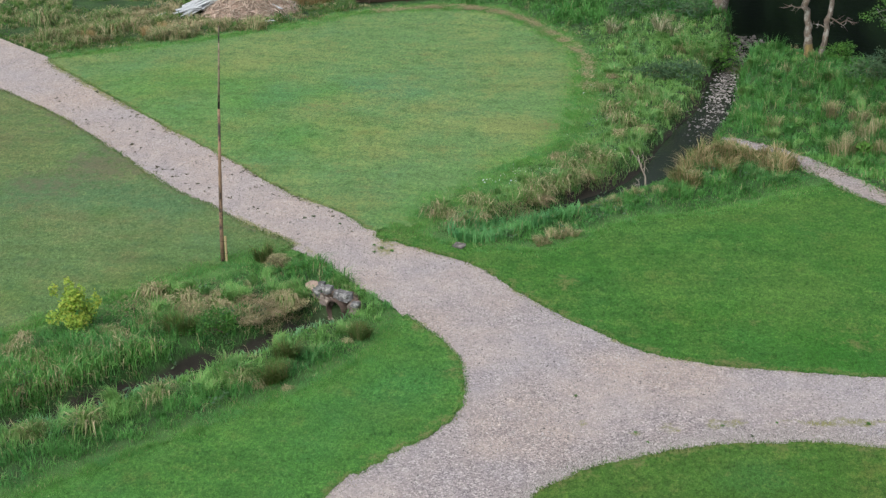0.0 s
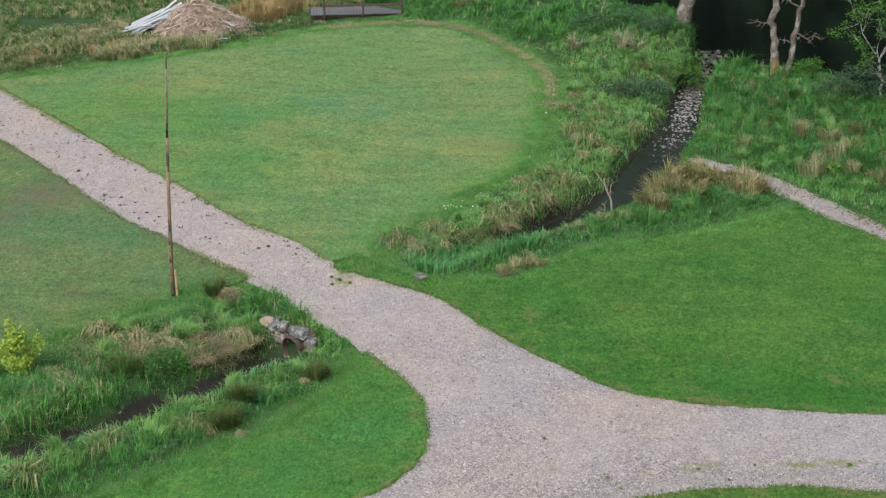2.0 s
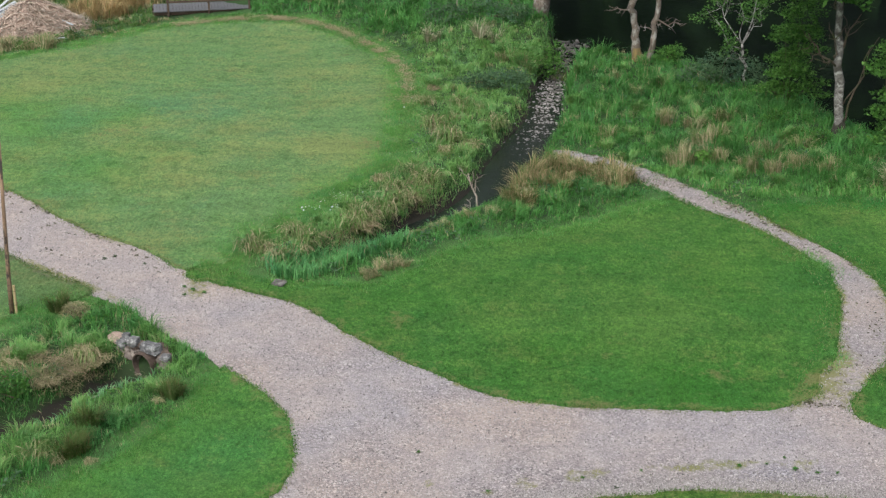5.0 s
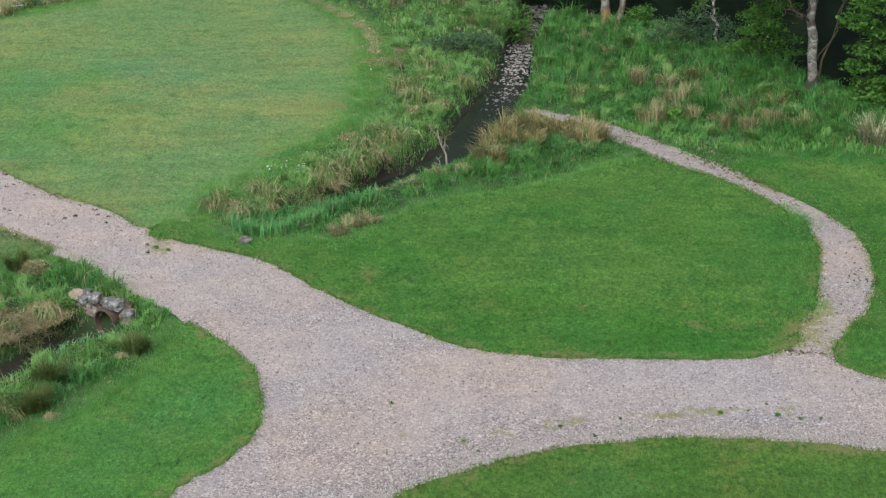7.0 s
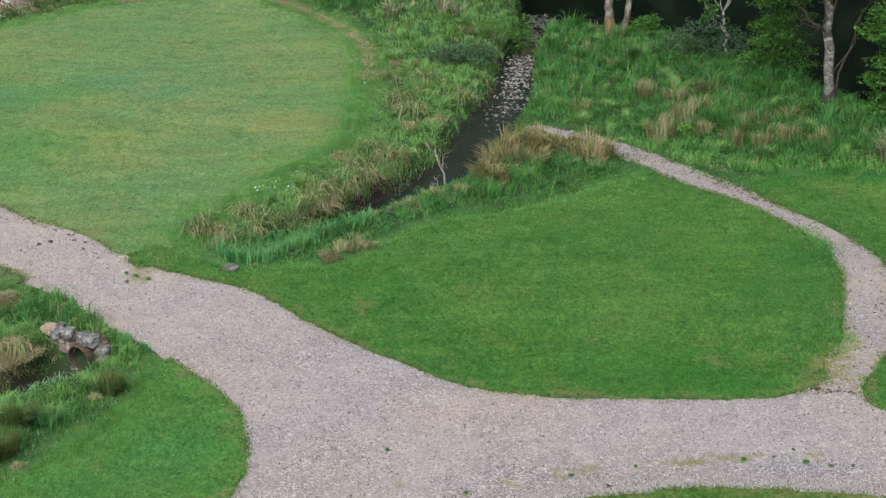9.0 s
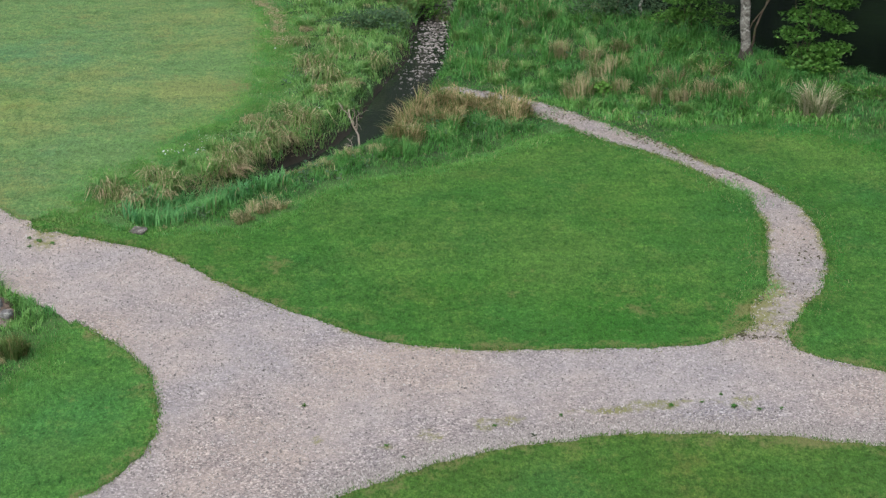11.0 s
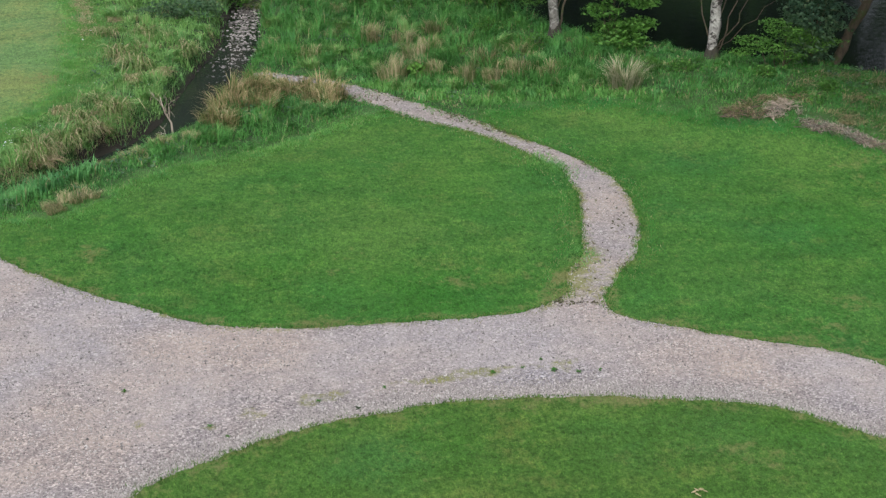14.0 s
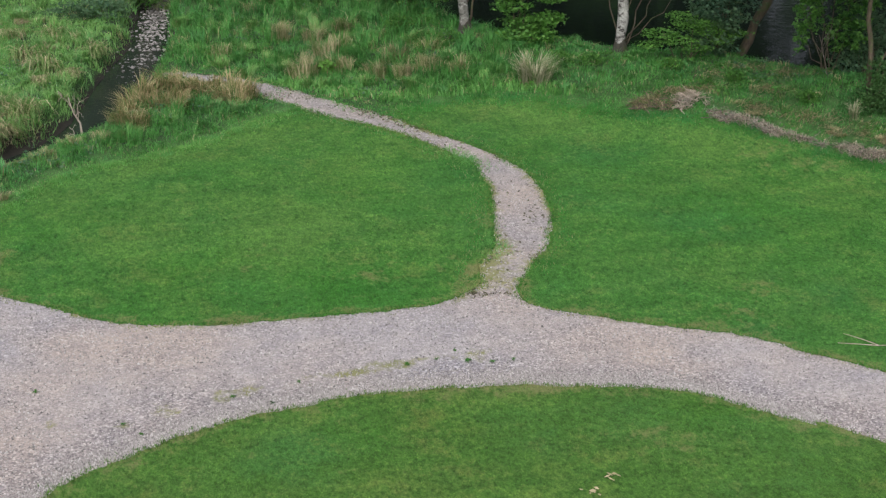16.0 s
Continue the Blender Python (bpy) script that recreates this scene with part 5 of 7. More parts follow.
tussocks("white", [(15.0, 50.9), (15.3, 50.7), (15.15, 50.95)], 0.95, 1.15, 7)
tussocks("white", [(24.0, 45.2)], 0.6, 0.65, 17)
tussocks("mop", [(-15.38, 38.3), (-14.13, 38.0), (-14.5, 37.2), (-13.2, 38.4), (-13.0, 37.6), (-10.9, 38.3), (-14.9, 36.7), (-13.7, 37.5), (-18.3, 34.4), (-11.3, 38.6)], 0.85, 1.35, 8)
tussocks("slope", [(-11.6, 36.5), (-10.9, 37.6), (-13.3, 36.1), (-14.2, 36.9), (-12.6, 37.4), (-13.7, 38.3), (-11.2, 37.4), (-16.3, 30.6), (-17.4, 31.6), (-14.6, 37.6), (-12.3, 37.2), (-13.0, 36.9), (-10.8, 38.3)], 0.6, 0.95, 20, -0.85)
tussocks("rush", [(-13.9, 35.6), (-13.6, 35.7), (-8.0, 36.3), (-8.1, 36.0), (-10.1, 33.0), (-9.9, 33.2), (-9.94, 34.4), (-12.5, 41.3), (-15.6, 29.0)], 0.8, 1.1, 9)
tussocks("fan", [(-13.15, 31.4), (-12.9, 31.7), (-15.8, 28.8), (-10.9, 32.7), (-14.4, 29.6), (-17.2, 33.0), (-16.0, 33.6), (-17.9, 33.4), (-15.2, 34.4)], 0.8, 1.15, 10)
tussocks("mop", [(-8.4, 35.8), (-9.5, 32.6), (-10.4, 32.6)], 0.5, 0.7, 25)
tussocks("fan", [(-28.8, 67.4), (-29.4, 66.8), (-28.2, 68.4), (-27.4, 68.0), (-30.4, 66.4), (-30.0, 69.2), (-26.6, 69.2), (-28.6, 70.4), (-31.6, 69.2), (-25.8, 70.2)], 1.1, 1.7, 28)
tussocks("mop", [(-25.0, 68.1), (-24.6, 67.8), (-24.0, 67.7), (-24.3, 68.4), (-23.6, 68.0)], 1.3, 1.8, 29)
tussocks("straw", [(-28.1, 66.0), (-27.6, 67.0), (-24.6, 67.8), (-22.0, 69.9), (-29.3, 66.8), (-26.7, 68.7), (-24.4, 67.5), (-25.0, 67.7), (-19.4, 75.9), (-18.8, 77.1), (-20.6, 70.0), (-19.3, 75.0), (-18.2, 76.2), (-8.3, 77.5), (-23.3, 68.9), (-17.8, 77.9)], 1.2, 1.8, 11)
tussocks("gold", [(-20.0, 75.0), (-19.3, 75.1), (-18.7, 75.6), (-18.0, 76.1), (-17.7, 76.8), (-19.5, 76.6), (-18.8, 77.3), (-19.8, 75.9), (-18.3, 77.0), (-17.2, 77.6), (-18.9, 76.3), (-17.9, 78.0)], 1.0, 1.35, 12)

tussocks("thatch", [(-13.9, 37.9), (-14.6, 37.4), (-13.3, 37.9), (-11.9, 36.9), (-10.7, 38.0), (-16.0, 35.2), (-18.3, 33.8)], 1.0, 1.5, 14)
tussocks("thatch", [(21.4, 46.6), (23.2, 44.6), (24.2, 43.6)], 0.7, 1.0, 15)
tussocks("gold", [(-25.6, 67.9), (-24.9, 68.5), (-24.4, 68.8), (-27.3, 68.2), (-28.5, 67.6), (-28.2, 66.9)], 0.6, 0.8, 16)
tussocks("thatch", [(-27.9, 70.6), (-26.8, 71.2), (-25.8, 72.6), (-24.0, 70.0), (-22.9, 70.4), (-21.7, 70.6), (-26.2, 70.0), (-28.8, 68.8), (-27.0, 72.8), (-28.6, 71.4)], 1.6, 2.4, 18)
tussocks("green", [(2.6, 67.6), (3.1, 67.4), (2.2, 67.9), (2.9, 68.2), (3.4, 68.0), (2.4, 68.7), (1.8, 68.3), (3.2, 68.9), (3.6, 68.7), (2.7, 69.4), (1.5, 69.0)], 1.1, 1.5, 26)
tussocks("mixed", [(3.5, 67.6), (3.9, 68.0), (3.0, 67.3), (2.2, 67.5), (1.4, 68.2), (4.0, 68.9)], 1.0, 1.3, 19)
tussocks("green", [(-12.6, 38.5), (-12.2, 39.6), (-13.0, 38.4), (-11.6, 38.8), (-10.6, 38.9), (-13.9, 38.6), (-15.0, 38.4), (-14.8, 36.6), (-10.4, 35.2), (-11.6, 33.8), (-9.2, 34.8), (-8.6, 36.4), (-11.2, 33.2), (-14.0, 31.0), (-12.0, 32.0), (-10.2, 34.2), (-15.3, 30.0), (-16.4, 28.8)], 0.8, 1.2, 21)
tussocks("green", [(-7.7, 46.7), (-7.2, 47.2), (-6.2, 48.2), (-5.2, 48.8), (-4.4, 50.2), (-3.6, 50.6), (-2.8, 52.2), (-2.2, 54.4), (-1.6, 57.4), (-0.8, 54.0), (-0.2, 55.6), (0.2, 58.4), (-1.0, 60.6), (0.6, 61.0), (-1.8, 64.6), (-0.4, 63.2), (1.6, 50.0), (3.0, 51.0), (4.2, 52.0), (5.2, 51.8)], 0.7, 1.15, 22)
tussocks("green", [(4.6, 58.4), (5.4, 60.2), (4.4, 61.8), (5.6, 62.8), (6.8, 60.2), (6.2, 58.0), (5.2, 56.6), (7.0, 57.0), (8.6, 60.2), (9.2, 59.2), (10.0, 56.6), (10.6, 57.6), (9.8, 53.6), (8.2, 53.8), (11.4, 52.9), (13.0, 54.4), (14.4, 52.4), (12.0, 56.2), (7.4, 55.8), (6.0, 55.6), (13.8, 51.9), (4.6, 64.4), (6.4, 64.2), (9.0, 61.6)], 0.7, 1.15, 23)



# ---- trees and shrubs ----
def bent(rng, a, b, n, wob):
    """A crooked line from a to b."""
    a, b = Vector(a), Vector(b)
    out = []
    for i in range(n + 1):
        s = i / n
        k = wob * math.sin(math.pi * s) if 0 < i < n else 0.0
        out.append(a.lerp(b, s) + Vector(rng.normal(0, 1, 3)) * k)
    return out


def tapered(path, r0, r1):
    n = len(path) - 1
    return [r0 + (r1 - r0) * (i / n) ** 0.8 for i in range(n + 1)]


def stem(rng, name, a, b, r0, r1, mat, parent, wob=0.08, n=6, sides=8, flare=0.0):
    path = bent(rng, a, b, n, wob)
    r = tapered(path, r0, r1)
    r[0] *= 1 + flare
    if flare:
        path.insert(1, path[0].lerp(path[1], 0.35))
        r.insert(1, r[1] * 1.06)
    bm = tube(bmesh.new(), path, r, sides)
    off = Vector(rng.uniform(-20, 20, 3))
    for v in bm.verts:
        v.co += Vector((noise.noise(v.co * 3 + off), noise.noise(v.co * 3 - off), 0)) * r0 * 0.28
    ob = part(name, bm, mat, parent)
    return ob, path


def limb(rng, parent, path, at, way, length, r, mat, twigs=4, wob=0.12, kink=0.25):
    """A limb with its twigs as one mesh; gives the twig ends."""
    k = at * (len(path) - 1)
    p = path[int(k)].lerp(path[min(int(k) + 1, len(path) - 1)], k % 1)
    way = Vector(way).normalized()
    q = bent(rng, p, p + way * length, 5, wob * length * 0.5)
    bm = tube(bmesh.new(), q, tapered(q, r, r * 0.25), 6)
    ends = [q[-1]]
    fine = bmesh.new()
    for i in range(twigs):
        s = rng.uniform(0.3, 0.95)
        o = q[0].lerp(q[-1], s)
        o = min(q, key=lambda v: (v - o).length)
        d = (way + Vector(rng.normal(0, 0.9, 3))).normalized()
        tq = bent(rng, o, o + d * length * rng.uniform(0.25, 0.55), 3, kink * 0.15 * length)
        tube(fine, tq, tapered(tq, r * 0.4, r * 0.1), 4)
        ends.append(tq[-1])
    tagged(part("twigs", fine, mat, part("limb", bm, mat, parent)), kind="stuff")
    return ends


def leaf_mass(rng, clumps, count, size, light=0.15, flat=0.5, hollow=0.55):
    """Leaves in uneven clumps: (centre, radii)."""
    cs, ts = [], []
    vol = np.array([np.prod(r) ** 0.67 for _, r in clumps])
    for (c, r), share in zip(clumps, vol / vol.sum()):
        n = int(count * share)
        d = rng.normal(size=(n, 3))
        d /= np.linalg.norm(d, axis=1)[:, None]
        lump = 1 + 0.28 * np.sin(d[:, 0] * 5 + c[0] * 3) * np.sin(d[:, 1] * 6 + c[1]) + 0.2 * np.sin(d[:, 2] * 9 + d[:, 0] * 7)
        k = (hollow + (1 - hollow) * rng.uniform(0, 1, n) ** 0.6) * lump
        keep = np.sin(d[:, 0] * 11 + c[1]) + np.sin(d[:, 1] * 9 + c[0]) + np.sin(d[:, 2] * 13) > rng.uniform(-2.4, 0.4, n)
        cs.append((np.array(c) + d * np.array(r) * k[:, None])[keep])
        ts.append(np.where(rng.uniform(0, 1, keep.sum()) < light, rng.uniform(0.4, 1, keep.sum()), rng.uniform(0, 0.2, keep.sum())))
    return mesh_tris("crown", *leaf_cards(rng, np.concatenate(cs), size, np.concatenate(ts), flat))


def base_of(name, x, y, label, category, group=""):
    e = new(name)
    e.location = (x, y, float(land(x, y)))
    e.empty_display_size = 0.2
    return tagged(e, label, category, group)


def bush(name, label, x, y, clumps, count, mat, size=0.06, light=0.15, seed=0, stems=6, bark="bark"):
    """A shrub: several stems from the ground and an uneven leafy crown (clumps relative to its base)."""
    rng = np.random.default_rng(100 + seed)
    e = base_of(name, x, y, label, "shrub")
    for i in range(stems):
        c, r = clumps[i % len(clumps)]
        b = Vector(c) + Vector(rng.normal(0, 0.25, 3)) * min(r)
        stem(rng, "stem", (rng.normal(0, 0.1), rng.normal(0, 0.1), -0.05), b, 0.022, 0.007, bark, e, 0.06, 4, 5)
    part("crown", leaf_mass(rng, clumps, count, size, light), mat, e)
    return e


def oak_pair():
    """Two grey crooked trunks with bare spreading limbs at the water's edge."""
    rng = np.random.default_rng(1)
    e = base_of("oak_tree", 7.2, 65.4, "twin-trunked lichened oak with bare crooked limbs", "tree")
    _, a = stem(rng, "trunk", (-0.05, 0, -0.1), (-0.45, 0.3, 4.2), 0.19, 0.13, "bark_pale", e, 0.07, 14, 10, 0.35)
    part("collar", tube(bmesh.new(), [(-0.05, 0, -0.08), (-0.07, 0, 0.25), (-0.1, 0.01, 0.62)], [0.27, 0.215, 0.18], 10, False), "bark_gold", e, "golden lichen on the trunk foot")
    _, b = stem(rng, "trunk", (0.5, 0.1, -0.1), (1.0, 0.3, 4.3), 0.15, 0.09, "bark_pale", e, 0.1, 12, 9, 0.3)
    ends = []
    for p, at, way, l, r in ((a, 0.85, (-1, 0.1, 0.25), 1.3, 0.07), (a, 0.6, (-0.9, 0, -0.05), 0.9, 0.04), (b, 0.5, (1, -0.2, -0.1), 1.3, 0.05),
                             (b, 0.4, (-0.6, 0, 0.15), 0.6, 0.04), (b, 0.75, (-1, 0, 0.5), 1.0, 0.05), (b, 0.45, (0.6, -0.5, 0.3), 0.7, 0.035), (a, 1.0, (-0.2, 0.3, 1), 2.5, 0.13), (b, 1.0, (0.35, 0.2, 1), 2.4, 0.09)):
        ends += limb(rng, e, p, at, way, l, r, "bark_pale", 6, 0.16, 0.4)
    part("crown", leaf_mass(rng, [((-2.2, 1.2, 7.9), (2.6, 2.4, 1.4)), ((2.2, 0.6, 8.3), (2.6, 2.4, 1.5)), ((0, 1.4, 9.6), (3.0, 2.8, 1.6))], 9000, 0.12), "leaf", e)


def leaning_oak():
    rng = np.random.default_rng(2)
    e = base_of("oak_tree", 3.2, 73.4, "stout grey-brown oak leaning over the lake", "tree")
    _, a = stem(rng, "trunk", (-0.15, 0, -0.6), (0.35, 0.3, 2.4), 0.44, 0.32, "bark_pale", e, 0.08, 10, 12, 0.4)
    for at, way, l, r in ((0.75, (1, 0.2, 0.35), 2.6, 0.16), (1.0, (-0.7, 0.2, 1), 3.0, 0.22), (1.0, (0.3, 0.4, 1), 3.2, 0.22), (0.9, (-1, -0.1, 0.5), 2.2, 0.1)):
        limb(rng, e, a, at, way, l, r, "bark_pale", 6, 0.15, 0.3)
    part("crown", leaf_mass(rng, [((-2.4, 1, 6.8), (2.8, 2.4, 1.3)), ((2.0, 1.2, 7.2), (2.8, 2.4, 1.5)), ((0, 1, 8.6), (2.8, 2.6, 1.5))], 8000, 0.12), "leaf", e)


def white_rowan():
    rng = np.random.default_rng(3)
    e = base_of("rowan_tree", 11.35, 61.6, "slender pale forked tree with sparse leaves", "tree")
    _, a = stem(rng, "trunk", (0, 0, -0.05), (-0.3, 0, 1.9), 0.06, 0.045, "birch", e, 0.04, 6, 8, 0.2)
    ends = []
    for at, way, l, r in ((0.55, (-0.9, 0.1, 1.3), 1.1, 0.035), (1.0, (0.25, 0, 1), 2.3, 0.04), (1.0, (-0.65, 0.1, 1), 2.2, 0.038), (0.8, (-0.8, -0.2, 1), 1.9, 0.03),
                          (1.0, (0.7, 0.2, 1.2), 1.8, 0.03), (0.95, (-0.15, 0.3, 1), 2.2, 0.03)):
        ends += limb(rng, e, a, at, way, l, r, "birch", 7, 0.1, 0.2)
    cl = [(tuple(p + Vector(rng.normal(0, 0.12, 3))), (0.32, 0.32, 0.24)) for p in ends if p.z > 1.6]
    part("crown", leaf_mass(rng, cl, 3600, 0.052, 0.3), "leaf", e)


def birch(x, y, top, r, seed, side_stems, crown, label, bark="birch"):
    rng = np.random.default_rng(seed)
    e = base_of("birch_tree", x, y, label, "tree", "birches on the shore")
    _, a = stem(rng, "trunk", (0, 0, -0.05), top, r, r * 0.62, bark, e, 0.05, 8, 12, 0.45)
    foot = [Vector((0, 0, -0.06)), Vector((0, 0, 0.1)), a[0].lerp(a[2], 0.5), a[0].lerp(a[2], 0.85)]
    part("foot", tube(bmesh.new(), foot, [r * 1.7, r * 1.3, r * 1.12, r * 0.8], 12, False), "bark_dark", e, "rough dark bark at the trunk foot")
    for b, r1 in side_stems:
        stem(rng, "stem", (rng.normal(0, 0.15), 0.15, -0.05), b, r1, r1 * 0.4, "bark", e, 0.12, 6, 6)
    for i in range(7):
        limb(rng, e, a, rng.uniform(0.45, 1.0), (rng.normal(), rng.normal(), 0.9), rng.uniform(1.0, 2.2), r * 0.28, "bark", 5, 0.12, 0.3)
    # crown out of view, made thick and wide to shade the shore
    part("crown", leaf_mass(rng, crown, 30000, 0.14, 0.15), "leaf", e)


def far_woods():
    """The wooded bank across the lake, out of view, added to darken its reflections."""
    rng = np.random.default_rng(8)
    cs = []
    # gap in these unseen trees lets bright sky mirror in the lake
    gap_at, gap_way = np.array((27.9, 60.4)), np.array((0.444, 0.896))
    for i in range(330):
        x, d, h = rng.uniform(-150, 190), rng.uniform(-66, -36), rng.uniform(18, 30)
        if i >= 280:
            x = rng.uniform(20, 90)
        y = np.interp(x, SHORE[:, 0], SHORE[:, 1]) - d / 0.8
        z = float(land(x, y))
        n = 420
        k = rng.uniform(0, 1, n)
        a = rng.uniform(0, 2 * np.pi, n)
        rr = (1.2 + 4.6 * np.sin(np.pi * np.clip(k * 0.85 + 0.12, 0, 1))) * rng.uniform(0.5, 1.0, n)
        across = (x - gap_at[0]) * gap_way[1] - (y - gap_at[1]) * gap_way[0]
        if across > 5.6 or across < -4.2:
            cs.append(np.stack([x + rr * np.cos(a), y + rr * np.sin(a), z + h * k], 1))
    c = np.concatenate(cs)
    tagged(part("far_woods", mesh_tris("far_woods", *leaf_cards(rng, c, 1.5, rng.uniform(0, 0.2, len(c)), 1.0)), "leaf_dark"),
           "out-of-view dark broadleaf woods reflected in the lake", "woods", kind="stuff")


oak_pair()
leaning_oak()
white_rowan()
birch(14.1, 56.2, (-0.45, 0.2, 5.2), 0.21, 21, [((0.95, 0.2, 3.4), 0.05), ((1.3, 0.6, 3.6), 0.03)],
      [((-1.2, -0.2, 6.6), (2.6, 2.4, 1.2)), ((1.4, 0.6, 7.2), (2.6, 2.4, 1.3)), ((0, 0, 8.6), (2.4, 2.4, 1.4))], "grey birch with white lichen spots, in grass", "birch_grey")
birch(18.87, 52.8, (0.2, 0.2, 4.8), 0.2, 22, [((-0.35, 0.3, 3.0), 0.045), ((-0.55, 0.5, 3.2), 0.03), ((1.3, 0.5, 2.6), 0.03), ((1.9, 0.9, 2.3), 0.025), ((2.3, 0.2, 1.9), 0.02), ((0.9, 0.6, 3.0), 0.03)],
      [((-1.0, -0.9, 6.9), (2.6, 2.4, 1.1)), ((2.2, -1.6, 7.0), (2.6, 2.6, 1.1)), ((0.2, 0, 8.3), (2.4, 2.4, 1.4)), ((3.6, -2.6, 7.6), (2.4, 2.4, 1.2))], "white birch with bare side stems, on the bank")
birch(25.15, 46.3, (-0.55, 0.2, 5.2), 0.095, 23, [((1.0, 0.5, 3.0), 0.04)],
      [((-2.2, 0.2, 6.8), (2.6, 2.4, 1.1)), ((1.0, 0.4, 6.8), (2.6, 2.4, 1.3)), ((-0.5, 0, 8.0), (2.4, 2.4, 1.4)), ((-1.2, -1.2, 7.4), (2.4, 2.2, 1.1))], "slender dark birch beside a leafy thicket", "bark")
far_woods()


def leaning_alder():
    rng = np.random.default_rng(24)
    e = base_of("alder_tree", 22.9, 52.2, "dark alder trunk leaning over the water", "tree")
    _, a = stem(rng, "trunk", (0, 0, -0.1), (2.1, 0.1, 4.6), 0.2, 0.12, "bark", e, 0.06, 8, 9, 0.3)
    for at, way, l in ((0.6, (-0.4, 0.3, 1), 1.6), (0.8, (0.9, 0.2, 0.6), 1.5), (1.0, (0.3, 0.2, 1), 2.0)):
        limb(rng, e, a, at, way, l, 0.04, "bark", 5)
    part("crown", leaf_mass(rng, [((1.9, 0.5, 6.2), (2.4, 2.2, 1.2)), ((0.2, 0.4, 6.0), (2.2, 2.0, 1.1))], 6000, 0.11), "leaf", e)


leaning_alder()


def shade_oak():
    """An added oak out of view, placed so that its crown shades the shore."""
    rng = np.random.default_rng(25)
    e = base_of("oak_tree", 28.6, 45.6, "added broad oak, out of view, shading the shore", "tree")
    _, a = stem(rng, "trunk", (0, 0, -0.1), (-0.5, 0.2, 5.0), 0.32, 0.24, "bark_pale", e, 0.06, 8, 12, 0.4)
    for at, way, l in ((0.8, (-1, 0.2, 0.7), 3.5), (1.0, (-0.6, -0.4, 1), 3.2), (1.0, (0.6, 0.3, 1), 3.0), (0.9, (-0.2, 1, 0.8), 3.0)):
        limb(rng, e, a, at, way, l, 0.12, "bark_pale", 7)
    part("crown", leaf_mass(rng, [((-3.2, 0.4, 7.0), (3.0, 2.8, 1.4)), ((-1.0, -1.2, 8.0), (3.0, 2.8, 1.6)), ((0.6, 1.0, 8.4), (3.2, 3.0, 1.8)), ((-5.4, 1.6, 6.8), (2.2, 2.0, 1.1)), ((-4.2, -1.6, 8.2), (2.6, 2.2, 1.2))], 27000, 0.21), "leaf", e)


shade_oak()

spray_rng = np.random.default_rng(78)
bush("holly_bush", "tall green evergreen with drooping layered sprays", 12.8, 59.4,
     [((0.1 + k * math.cos(a) * (1.3 - 0.15 * h), 0.3 + k * math.sin(a) * (1.0 - 0.1 * h), h), (0.62, 0.5, 0.13)) for a, k, h in zip(spray_rng.uniform(0, 6.28, 34), spray_rng.uniform(0.2, 1.0, 34), spray_rng.uniform(0.3, 5.0, 34))]
     + [((0, 0.2, 1.4), (0.8, 0.7, 1.3)), ((0.3, 0.4, 3.6), (0.8, 0.7, 1.4))],
     13000, "leaf", 0.065, 0.4, 1, 8)
bush("hazel_bush", "young hazel with bright layered leaves", 15.7, 54.7, [((0.2, 0.1, 1.9), (0.9, 0.7, 0.28)), ((-0.3, 0, 1.3), (0.7, 0.6, 0.22)), ((0.6, 0.2, 2.6), (1.0, 0.8, 0.3)), ((-0.5, 0.1, 3.0), (0.7, 0.7, 0.3)), ((0.2, -0.1, 0.7), (0.8, 0.6, 0.3)), ((0.1, 0.2, 3.6), (0.9, 0.8, 0.35)), ((0.9, -0.5, 0.9), (0.7, 0.5, 0.25)), ((0.5, -0.8, 0.45), (0.7, 0.5, 0.25)), ((1.1, -0.2, 1.6), (0.6, 0.5, 0.22)), ((-0.4, -0.5, 0.4), (0.5, 0.4, 0.2)), ((1.2, 0.0, 2.4), (0.6, 0.5, 0.25))],
     8200, "leaf", 0.08, 0.35, 2, 6)
bush("hazel_bush", "spreading hazel with layered lime-green leaves", 20.7, 51.3, [((-0.9, 0, 1.0), (0.7, 0.5, 0.14)), ((0.3, 0.1, 1.25), (0.8, 0.5, 0.13)), ((-0.3, -0.1, 0.75), (0.7, 0.5, 0.13)), ((0.8, 0.2, 0.95), (0.7, 0.5, 0.14)), ((1.3, 0.1, 0.6), (0.5, 0.4, 0.12)), ((0.3, -0.2, 0.45), (0.6, 0.4, 0.13)), ((-0.2, 0.1, 1.55), (0.5, 0.4, 0.12)), ((-1.3, 0.1, 0.6), (0.5, 0.4, 0.1)), ((1.9, 0.2, 0.8), (0.5, 0.4, 0.1))],
     4300, "leaf", 0.052, 0.5, 3, 6)
bush("ivy_thicket", "dark ivy-grown thicket on the shore", 22.15, 51.75, [((-0.2, 0, 0.6), (0.85, 0.7, 0.7)), ((0.1, 0.2, 1.6), (1.1, 0.8, 0.8)), ((-0.2, 0.3, 2.8), (1.0, 0.8, 0.9)), ((0.3, 0.3, 4.0), (1.0, 0.8, 0.8))],
     11000, "leaf_blue", 0.075, 0.1, 4, 8)
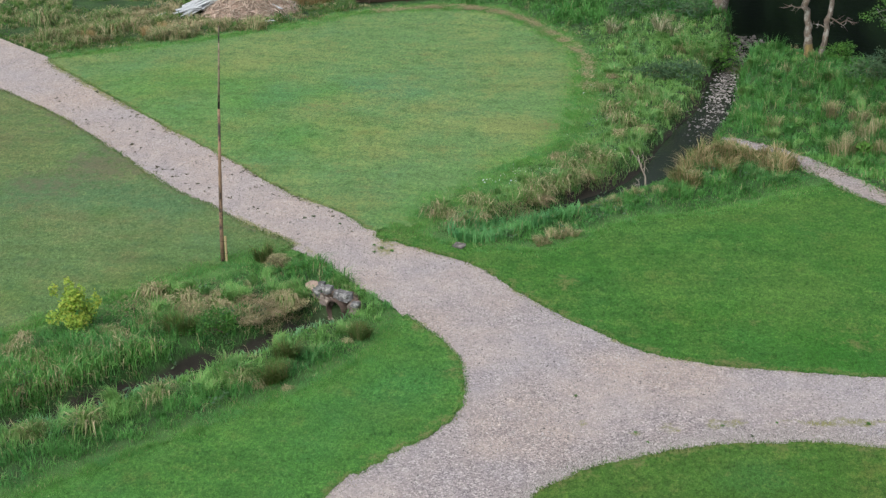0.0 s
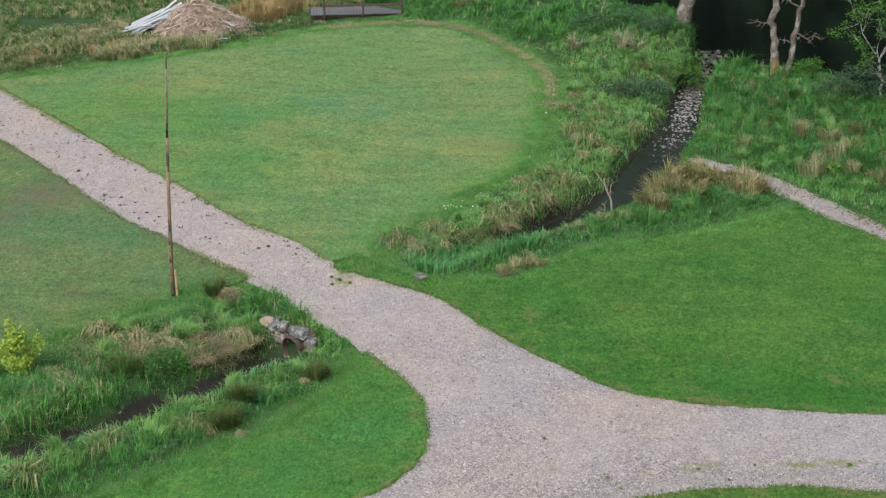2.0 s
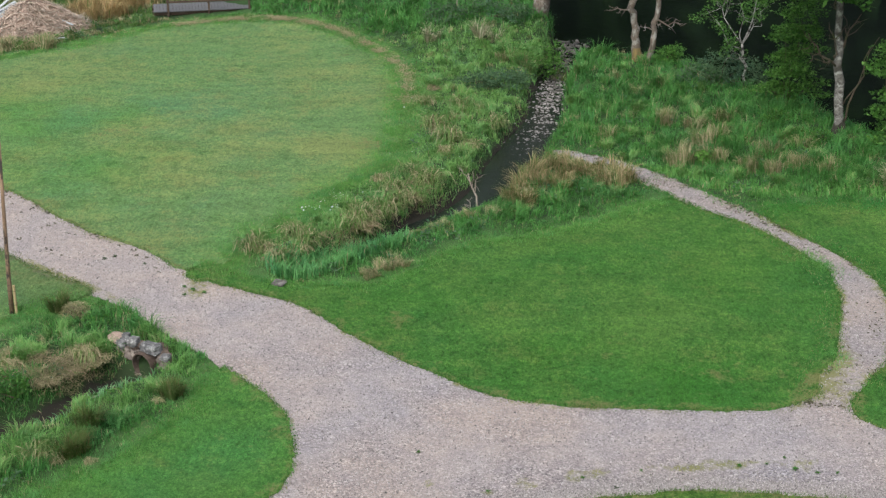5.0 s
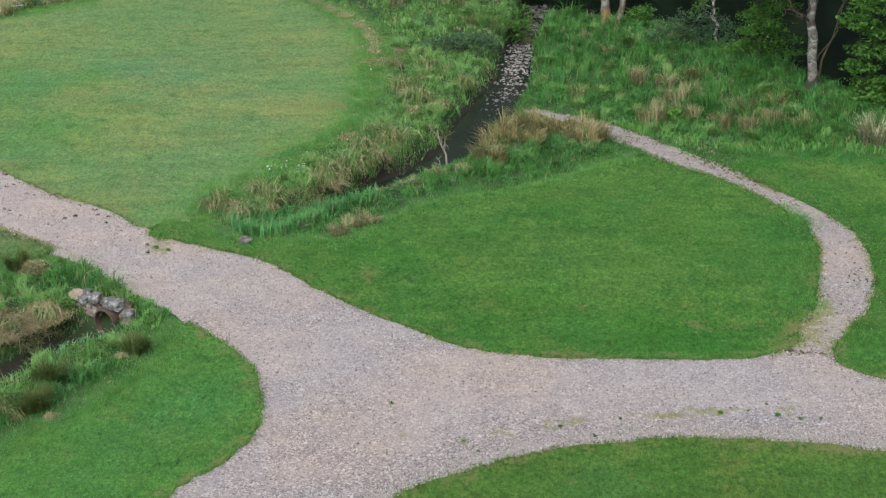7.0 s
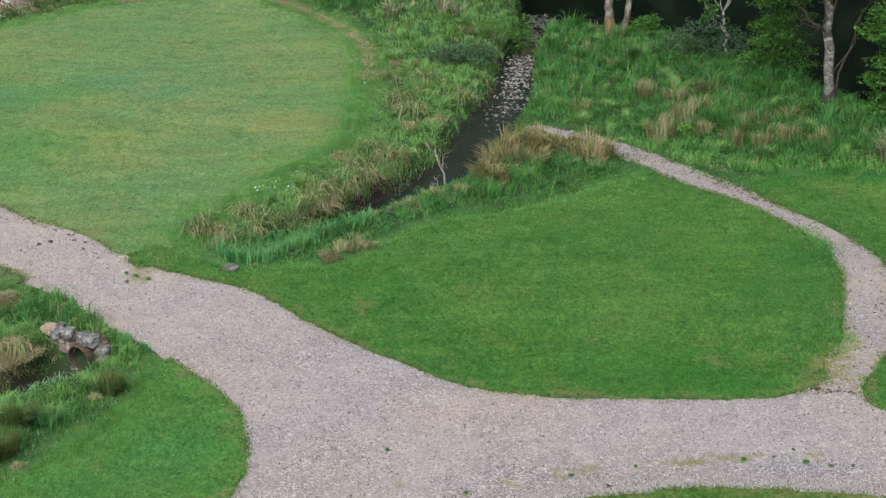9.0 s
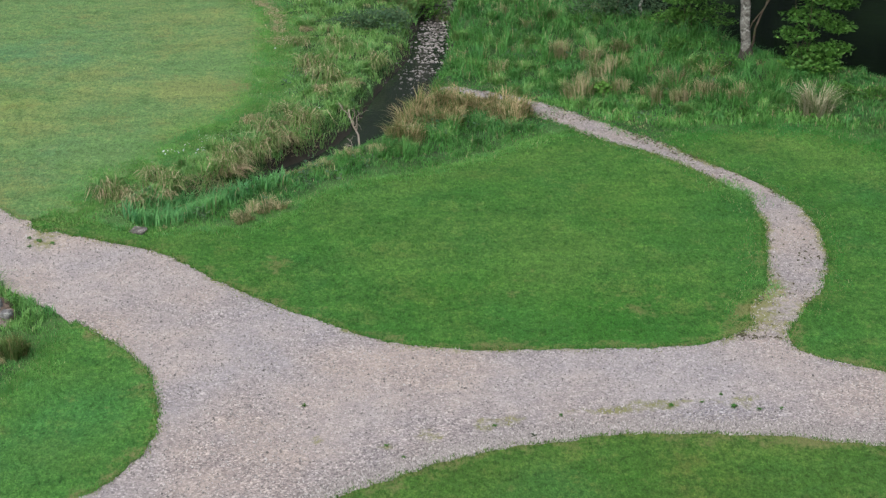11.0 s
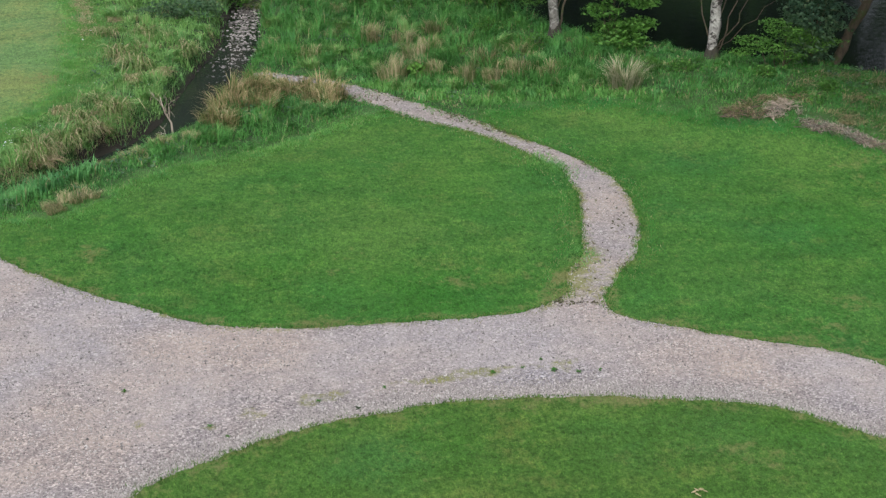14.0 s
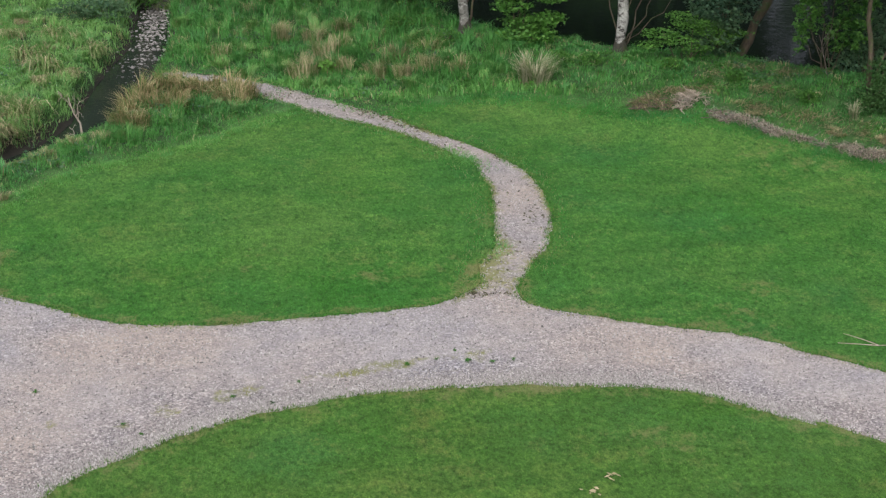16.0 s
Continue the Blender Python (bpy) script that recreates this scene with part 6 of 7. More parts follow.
bush("alder_bush", "leafy young alder hanging over the water", 24.85, 48.8, [((-0.9, 0, 2.2), (0.5, 0.5, 0.7)), ((-0.6, 0.2, 3.0), (0.7, 0.6, 0.5)), ((0.6, 0.1, 1.4), (0.8, 0.7, 0.6)), ((0.9, 0.2, 2.6), (0.9, 0.7, 0.7)), ((0.1, 0.3, 3.8), (0.9, 0.7, 0.5)), ((-1.1, 0.0, 1.3), (0.25, 0.25, 0.5))],
     7000, "leaf", 0.075, 0.3, 5, 8)
bush("willow_shrub", "low dull grey-green shrub at the water", 10.3, 62.0, [((-0.9, 0, 0.5), (0.9, 0.7, 0.6)), ((0.2, 0.1, 0.8), (1.0, 0.7, 0.75)), ((1.2, -0.2, 0.6), (0.9, 0.7, 0.65))], 6800, "leaf_blue", 0.05, 0.15, 6)
bush("bramble_bush", "small leafy bush beside the twin trunks", 8.4, 65.0, [((0, 0, 0.4), (0.6, 0.5, 0.4)), ((0.4, 0, 0.6), (0.4, 0.4, 0.35))], 1600, "leaf", 0.05, 0.3, 7)
bush("bramble_bush", "dense green bush overhanging the stream mouth", 2.7, 68.4, [((0, 0, 0.35), (1.1, 0.9, 0.55)), ((0.9, -0.4, 0.0), (0.6, 0.7, 0.6)), ((-1.0, 0.2, 0.4), (0.9, 0.7, 0.45)), ((0.3, -0.9, 0.0), (0.8, 0.6, 0.5)), ((1.0, 0.5, 0.3), (0.6, 0.6, 0.5))], 3000, "leaf", 0.06, 0.25, 8)
bush("bramble_bush", "low dark bramble on the stream bank", 0.9, 64.3, [((-0.8, 0, 0.3), (0.9, 0.8, 0.4)), ((0.3, 0.2, 0.35), (0.9, 0.8, 0.45)), ((1.0, 0.6, 0.3), (0.6, 0.7, 0.4))], 5200, "leaf_blue", 0.055, 0.1, 9)
bush("bramble_bush", "dark scrub on the high bank", -0.5, 73.0, [((-0.8, 0, 0.3), (1.2, 0.9, 0.5)), ((1.0, 0.3, 0.4), (1.1, 0.9, 0.6)), ((2.4, -0.6, 0.5), (0.8, 0.8, 0.5))], 4800, "leaf_blue", 0.06, 0.15, 10)
bush("sallow_bush", "dark sallow with bare grey twigs on the shore", 26.1, 48.9, [((-0.5, 0, 0.5), (0.6, 0.5, 0.45)), ((0.3, 0.1, 0.9), (0.8, 0.6, 0.6)), ((0.9, 0.2, 1.7), (0.7, 0.6, 0.6)), ((0.0, 0.3, 2.0), (0.6, 0.5, 0.5))], 5200, "leaf_blue", 0.06, 0.1, 14, 7)
shrub_rng = np.random.default_rng(77)
bush("field_shrub", "bright yellow-green shrub beside the ditch", -16.9, 35.3,
     [((0.8 * math.cos(a) * k, 0.5 * math.sin(a) * k, h), (0.27, 0.25, 0.22)) for a, k, h in zip(shrub_rng.uniform(0, 6.28, 15), shrub_rng.uniform(0.2, 1.1, 15), shrub_rng.uniform(0.45, 1.25, 15))] + [((-0.1, 0, 1.55), (0.16, 0.16, 0.3)), ((0.25, 0, 1.4), (0.15, 0.15, 0.25)), ((-0.6, 0, 1.4), (0.14, 0.14, 0.25)), ((0.7, 0.1, 1.1), (0.15, 0.15, 0.3))],
     4200, "leaf_lime", 0.06, 0.3, 11, 9)
bush("nettle_clump", "dark green nettle clump on the ditch bank", -12.6, 36.3, [((0, 0, 0.25), (0.6, 0.4, 0.35)), ((-0.5, -0.4, 0.2), (0.4, 0.4, 0.3))], 1500, "leaf", 0.05, 0.05, 12)
bush("nettle_clump", "leafy weeds under a pale birch", 25.0, 45.7, [((0, 0, 0.4), (0.65, 0.6, 0.45)), ((0.4, -0.8, 0.3), (0.7, 0.5, 0.4)), ((0.5, -0.2, 0.5), (0.6, 0.5, 0.5)), ((0.1, 0.1, 1.1), (0.45, 0.4, 0.4)), ((0.7, 0.1, 1.3), (0.4, 0.4, 0.4)), ((-0.3, -0.5, 0.2), (0.5, 0.4, 0.25))], 5000, "leaf_dark", 0.055, 0.3, 13, 6)
bush("dock_plant", "bright green broad-leaved plant in grass", 8.75, 54.9, [((0, 0, 0.35), (0.22, 0.2, 0.25))], 150, "leaf", 0.11, 1.0, 14, 3)
for i, (x, y, s) in enumerate([(16.4, 52.0, 0.45), (17.4, 51.6, 0.4), (19.9, 50.4, 0.4), (21.6, 48.9, 0.35), (23.1, 46.6, 0.4), (13.3, 55.4, 0.5), (11.9, 57.6, 0.5)]):
    bush("bracken_clump", "small leafy undergrowth in shoreline grass", x, y, [((0, 0, s * 0.5), (s, s * 0.9, s * 0.6))], 650, "leaf", 0.05, 0.1, 30 + i, 4)


# ---- man-made things ----
def rough_block(rng, sx, sy, sz, chip=0.3):
    """A broken field stone with blunt corners."""
    bm = bmesh.new()
    bmesh.ops.create_cube(bm, size=2.0)
    bmesh.ops.subdivide_edges(bm, edges=bm.edges[:], cuts=3, use_grid_fill=True)
    off = Vector(rng.uniform(-30, 30, 3))
    for v in bm.verts:
        p = v.co * (0.72 + 0.28 / max(v.co.length / 1.15, 0.8))
        p += Vector((noise.noise(p * 1.3 + off), noise.noise(p * 1.3 - off), noise.noise(p * 1.3 + off * 2))) * chip
        p += Vector((noise.noise(p * 4 + off), noise.noise(p * 4 - off), noise.noise(p * 4 + off * 2))) * 0.07
        v.co = Vector((p.x * sx, p.y * sy, p.z * sz))
    return bm


def culvert():
    rng = np.random.default_rng(12)
    e = base_of("culvert_headwall", *WALL_AT, "lichened stone headwall with a round clay pipe", "culvert")
    e.rotation_euler = (0, 0, math.atan2(WALL_OUT[0], -WALL_OUT[1]))
    e.location.z = 0.0
    bm = bmesh.new()
    n = 24
    ring = []
    for y, r in ((-0.16, 0.385), (0.75, 0.385), (0.75, 0.35), (-0.16, 0.35)):
        ring.append([bm.verts.new((0.12 + r * math.cos(k * math.tau / n), y, -0.16 + r * math.sin(k * math.tau / n))) for k in range(n)])
    for a, b in ((0, 1), (2, 3), (3, 0)):
        for k in range(n):
            bm.faces.new((ring[a][k], ring[b][k], ring[b][(k + 1) % n], ring[a][(k + 1) % n]))
    bm.faces.new(ring[2])
    part("pipe", bm, "clay", e, "round brown clay drain pipe")
    core = box(box(box(bmesh.new(), (0.72, 0.3, 0.72), pose(-0.66, 0.24, -0.1), 0.05), (0.36, 0.3, 0.72), pose(0.72, 0.24, -0.1), 0.05), (1.6, 0.3, 0.14), pose(-0.1, 0.25, 0.25), 0.04)
    part("core", core, "earth", e, "brown earth packed behind the stones")
    # cap stones: two short broken ones, then one long pale one stepping down
    for x, y, z, sx, sy, sz, turn in ((-0.8, 0.2, 0.36, 0.11, 0.12, 0.13, 0.4), (-0.8, 0.0, 0.22, 0.17, 0.13, 0.14, -0.3), (-0.42, 0.1, 0.36, 0.17, 0.16, 0.14, 0.2), (0.3, 0.1, 0.36, 0.38, 0.19, 0.15, -0.08), (0.86, 0.08, 0.24, 0.14, 0.13, 0.09, 0.3)):
        st = part("stone", rough_block(rng, sx * 0.9, sy * 0.9, sz * 0.85), "stone", e, "pale lichen-spotted cap stone")
        st.location, st.rotation_euler = (x, y, z), (rng.uniform(-0.15, 0.15), rng.uniform(-0.12, 0.12), turn)
    # rubble face beside the mouth
    for i in range(22):
        left = i < 15
        x = rng.uniform(-1.0, -0.33) if left else rng.uniform(0.58, 0.98)
        z = rng.uniform(-0.5, 0.2)
        k = rng.uniform(0.07, 0.13)
        st = part("stone", rough_block(rng, k * 1.3, k, k, 0.4), "rubble", e)
        st.location, st.rotation_euler = (x, 0.06 + rng.uniform(-0.06, 0.04), z), rng.uniform(-0.5, 0.5, 3)
    for x, z, sx, sz in ((-0.1, -0.56, 0.2, 0.08), (0.35, -0.56, 0.22, 0.08), (-0.55, -0.52, 0.22, 0.12), (0.8, -0.48, 0.2, 0.12)):
        st = part("stone", rough_block(rng, sx * 0.88, 0.14, sz), "rubble", e)
        st.location, st.rotation_euler = (x, rng.uniform(-0.1, 0.0), z), rng.uniform(-0.2, 0.2, 3)
    # a spill of dry earth on the wall's end
    spill = boulder(rng, 0.42, 0.26, 0.1, 3, 0.2)
    sp = part("earth_spill", spill, "heap", e, "dry pinkish earth spilled on the wall end")
    sp.location = (-1.25, 0.32, 0.12)


def flag_pole():
    e = base_of("wooden_pole", -13.86, 41.05, "tall thin rusty-brown pole standing in grass", "pole")
    part("shaft", tube(bmesh.new(), [(0, 0, -0.1), (0.02, 0, 1.2), (0.1, 0.01, 3.3), (0.2, 0.02, 5.5)], [0.074, 0.066, 0.054, 0.044], 10), "rust", e)
    part("tip", tube(bmesh.new(), [(0.2, 0.02, 5.5), (0.3, 0.0, 7.0), (0.38, 0.0, 8.3)], [0.04, 0.032, 0.02], 8), "pole", e, "thin weathered brown upper pole")
    part("stake", box(bmesh.new(), (0.07, 0.07, 1.05), pose(0.15, -0.03, 0.45), 0.008), "pine", e, "short pale sawn support stake")
    bm = bmesh.new()
    for z in (0.35, 0.8):
        tube(bm, [(0.04, -0.1, z), (0.2, -0.1, z), (0.2, 0.06, z), (-0.05, 0.08, z), (-0.07, -0.06, z), (0.04, -0.1, z)], [0.008] * 6, 4)
    part("strap", bm, "timber", e)


def footbridge():
    e = base_of("footbridge", -14.1, 76.9, "small weathered timber footbridge with handrails", "bridge")
    e.location.z = 0.12
    e.rotation_euler = (0, 0, radians(12))
    for i in range(30):
        p = part("plank", box(bmesh.new(), (0.15, 1.6, 0.045), Matrix(), 0.006), "deck", e)
        p.location = (-2.35 + i * 0.163, 0, 0.12)
    for y in (-0.55, 0.55):
        part("beam", box(bmesh.new(), (5.0, 0.16, 0.2), pose(0, y, 0.0), 0.01), "timber", e)
    for y in (-0.78, 0.78):
        for x in (-1.7, 0.35, 2.4):
            part("post", box(bmesh.new(), (0.1, 0.1, 1.25), pose(x, y, 0.5), 0.01), "timber", e)
        part("handrail", box(bmesh.new(), (4.3, 0.07, 0.11), pose(0.35, y - 0.02, 1.07), 0.01), "timber", e)
        part("rail", box(bmesh.new(), (4.3, 0.05, 0.1), pose(0.35, y - 0.075 if y < 0 else y + 0.075, 0.62), 0.01), "timber", e)


def chip_heap():
    rng = np.random.default_rng(14)
    bm = bmesh.new()
    n, m = 44, 16
    rows = []
    for j in range(m + 1):
        s = j / m
        row = []
        for i in range(n):
            a = i * math.tau / n
            r = 2.35 * s * (1 + 0.13 * math.sin(3 * a + 1) + 0.08 * math.sin(7 * a))
            z = 1.4 * (1 - s**1.35) * (1 + 0.1 * math.sin(2 * a)) + 0.06 * noise.noise(Vector((r * 3 * math.cos(a), r * 3 * math.sin(a), 0)))
            row.append(bm.verts.new((r * math.cos(a) * 1.1, r * math.sin(a) * 0.95, z)))
        rows.append(row)
    for p, q in zip(rows, rows[1:]):
        for i in range(n):
            if (p[i].co - p[(i + 1) % n].co).length > 1e-6:
                bm.faces.new((p[i], q[i], q[(i + 1) % n], p[(i + 1) % n]))
    bmesh.ops.remove_doubles(bm, verts=bm.verts, dist=0.001)
    e = base_of("wood_chip_heap", -21.9, 73.4, "dry brown heap of chips and cut reed", "heap")
    e.location.z -= 0.05
    part("mound", bm, "heap", e)
    k = 3200
    a, s = rng.uniform(0, math.tau, k), np.sqrt(rng.uniform(0, 1, k))
    r = 2.35 * s * (1 + 0.13 * np.sin(3 * a + 1) + 0.08 * np.sin(7 * a))
    z = 1.4 * (1 - s**1.35) * (1 + 0.1 * np.sin(2 * a)) + 0.02
    x, y = r * np.cos(a) * 1.1, r * np.sin(a) * 0.95
    part("litter", mesh_tris("litter", *blades(rng, x, y, z, rng.uniform(0.02, 0.16, k), rng.uniform(0.025, 0.06, k), rng.uniform(0.2, 0.75, k), rng.uniform(0.3, 1, k))), "brush", e)
    sticks = bmesh.new()
    for i in range(300):
        a, q = rng.uniform(0, math.tau), math.sqrt(rng.uniform(0, 0.95))
        r = 2.35 * q * (1 + 0.13 * math.sin(3 * a + 1))
        o = Vector((r * math.cos(a) * 1.1, r * math.sin(a) * 0.95, 1.4 * (1 - q**1.35) * (1 + 0.1 * math.sin(2 * a)) + 0.05))
        h = a + rng.normal(0, 0.9)
        d = Vector((math.cos(h), math.sin(h), -0.62 * math.cos(h - a))) * rng.uniform(0.2, 0.55)
        tube(sticks, bent(rng, o - d, o + d, 3, 0.05), [0.036, 0.032, 0.028, 0.016], 4)
    tagged(part("stick_litter", sticks, "heap_pale", e, "pale cut sticks strewn over the heap"), kind="stuff")
    for i in range(18):
        h = (i % 9) / 9
        b = part("white_board", box(bmesh.new(), (rng.uniform(1.5, 2.4), rng.uniform(0.12, 0.2), 0.035), Matrix(), 0.005), "board")
        b.matrix_world = pose(-24.7 + 1.1 * h + rng.uniform(-0.2, 0.2), 72.0 + 0.85 * (i // 9) + 0.9 * h + rng.uniform(-0.2, 0.2), 0.2 + 0.55 * h + 0.05 * (i // 9), rng.uniform(-10, 18), -12 - 14 * h + rng.uniform(-7, 7), 20 + rng.uniform(-34, 34))
        tagged(b, "faded white board dumped beside the heap", "board", "white boards by the heap")
    for k, (x, y, z, tilt, turn) in enumerate(((-24.0, 72.5, 0.42, -24, 24), (-23.5, 73.3, 0.7, -26, 30), (-24.5, 73.4, 0.5, -22, 18))):
        b = part("white_board", box(bmesh.new(), (2.3 - 0.2 * k, 0.75, 0.03), Matrix(), 0.005), "board")
        b.matrix_world = pose(x, y, z, 6 - 4 * k, tilt, turn)
        tagged(b, "wide faded bluish-white sheet leaning on the heap", "board", "white boards by the heap")
    for x, y, z, a, l in ((-20.2, 71.2, 0.08, 30, 1.0), (-22.4, 74.9, 1.2, -35, 1.3), (-26.0, 71.6, 0.12, 70, 0.9), (-20.3, 73.0, 0.5, -28, 1.4)):
        b = part("white_board", box(bmesh.new(), (l, 0.12, 0.035), Matrix(), 0.005), "board")
        b.matrix_world = pose(x, y, z, 4, 12 if z > 0.3 else 2, a)
        tagged(b, "faded white board dumped beside the heap", "board", "white boards by the heap")


def dead_branch(x, y, h, seed, label="bleached dead branch stuck in the stream bank", lean=(0.1, 0), mat="dead", thick=0.04):
    rng = np.random.default_rng(seed)
    e = base_of("dead_branch", x, y, label, "branch")
    _, a = stem(rng, "stem", (0, 0, -0.1), (lean[0], lean[1], h), thick, thick * 0.4, mat, e, 0.05, 5, 6)
    for i in range(4):
        limb(rng, e, a, rng.uniform(0.3, 0.9), (rng.normal(), rng.normal(0, 0.4), 0.9), h * rng.uniform(0.3, 0.6), thick * 0.45, mat, 4, 0.1, 0.3)


def brush_heap(x, y, rx, ry, h, turn, seed, n=300, twig="bark_pale", label="grey heap of cut brushwood on grass", litter="brush"):
    rng = np.random.default_rng(seed)
    e = base_of("brushwood_heap", x, y, label, "brushwood")
    r, a = np.sqrt(rng.uniform(0, 1, n)), rng.uniform(0, math.tau, n)
    px, py = r * np.cos(a) * rx, r * np.sin(a) * ry
    keep = wave(px, py, 3.0, seed) + 0.5 * wave(px, py, 7.0, seed) > -0.55 + 0.75 * r
    px, py, r = px[keep], py[keep], r[keep]
    n = len(px)
    c, s = math.cos(turn), math.sin(turn)
    qx, qy = px * c - py * s, px * s + py * c
    z = h * (1 - r**2) * rng.uniform(0.2, 1, n) * (0.6 + 0.5 * wave(qx, qy, 4.0, seed)) + land(x + qx, y + qy) - float(land(x, y)) + 0.02
    head = turn + rng.normal(0, 1.1, n) + math.pi * (rng.uniform(0, 1, n) < 0.5)
    bm = bmesh.new()
    for i in range(int(n * 0.13)):
        l = rng.uniform(0.3, 1.0)
        d = Vector((math.cos(head[i]), math.sin(head[i]), rng.normal(0.05, 0.22)))
        o = Vector((qx[i], qy[i], z[i] + 0.03))
        q = bent(rng, o - d * l / 2, o + d * l / 2, 3, 0.05)
        tube(bm, q, [0.014, 0.012, 0.009, 0.005], 4)
    part("twig_mat", bm, twig, e)
    v = blades(rng, qx, qy, z, rng.uniform(0.02, 0.2, n), rng.uniform(0.012, 0.028, n), rng.uniform(0.12, 0.5, n), rng.uniform(0.0, 1, n), head)
    part("litter", mesh_tris("litter", *v), litter, e)


def stream_stones():
    rng = np.random.default_rng(15)
    protos = []
    for i in range(5):
        bm = boulder(rng, 1, 0.7, 0.42, 1, 0.34)
        me = bpy.data.meshes.new("stone")
        bm.to_mesh(me)
        bm.free()
        me.materials.append(MAT["river"])
        protos.append(me)
    for i in range(298):
        k = rng.uniform(0, 1) ** 0.5
        j = min(int((0.5 + 0.42 * k) * len(STREAM)), len(STREAM) - 1)
        d = STREAM[min(j + 1, len(STREAM) - 1)] - STREAM[j - 1]
        d /= np.linalg.norm(d)
        o = STREAM[j] + d * rng.uniform(-0.4, 0.4) + np.array((-d[1], d[0])) * rng.normal(0, 0.36)
        s = (0.035 + 0.13 * rng.uniform() ** 2.2) * (0.6 + 0.6 * k)
        ob = new("stone", protos[i % 5])
        ob.location = (*o, max(float(land(*o)) + s * 0.15, -0.66 + s * 0.12))
        ob.rotation_euler, ob.scale = (rng.uniform(-0.2, 0.2), rng.uniform(-0.2, 0.2), rng.uniform(0, 6.28)), (s * rng.uniform(0.8, 1.6), s * rng.uniform(0.6, 1.1), s * rng.uniform(0.7, 1.3))
        tagged(ob, "flat grey wet stone in the stream bed", "stone", "stones in the stream")
    slab = part("stone_slab", box(bmesh.new(), (0.45, 0.3, 0.1), pose(0, 0, 0, 14, -5, -30), 0.03), "river")
    slab.location = (-6.05, 43.5, 0.05)
    tagged(slab, "flat grey slab over the stream culvert", "stone slab")


def gravel_chips():
    """Loose chips on the drive, pale and dark."""
    rng = np.random.default_rng(16)
    n = 330000
    x, y = rng.uniform(-34, 20, n), rng.uniform(24, 66, n)
    k = in_view(x, y) & (inside(ROAD_LINE, x, y) | inside(SIDE_LINE, x, y))
    for line in LAWN_LINES.values():
        k &= ~inside(line, x, y)
    ridge = spline(LAWN_LINES["near"], 0.02, True)
    ridge = ridge[(ridge[:, 1] > 26) & (ridge[:, 0] < 15)]
    p = ridge[rng.integers(0, len(ridge), 26000)] + np.stack([rng.normal(0, 0.12, 26000), np.abs(rng.normal(0, 0.38, 26000))], 1)
    p = p[~inside(LAWN_LINES["near"], p[:, 0], p[:, 1])]
    x, y = np.r_[x[k], p[:, 0]], np.r_[y[k], p[:, 1]]
    n = len(x)
    s = rng.uniform(0.012, 0.03, n) * np.where(rng.uniform(0, 1, n) < 0.04, 1.6, 1)
    a = rng.uniform(0, math.tau, n)
    c = np.stack([x, y, land(x, y) + 0.012], 1)
    u = np.stack([np.cos(a), np.sin(a), 0 * a], 1) * s[:, None]
    w = np.stack([-np.sin(a), np.cos(a), 0 * a], 1) * (s * 0.7)[:, None]
    t = np.stack([0 * a, 0 * a, s * 1.1], 1)
    v = np.stack([c - u, c - w, c + u, c + w, c + t], 1).reshape(-1, 3)
    f = (np.arange(n) * 5)[:, None, None] + np.array([[0, 1, 4], [1, 2, 4], [2, 3, 4], [3, 0, 4]])
    tagged(part("gravel_chips", mesh_tris("gravel_chips", v, f.reshape(-1, 3), np.repeat(rng.uniform(0, 1, n), 5)), "chips"), "loose pale gravel chips", "gravel", kind="stuff")


def path_litter():
    """Dark crumbs of leaf and turf, thick on the footpath's edges, and clods along the drive."""
    rng = np.random.default_rng(17)
    n = 100000
    x, y = rng.uniform(3, 14, n), rng.uniform(36, 57, n)
    k = inside(SIDE_LINE, x, y)
    x, y = x[k], y[k]
    d = line_distance(np.vstack([SIDE_LINE, SIDE_LINE[:1]])[::3], x, y)
    clot = step_up(-0.1, 0.5, wave(x, y, 5.5, 2.0) + 0.4 * wave(x, y, 13.0, 1.0))
    k = rng.uniform(0, 1, len(x)) * (1.6 - 1.35 * clot) < 0.012 + 0.95 * np.exp(-d / 0.22) * step_up(-0.3, 0.7, wave(x, y, 1.6, 4.0)) + 0.5 * step_up(0.7, 1.3, wave(x, y, 1.1, 7.0))
    x, y = x[k], y[k]
    ridge = spline(LAWN_LINES["big"], 0.03, True)
    ridge = ridge[(ridge[:, 0] > -31) & inside(ROAD_LINE, ridge[:, 0] - 0.3, ridge[:, 1] - 0.3)]
    p = ridge[rng.integers(0, len(ridge), 100)] - np.abs(rng.normal(0, 0.35, (100, 1))) * np.array([[0.6, 0.8]])
    q = spline([(-27, 58.4), (-21.5, 52.6), (-17.9, 48.9), (-13.6, 45.3)], 0.05)
    q = q[rng.integers(0, len(q), 40)] + rng.normal(0, 0.3, (40, 2))
    p = np.vstack([np.repeat(np.vstack([p, q]), 5, 0) + rng.normal(0, 0.04, (700, 2)), np.stack([x, y], 1)])
    k = inside(ROAD_LINE, p[:, 0], p[:, 1]) | inside(SIDE_LINE, p[:, 0], p[:, 1])
    for line in LAWN_LINES.values():
        k &= ~inside(line, p[:, 0], p[:, 1])
    p = p[k]
    c = np.c_[p, land(p[:, 0], p[:, 1]) + 0.022]
    tagged(part("path_litter", mesh_tris("path_litter", *leaf_cards(rng, c, 0.05, rng.uniform(0, 0.6, len(c)), 0.3)), "litter"), "dark crumbs of leaf litter on gravel", "leaf litter", kind="stuff")


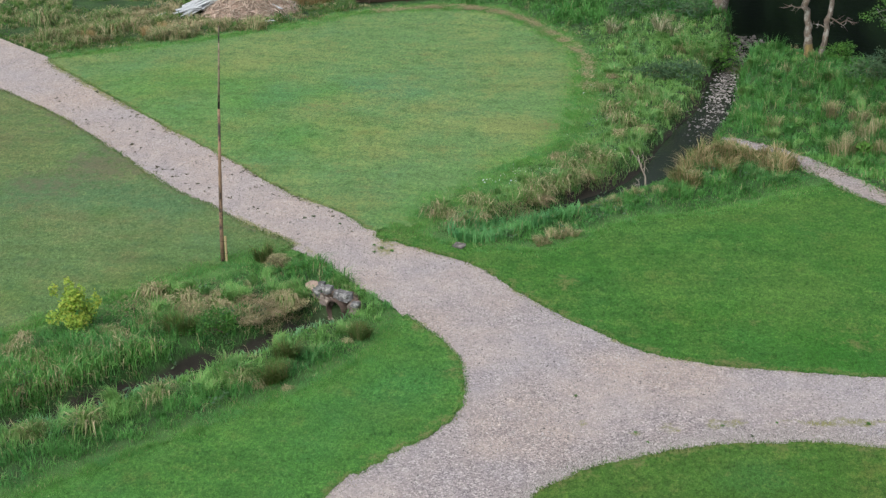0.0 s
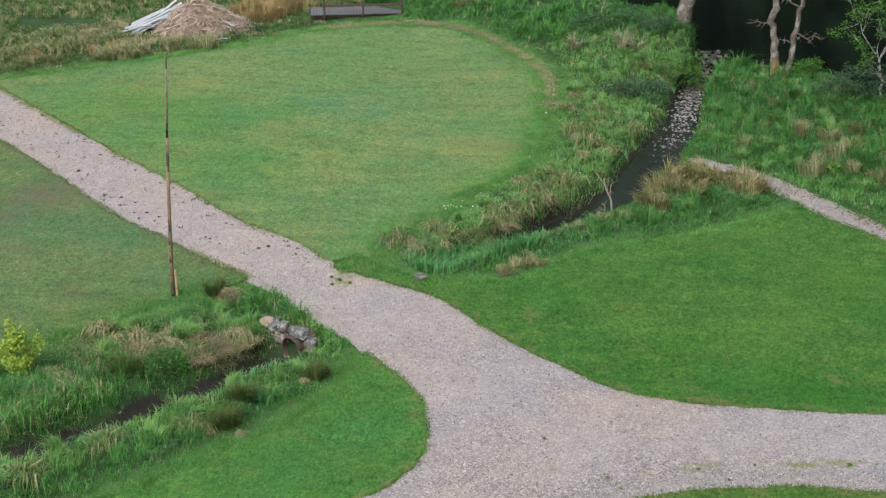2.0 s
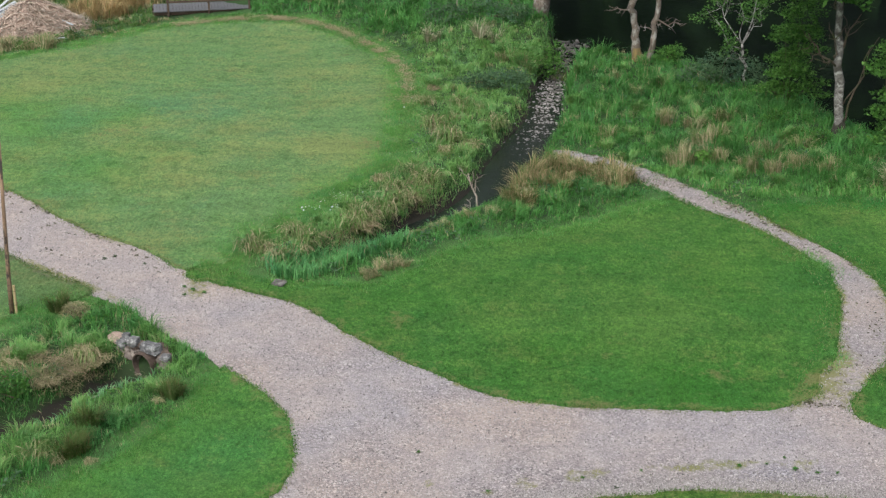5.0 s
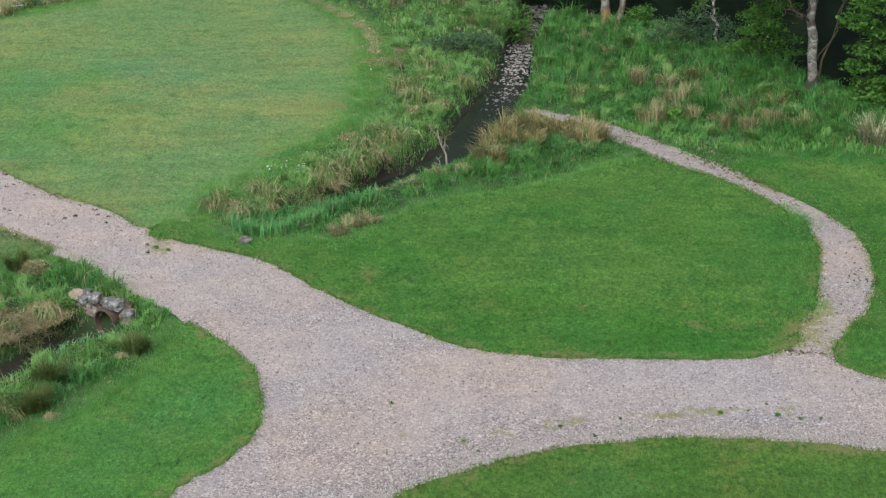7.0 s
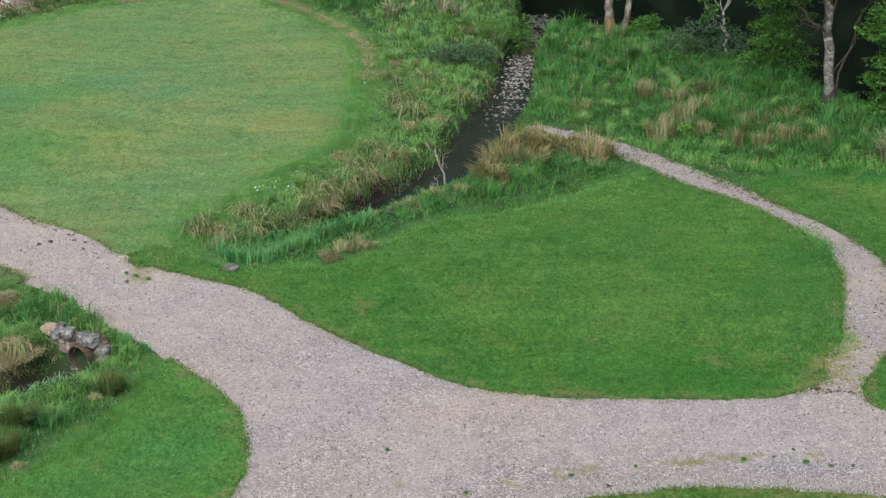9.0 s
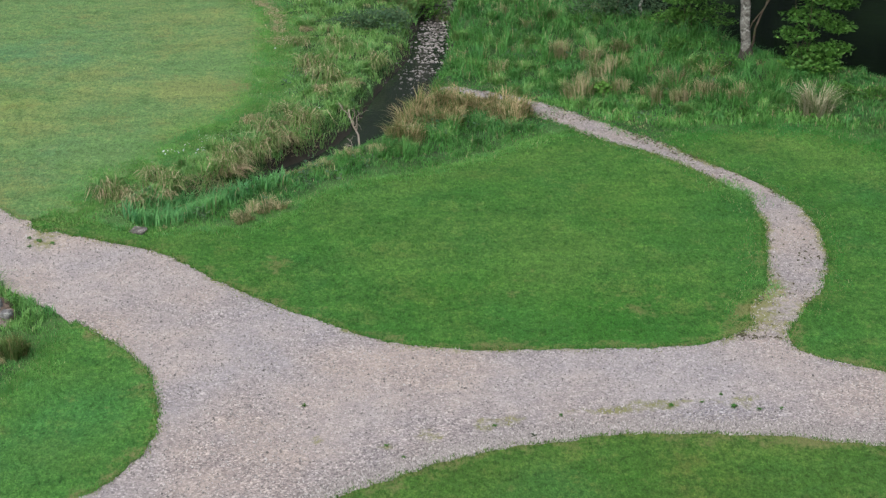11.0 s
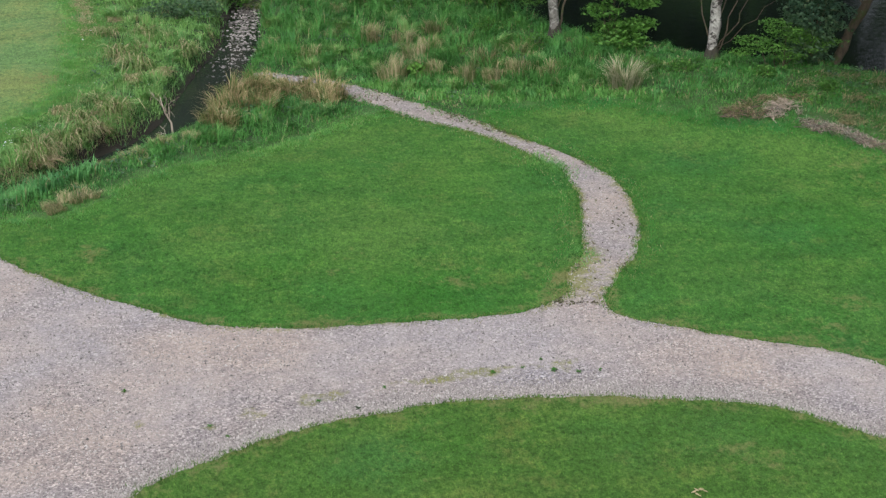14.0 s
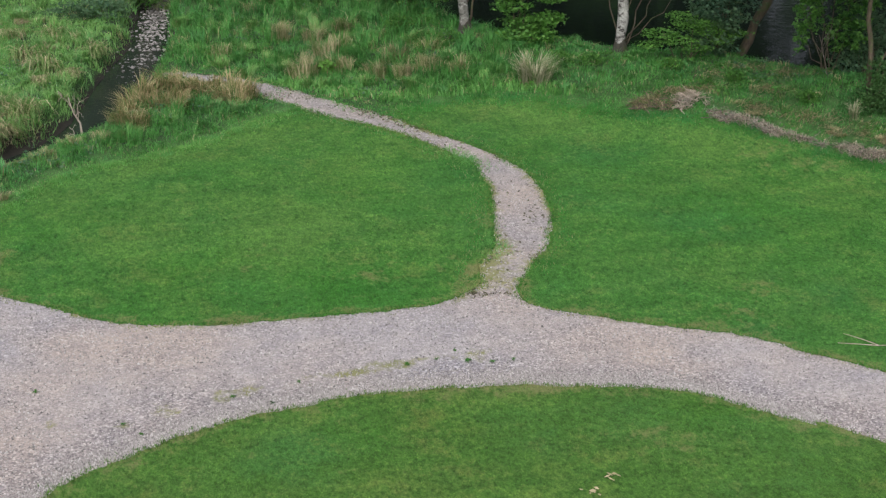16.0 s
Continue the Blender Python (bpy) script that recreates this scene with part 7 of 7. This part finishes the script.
def path_tufts():
    """Grass creeping in from the edges of the footpath."""
    rng = np.random.default_rng(27)
    line = spline(SIDE_LINE, 0.01, True)
    line = line[line[:, 1] > 37]
    p = line[rng.integers(0, len(line), 15000)]
    p = p + rng.normal(0, 0.09, p.shape) * np.where(wave(p[:, 0], p[:, 1], 1.9, 6.0) > 0.2, 2.6, 0.9)[:, None]
    n = len(p)
    tagged(part("path_tufts", mesh_tris("path_tufts", *spikes(rng, p[:, 0], p[:, 1], land(p[:, 0], p[:, 1]), rng.uniform(0.04, 0.1, n), rng.uniform(0.015, 0.03, n), np.where(rng.uniform(0, 1, n) < 0.15, 0.7, 0.0))), "grass"),
           "ragged grass along the footpath edges", "grass", kind="stuff")


def rim_moss():
    """Yellowish moss and starved grass that creep from the lawns over the gravel's rim."""
    rng = np.random.default_rng(47)
    xs, ys = [], []
    for name in LAWN_LINES:
        p = spline(LAWN_LINES[name], 0.01, True)
        p = p[inside(ROAD_LINE, p[:, 0], p[:, 1]) | inside(SIDE_LINE, p[:, 0], p[:, 1])]
        p = p[rng.integers(0, len(p), int(len(p) * 2.4))]
        lump = wave(p[:, 0], p[:, 1], 1.1, 4.0) + 0.8 * wave(p[:, 0], p[:, 1], 3.7, 2.0)
        p = p[lump > rng.uniform(-0.9, 0.9, len(p))]
        lump = np.clip(wave(p[:, 0], p[:, 1], 1.1, 4.0) + 0.8 * wave(p[:, 0], p[:, 1], 3.7, 2.0), -0.3, 1.2)
        p = p + rng.normal(0, 1, p.shape) * (0.06 + 0.11 * (lump + 0.3))[:, None]
        xs.append(p[:, 0])
        ys.append(p[:, 1])
    x, y = np.concatenate(xs), np.concatenate(ys)
    k = in_view(x, y) & (y < 66)
    x, y = x[k], y[k]
    n = len(x)
    tone = np.where(rng.uniform(0, 1, n) < 0.4 + 0.4 * wave(x, y, 1.7, 8.0), rng.uniform(0.3, 0.9, n), 0.1)
    w = np.interp(y, [28, 66], [0.02, 0.036]) * rng.uniform(0.7, 1.4, n)
    tagged(part("rim_moss", mesh_tris("rim_moss", *spikes(rng, x, y, land(x, y) + 0.008, rng.uniform(0.015, 0.05, n), w, tone)), "moss"), "yellowish moss and thin grass on gravel rims", "moss", kind="stuff")


def stream_pebbles():
    """Small rubble between the larger stones."""
    rng = np.random.default_rng(28)
    n = 2600
    k = rng.uniform(0, 1, n) ** 0.6
    j = np.minimum(((0.25 + 0.73 * k) * len(STREAM)).astype(int), len(STREAM) - 2)
    d = STREAM[j + 1] - STREAM[j]
    d /= np.linalg.norm(d, axis=1)[:, None]
    p = STREAM[j] + d * rng.uniform(-0.2, 0.2, n)[:, None] + np.stack([-d[:, 1], d[:, 0]], 1) * (rng.normal(0, 0.62, n) * stream_half(STREAM[j, 1]))[:, None]
    keep = p[:, 1] < 68.5 + rng.normal(0, 0.6, n)
    p, k = p[keep], k[keep]
    n = len(p)
    s = (0.025 + 0.06 * rng.uniform(0, 1, n) ** 2) * (0.7 + 0.5 * k)
    z = np.maximum(land(p[:, 0], p[:, 1]), -0.66 - 0.4 * step_up(66, 73, p[:, 1])) + 0.1 * s
    z = np.where(p[:, 1] < 58.5 + rng.normal(0, 0.8, n), -0.74, z)
    c = np.c_[p, z]
    a = rng.uniform(0, math.tau, n)
    u = np.stack([np.cos(a), np.sin(a), 0 * a], 1) * (s * 1.3)[:, None]
    w = np.stack([-np.sin(a), np.cos(a), 0 * a], 1) * (s * 0.85)[:, None]
    up = np.stack([0 * a, 0 * a, s * 0.6], 1)
    v = np.stack([c - u, c - w, c + u, c + w, c + up - u * 0.35 - w * 0.3, c + up + u * 0.4 - w * 0.25, c + up * 0.9 + u * 0.3 + w * 0.4, c + up - u * 0.35 + w * 0.3], 1).reshape(-1, 3)
    f = np.array([[0, 1, 4], [1, 5, 4], [1, 2, 5], [2, 6, 5], [2, 3, 6], [3, 7, 6], [3, 0, 7], [0, 4, 7], [4, 5, 6], [4, 6, 7]])
    tagged(part("stream_pebbles", mesh_tris("stream_pebbles", v, ((np.arange(n) * 8)[:, None, None] + f).reshape(-1, 3), np.repeat(rng.uniform(0, 1, n) * np.interp(p[:, 1], [54, 59, 63], [0.02, 0.1, 0.75]), 8)), "chips"),
           "grey and pale rubble in the stream bed", "pebbles", kind="stuff")


def straw_mound(x, y, r, seed):
    """A rounded hump of matted dead grass."""
    rng = np.random.default_rng(seed)
    e = base_of("straw_mound", x, y, "rounded hump of matted dead grass", "grass mound")
    bm = boulder(rng, r * 0.85, r * 0.78, r * 0.62, 2, 0.2)
    part("hump", bm, "earth", e)
    n = 1500
    d = rng.normal(size=(n, 3))
    d[:, 2] = np.abs(d[:, 2])
    d /= np.linalg.norm(d, axis=1)[:, None]
    p = d * np.array((r, r * 0.9, r * 0.72))
    v = blades(rng, p[:, 0], p[:, 1], p[:, 2], rng.uniform(-0.03, 0.09, n), np.full(n, 0.016), rng.uniform(0.06, 0.24, n), rng.uniform(0.3, 1, n), np.arctan2(d[:, 1], d[:, 0]) + rng.normal(0, 1.3, n))
    part("thatch", mesh_tris("thatch", *v), "straw", e)


def loose_stick(x, y, z, l, turn, label, mat="dead"):
    ob = part("fallen_stick", tube(bmesh.new(), [(-0.5 * l, 0.1 * l, 0.0), (-0.1 * l, 0.0, 0.02), (0.25 * l, -0.04 * l, 0.015), (0.5 * l, -0.02 * l, 0.0)], [0.014, 0.018, 0.016, 0.01], 6), mat)
    ob.location, ob.rotation_euler = (x, y, z), (0, 0, turn)
    tagged(ob, label, "stick")


def weed(x, y, s, seed, dark=False):
    """A flat rosette of leaves that meet in one crown."""
    rng = np.random.default_rng(seed)
    v, t = [(0, 0, 0.015)], []
    k = 13
    for i in range(k):
        a = i * math.tau / k * 2.6 + rng.uniform(-0.3, 0.3)
        l, w = s * rng.uniform(0.4, 1.0), s * rng.uniform(0.14, 0.24)
        h = rng.uniform(0.015, 0.06)
        c, d = math.cos(a), math.sin(a)
        n = len(v)
        v += [(c * l * 0.5 - d * w, d * l * 0.5 + c * w, h), (c * l, d * l, h * 0.6), (c * l * 0.5 + d * w, d * l * 0.5 - c * w, h)]
        t += [(0, n + 2, n), (n, n + 2, n + 1)]
    ob = part("weed", mesh_tris("weed", v, t, np.zeros(len(v))), "soil" if dark else "leaf")
    ob.location = (x, y, float(land(x, y)) + 0.01)
    tagged(ob, "small low weed growing in the gravel", "weed", "weeds in the gravel")


def clippings():
    """Raked dead grass along the curved lawn edge."""
    rng = np.random.default_rng(18)
    line = spline([(-15, 74.2), (-13.0, 75.0), (-11, 75.2), (-8, 74.2), (-5.5, 71.4), (-3.7, 68.3), (-3.0, 65.4), (-2.9, 62)], 0.02)
    n = 17000
    j = rng.integers(0, len(line), n)
    p = line[j] + rng.normal(0, 0.17, (n, 2))
    k = rng.uniform(0, 1, n) < (0.5 + 0.5 * step_up(-0.2, 0.6, wave(p[:, 0], p[:, 1], 0.8, 3.0))) * np.interp(p[:, 1], [61, 64, 68], [0.06, 0.2, 1.0])
    p = p[k]
    n = len(p)
    v = blades(rng, p[:, 0], p[:, 1], land(p[:, 0], p[:, 1]) + 0.04, rng.uniform(0.02, 0.08, n), rng.uniform(0.02, 0.04, n), rng.uniform(0.1, 0.3, n), rng.uniform(0.6, 1, n))
    tagged(part("grass_clippings", mesh_tris("grass_clippings", *v), "straw"), "dry brown grass clippings along the lawn edge", "grass clippings", kind="stuff")


def dead_leaves(x, y, n, spread, seed):
    rng = np.random.default_rng(seed)
    c = np.stack([rng.normal(0, spread, n), rng.normal(0, spread, n), rng.uniform(0.03, 0.06, n)], 1)
    ob = part("dead_leaves", mesh_tris("dead_leaves", *leaf_cards(rng, c, 0.06, np.full(n, 1.0), 0.2)), "straw")
    ob.location = (x, y, float(land(x, y)) + 0.035)
    tagged(ob, "few dry brown leaves lying on lawn", "dead leaves")


m, nt, b = shader("loose chips")
tone_colour = ramp(nt, attribute(nt, "tone"), [(0.0, (0.09, 0.083, 0.08)), (0.2, (0.24, 0.22, 0.215)), (0.8, (0.36, 0.33, 0.322)), (1.0, (0.53, 0.5, 0.495))])
nt.links.new(tone_colour, b.inputs["Base Color"])
MAT["chips"] = m
MAT["moss"] = blade_material("yellowish moss", (0.1, 0.17, 0.035), (0.2, 0.27, 0.06), (0.24, 0.19, 0.08), (0.4, 0.33, 0.16))
MAT["litter"] = blade_material("dark trodden litter", (0.06, 0.055, 0.04), (0.1, 0.085, 0.06), (0.12, 0.15, 0.05), (0.2, 0.17, 0.1))

culvert()
flag_pole()
footbridge()
chip_heap()
dead_branch(0.3, 51.1, 1.45, 31, lean=(-0.45, 0), thick=0.045)
dead_branch(0.15, 51.0, 0.6, 35, lean=(-0.35, 0.0), thick=0.022)
dead_branch(24.7, 48.3, 1.5, 36, "bare pale twigs hanging over the water", (-0.5, 0.1), "bark_pale", 0.018)
dead_branch(-1.0, 74.6, 1.2, 33, "bare dead twigs in scrub", (0.2, 0))
dead_branch(20.2, 49.3, 0.5, 34, "thin dead stick standing in grass", (0.25, 0.1), "bark", 0.014)
brush_heap(18.4, 47.9, 1.05, 0.6, 0.3, -0.15, 41, 900, "earth", "dark brown heap of rotting cut brushwood", "dun")
brush_heap(19.8, 47.8, 1.0, 0.5, 0.34, 0.1, 42, 800, "dead")
brush_heap(20.7, 45.9, 1.4, 0.45, 0.22, -1.0, 43, 850, "bark_pale")
brush_heap(21.95, 44.5, 1.2, 0.24, 0.07, -0.8, 46, 520, "bark_pale", "low strip of grey twigs along lawn edge")
brush_heap(23.5, 42.9, 1.2, 0.4, 0.12, -0.75, 45, 620, "bark_pale")
stream_stones()
gravel_chips()
path_litter()
path_tufts()
rim_moss()
stream_pebbles()
straw_mound(-11.95, 41.15, 0.42, 81)
loose_stick(-10.67, 37.04, float(land(-10.67, 37.04)) + 0.1, 0.5, 0.3, "pale stick lying in the ditch")
loose_stick(-10.5, 37.4, float(land(-10.5, 37.4)) + 0.1, 0.4, 0.9, "short pale stick lying in the ditch")
clippings()
for i, (x, y, s) in enumerate([(-1.22, 33.33, 0.1), (8.26, 32.75, 0.12), (8.1, 33.3, 0.08), (0.55, 31.5, 0.09), (2.9, 32.2, 0.1), (8.8, 32.6, 0.1), (6.9, 32.9, 0.1), (4.4, 32.6, 0.08), (3.7, 31.75, 0.1), (-8.7, 43.0, 0.14),
                               (-8.9, 42.6, 0.12), (-8.3, 42.8, 0.12), (-9.0, 43.2, 0.12), (-11.7, 45.5, 0.14), (-12.0, 45.3, 0.12), (-10.6, 44.9, 0.1), (9.3, 32.6, 0.08), (0.9, 31.0, 0.08), (10.2, 38.1, 0.1), (10.5, 38.9, 0.1), (10.9, 39.6, 0.08), (7.6, 33.0, 0.08)]):
    weed(x, y, s, 60 + i, i in (13, 14, 15, 8))
dead_leaves(9.3, 26.9, 9, 0.16, 71)
dead_leaves(9.9, 27.3, 6, 0.1, 72)
stick_mesh = tube(bmesh.new(), [(-0.55, 0.2, 0.02), (-0.1, 0.02, 0.03), (0.3, -0.12, 0.02), (0.6, -0.16, 0.02)], [0.008, 0.011, 0.014, 0.01], 5)
tube(stick_mesh, [(0.32, -0.12, 0.025), (0.05, 0.22, 0.05), (-0.12, 0.5, 0.03), (-0.2, 0.62, 0.02)], [0.012, 0.011, 0.009, 0.006], 5)
stick = part("fallen_stick", stick_mesh, "dead")
stick.location = (17.45, 31.6, float(land(17.45, 31.6)) + 0.03)
tagged(stick, "thin pale fallen stick lying on lawn", "stick")
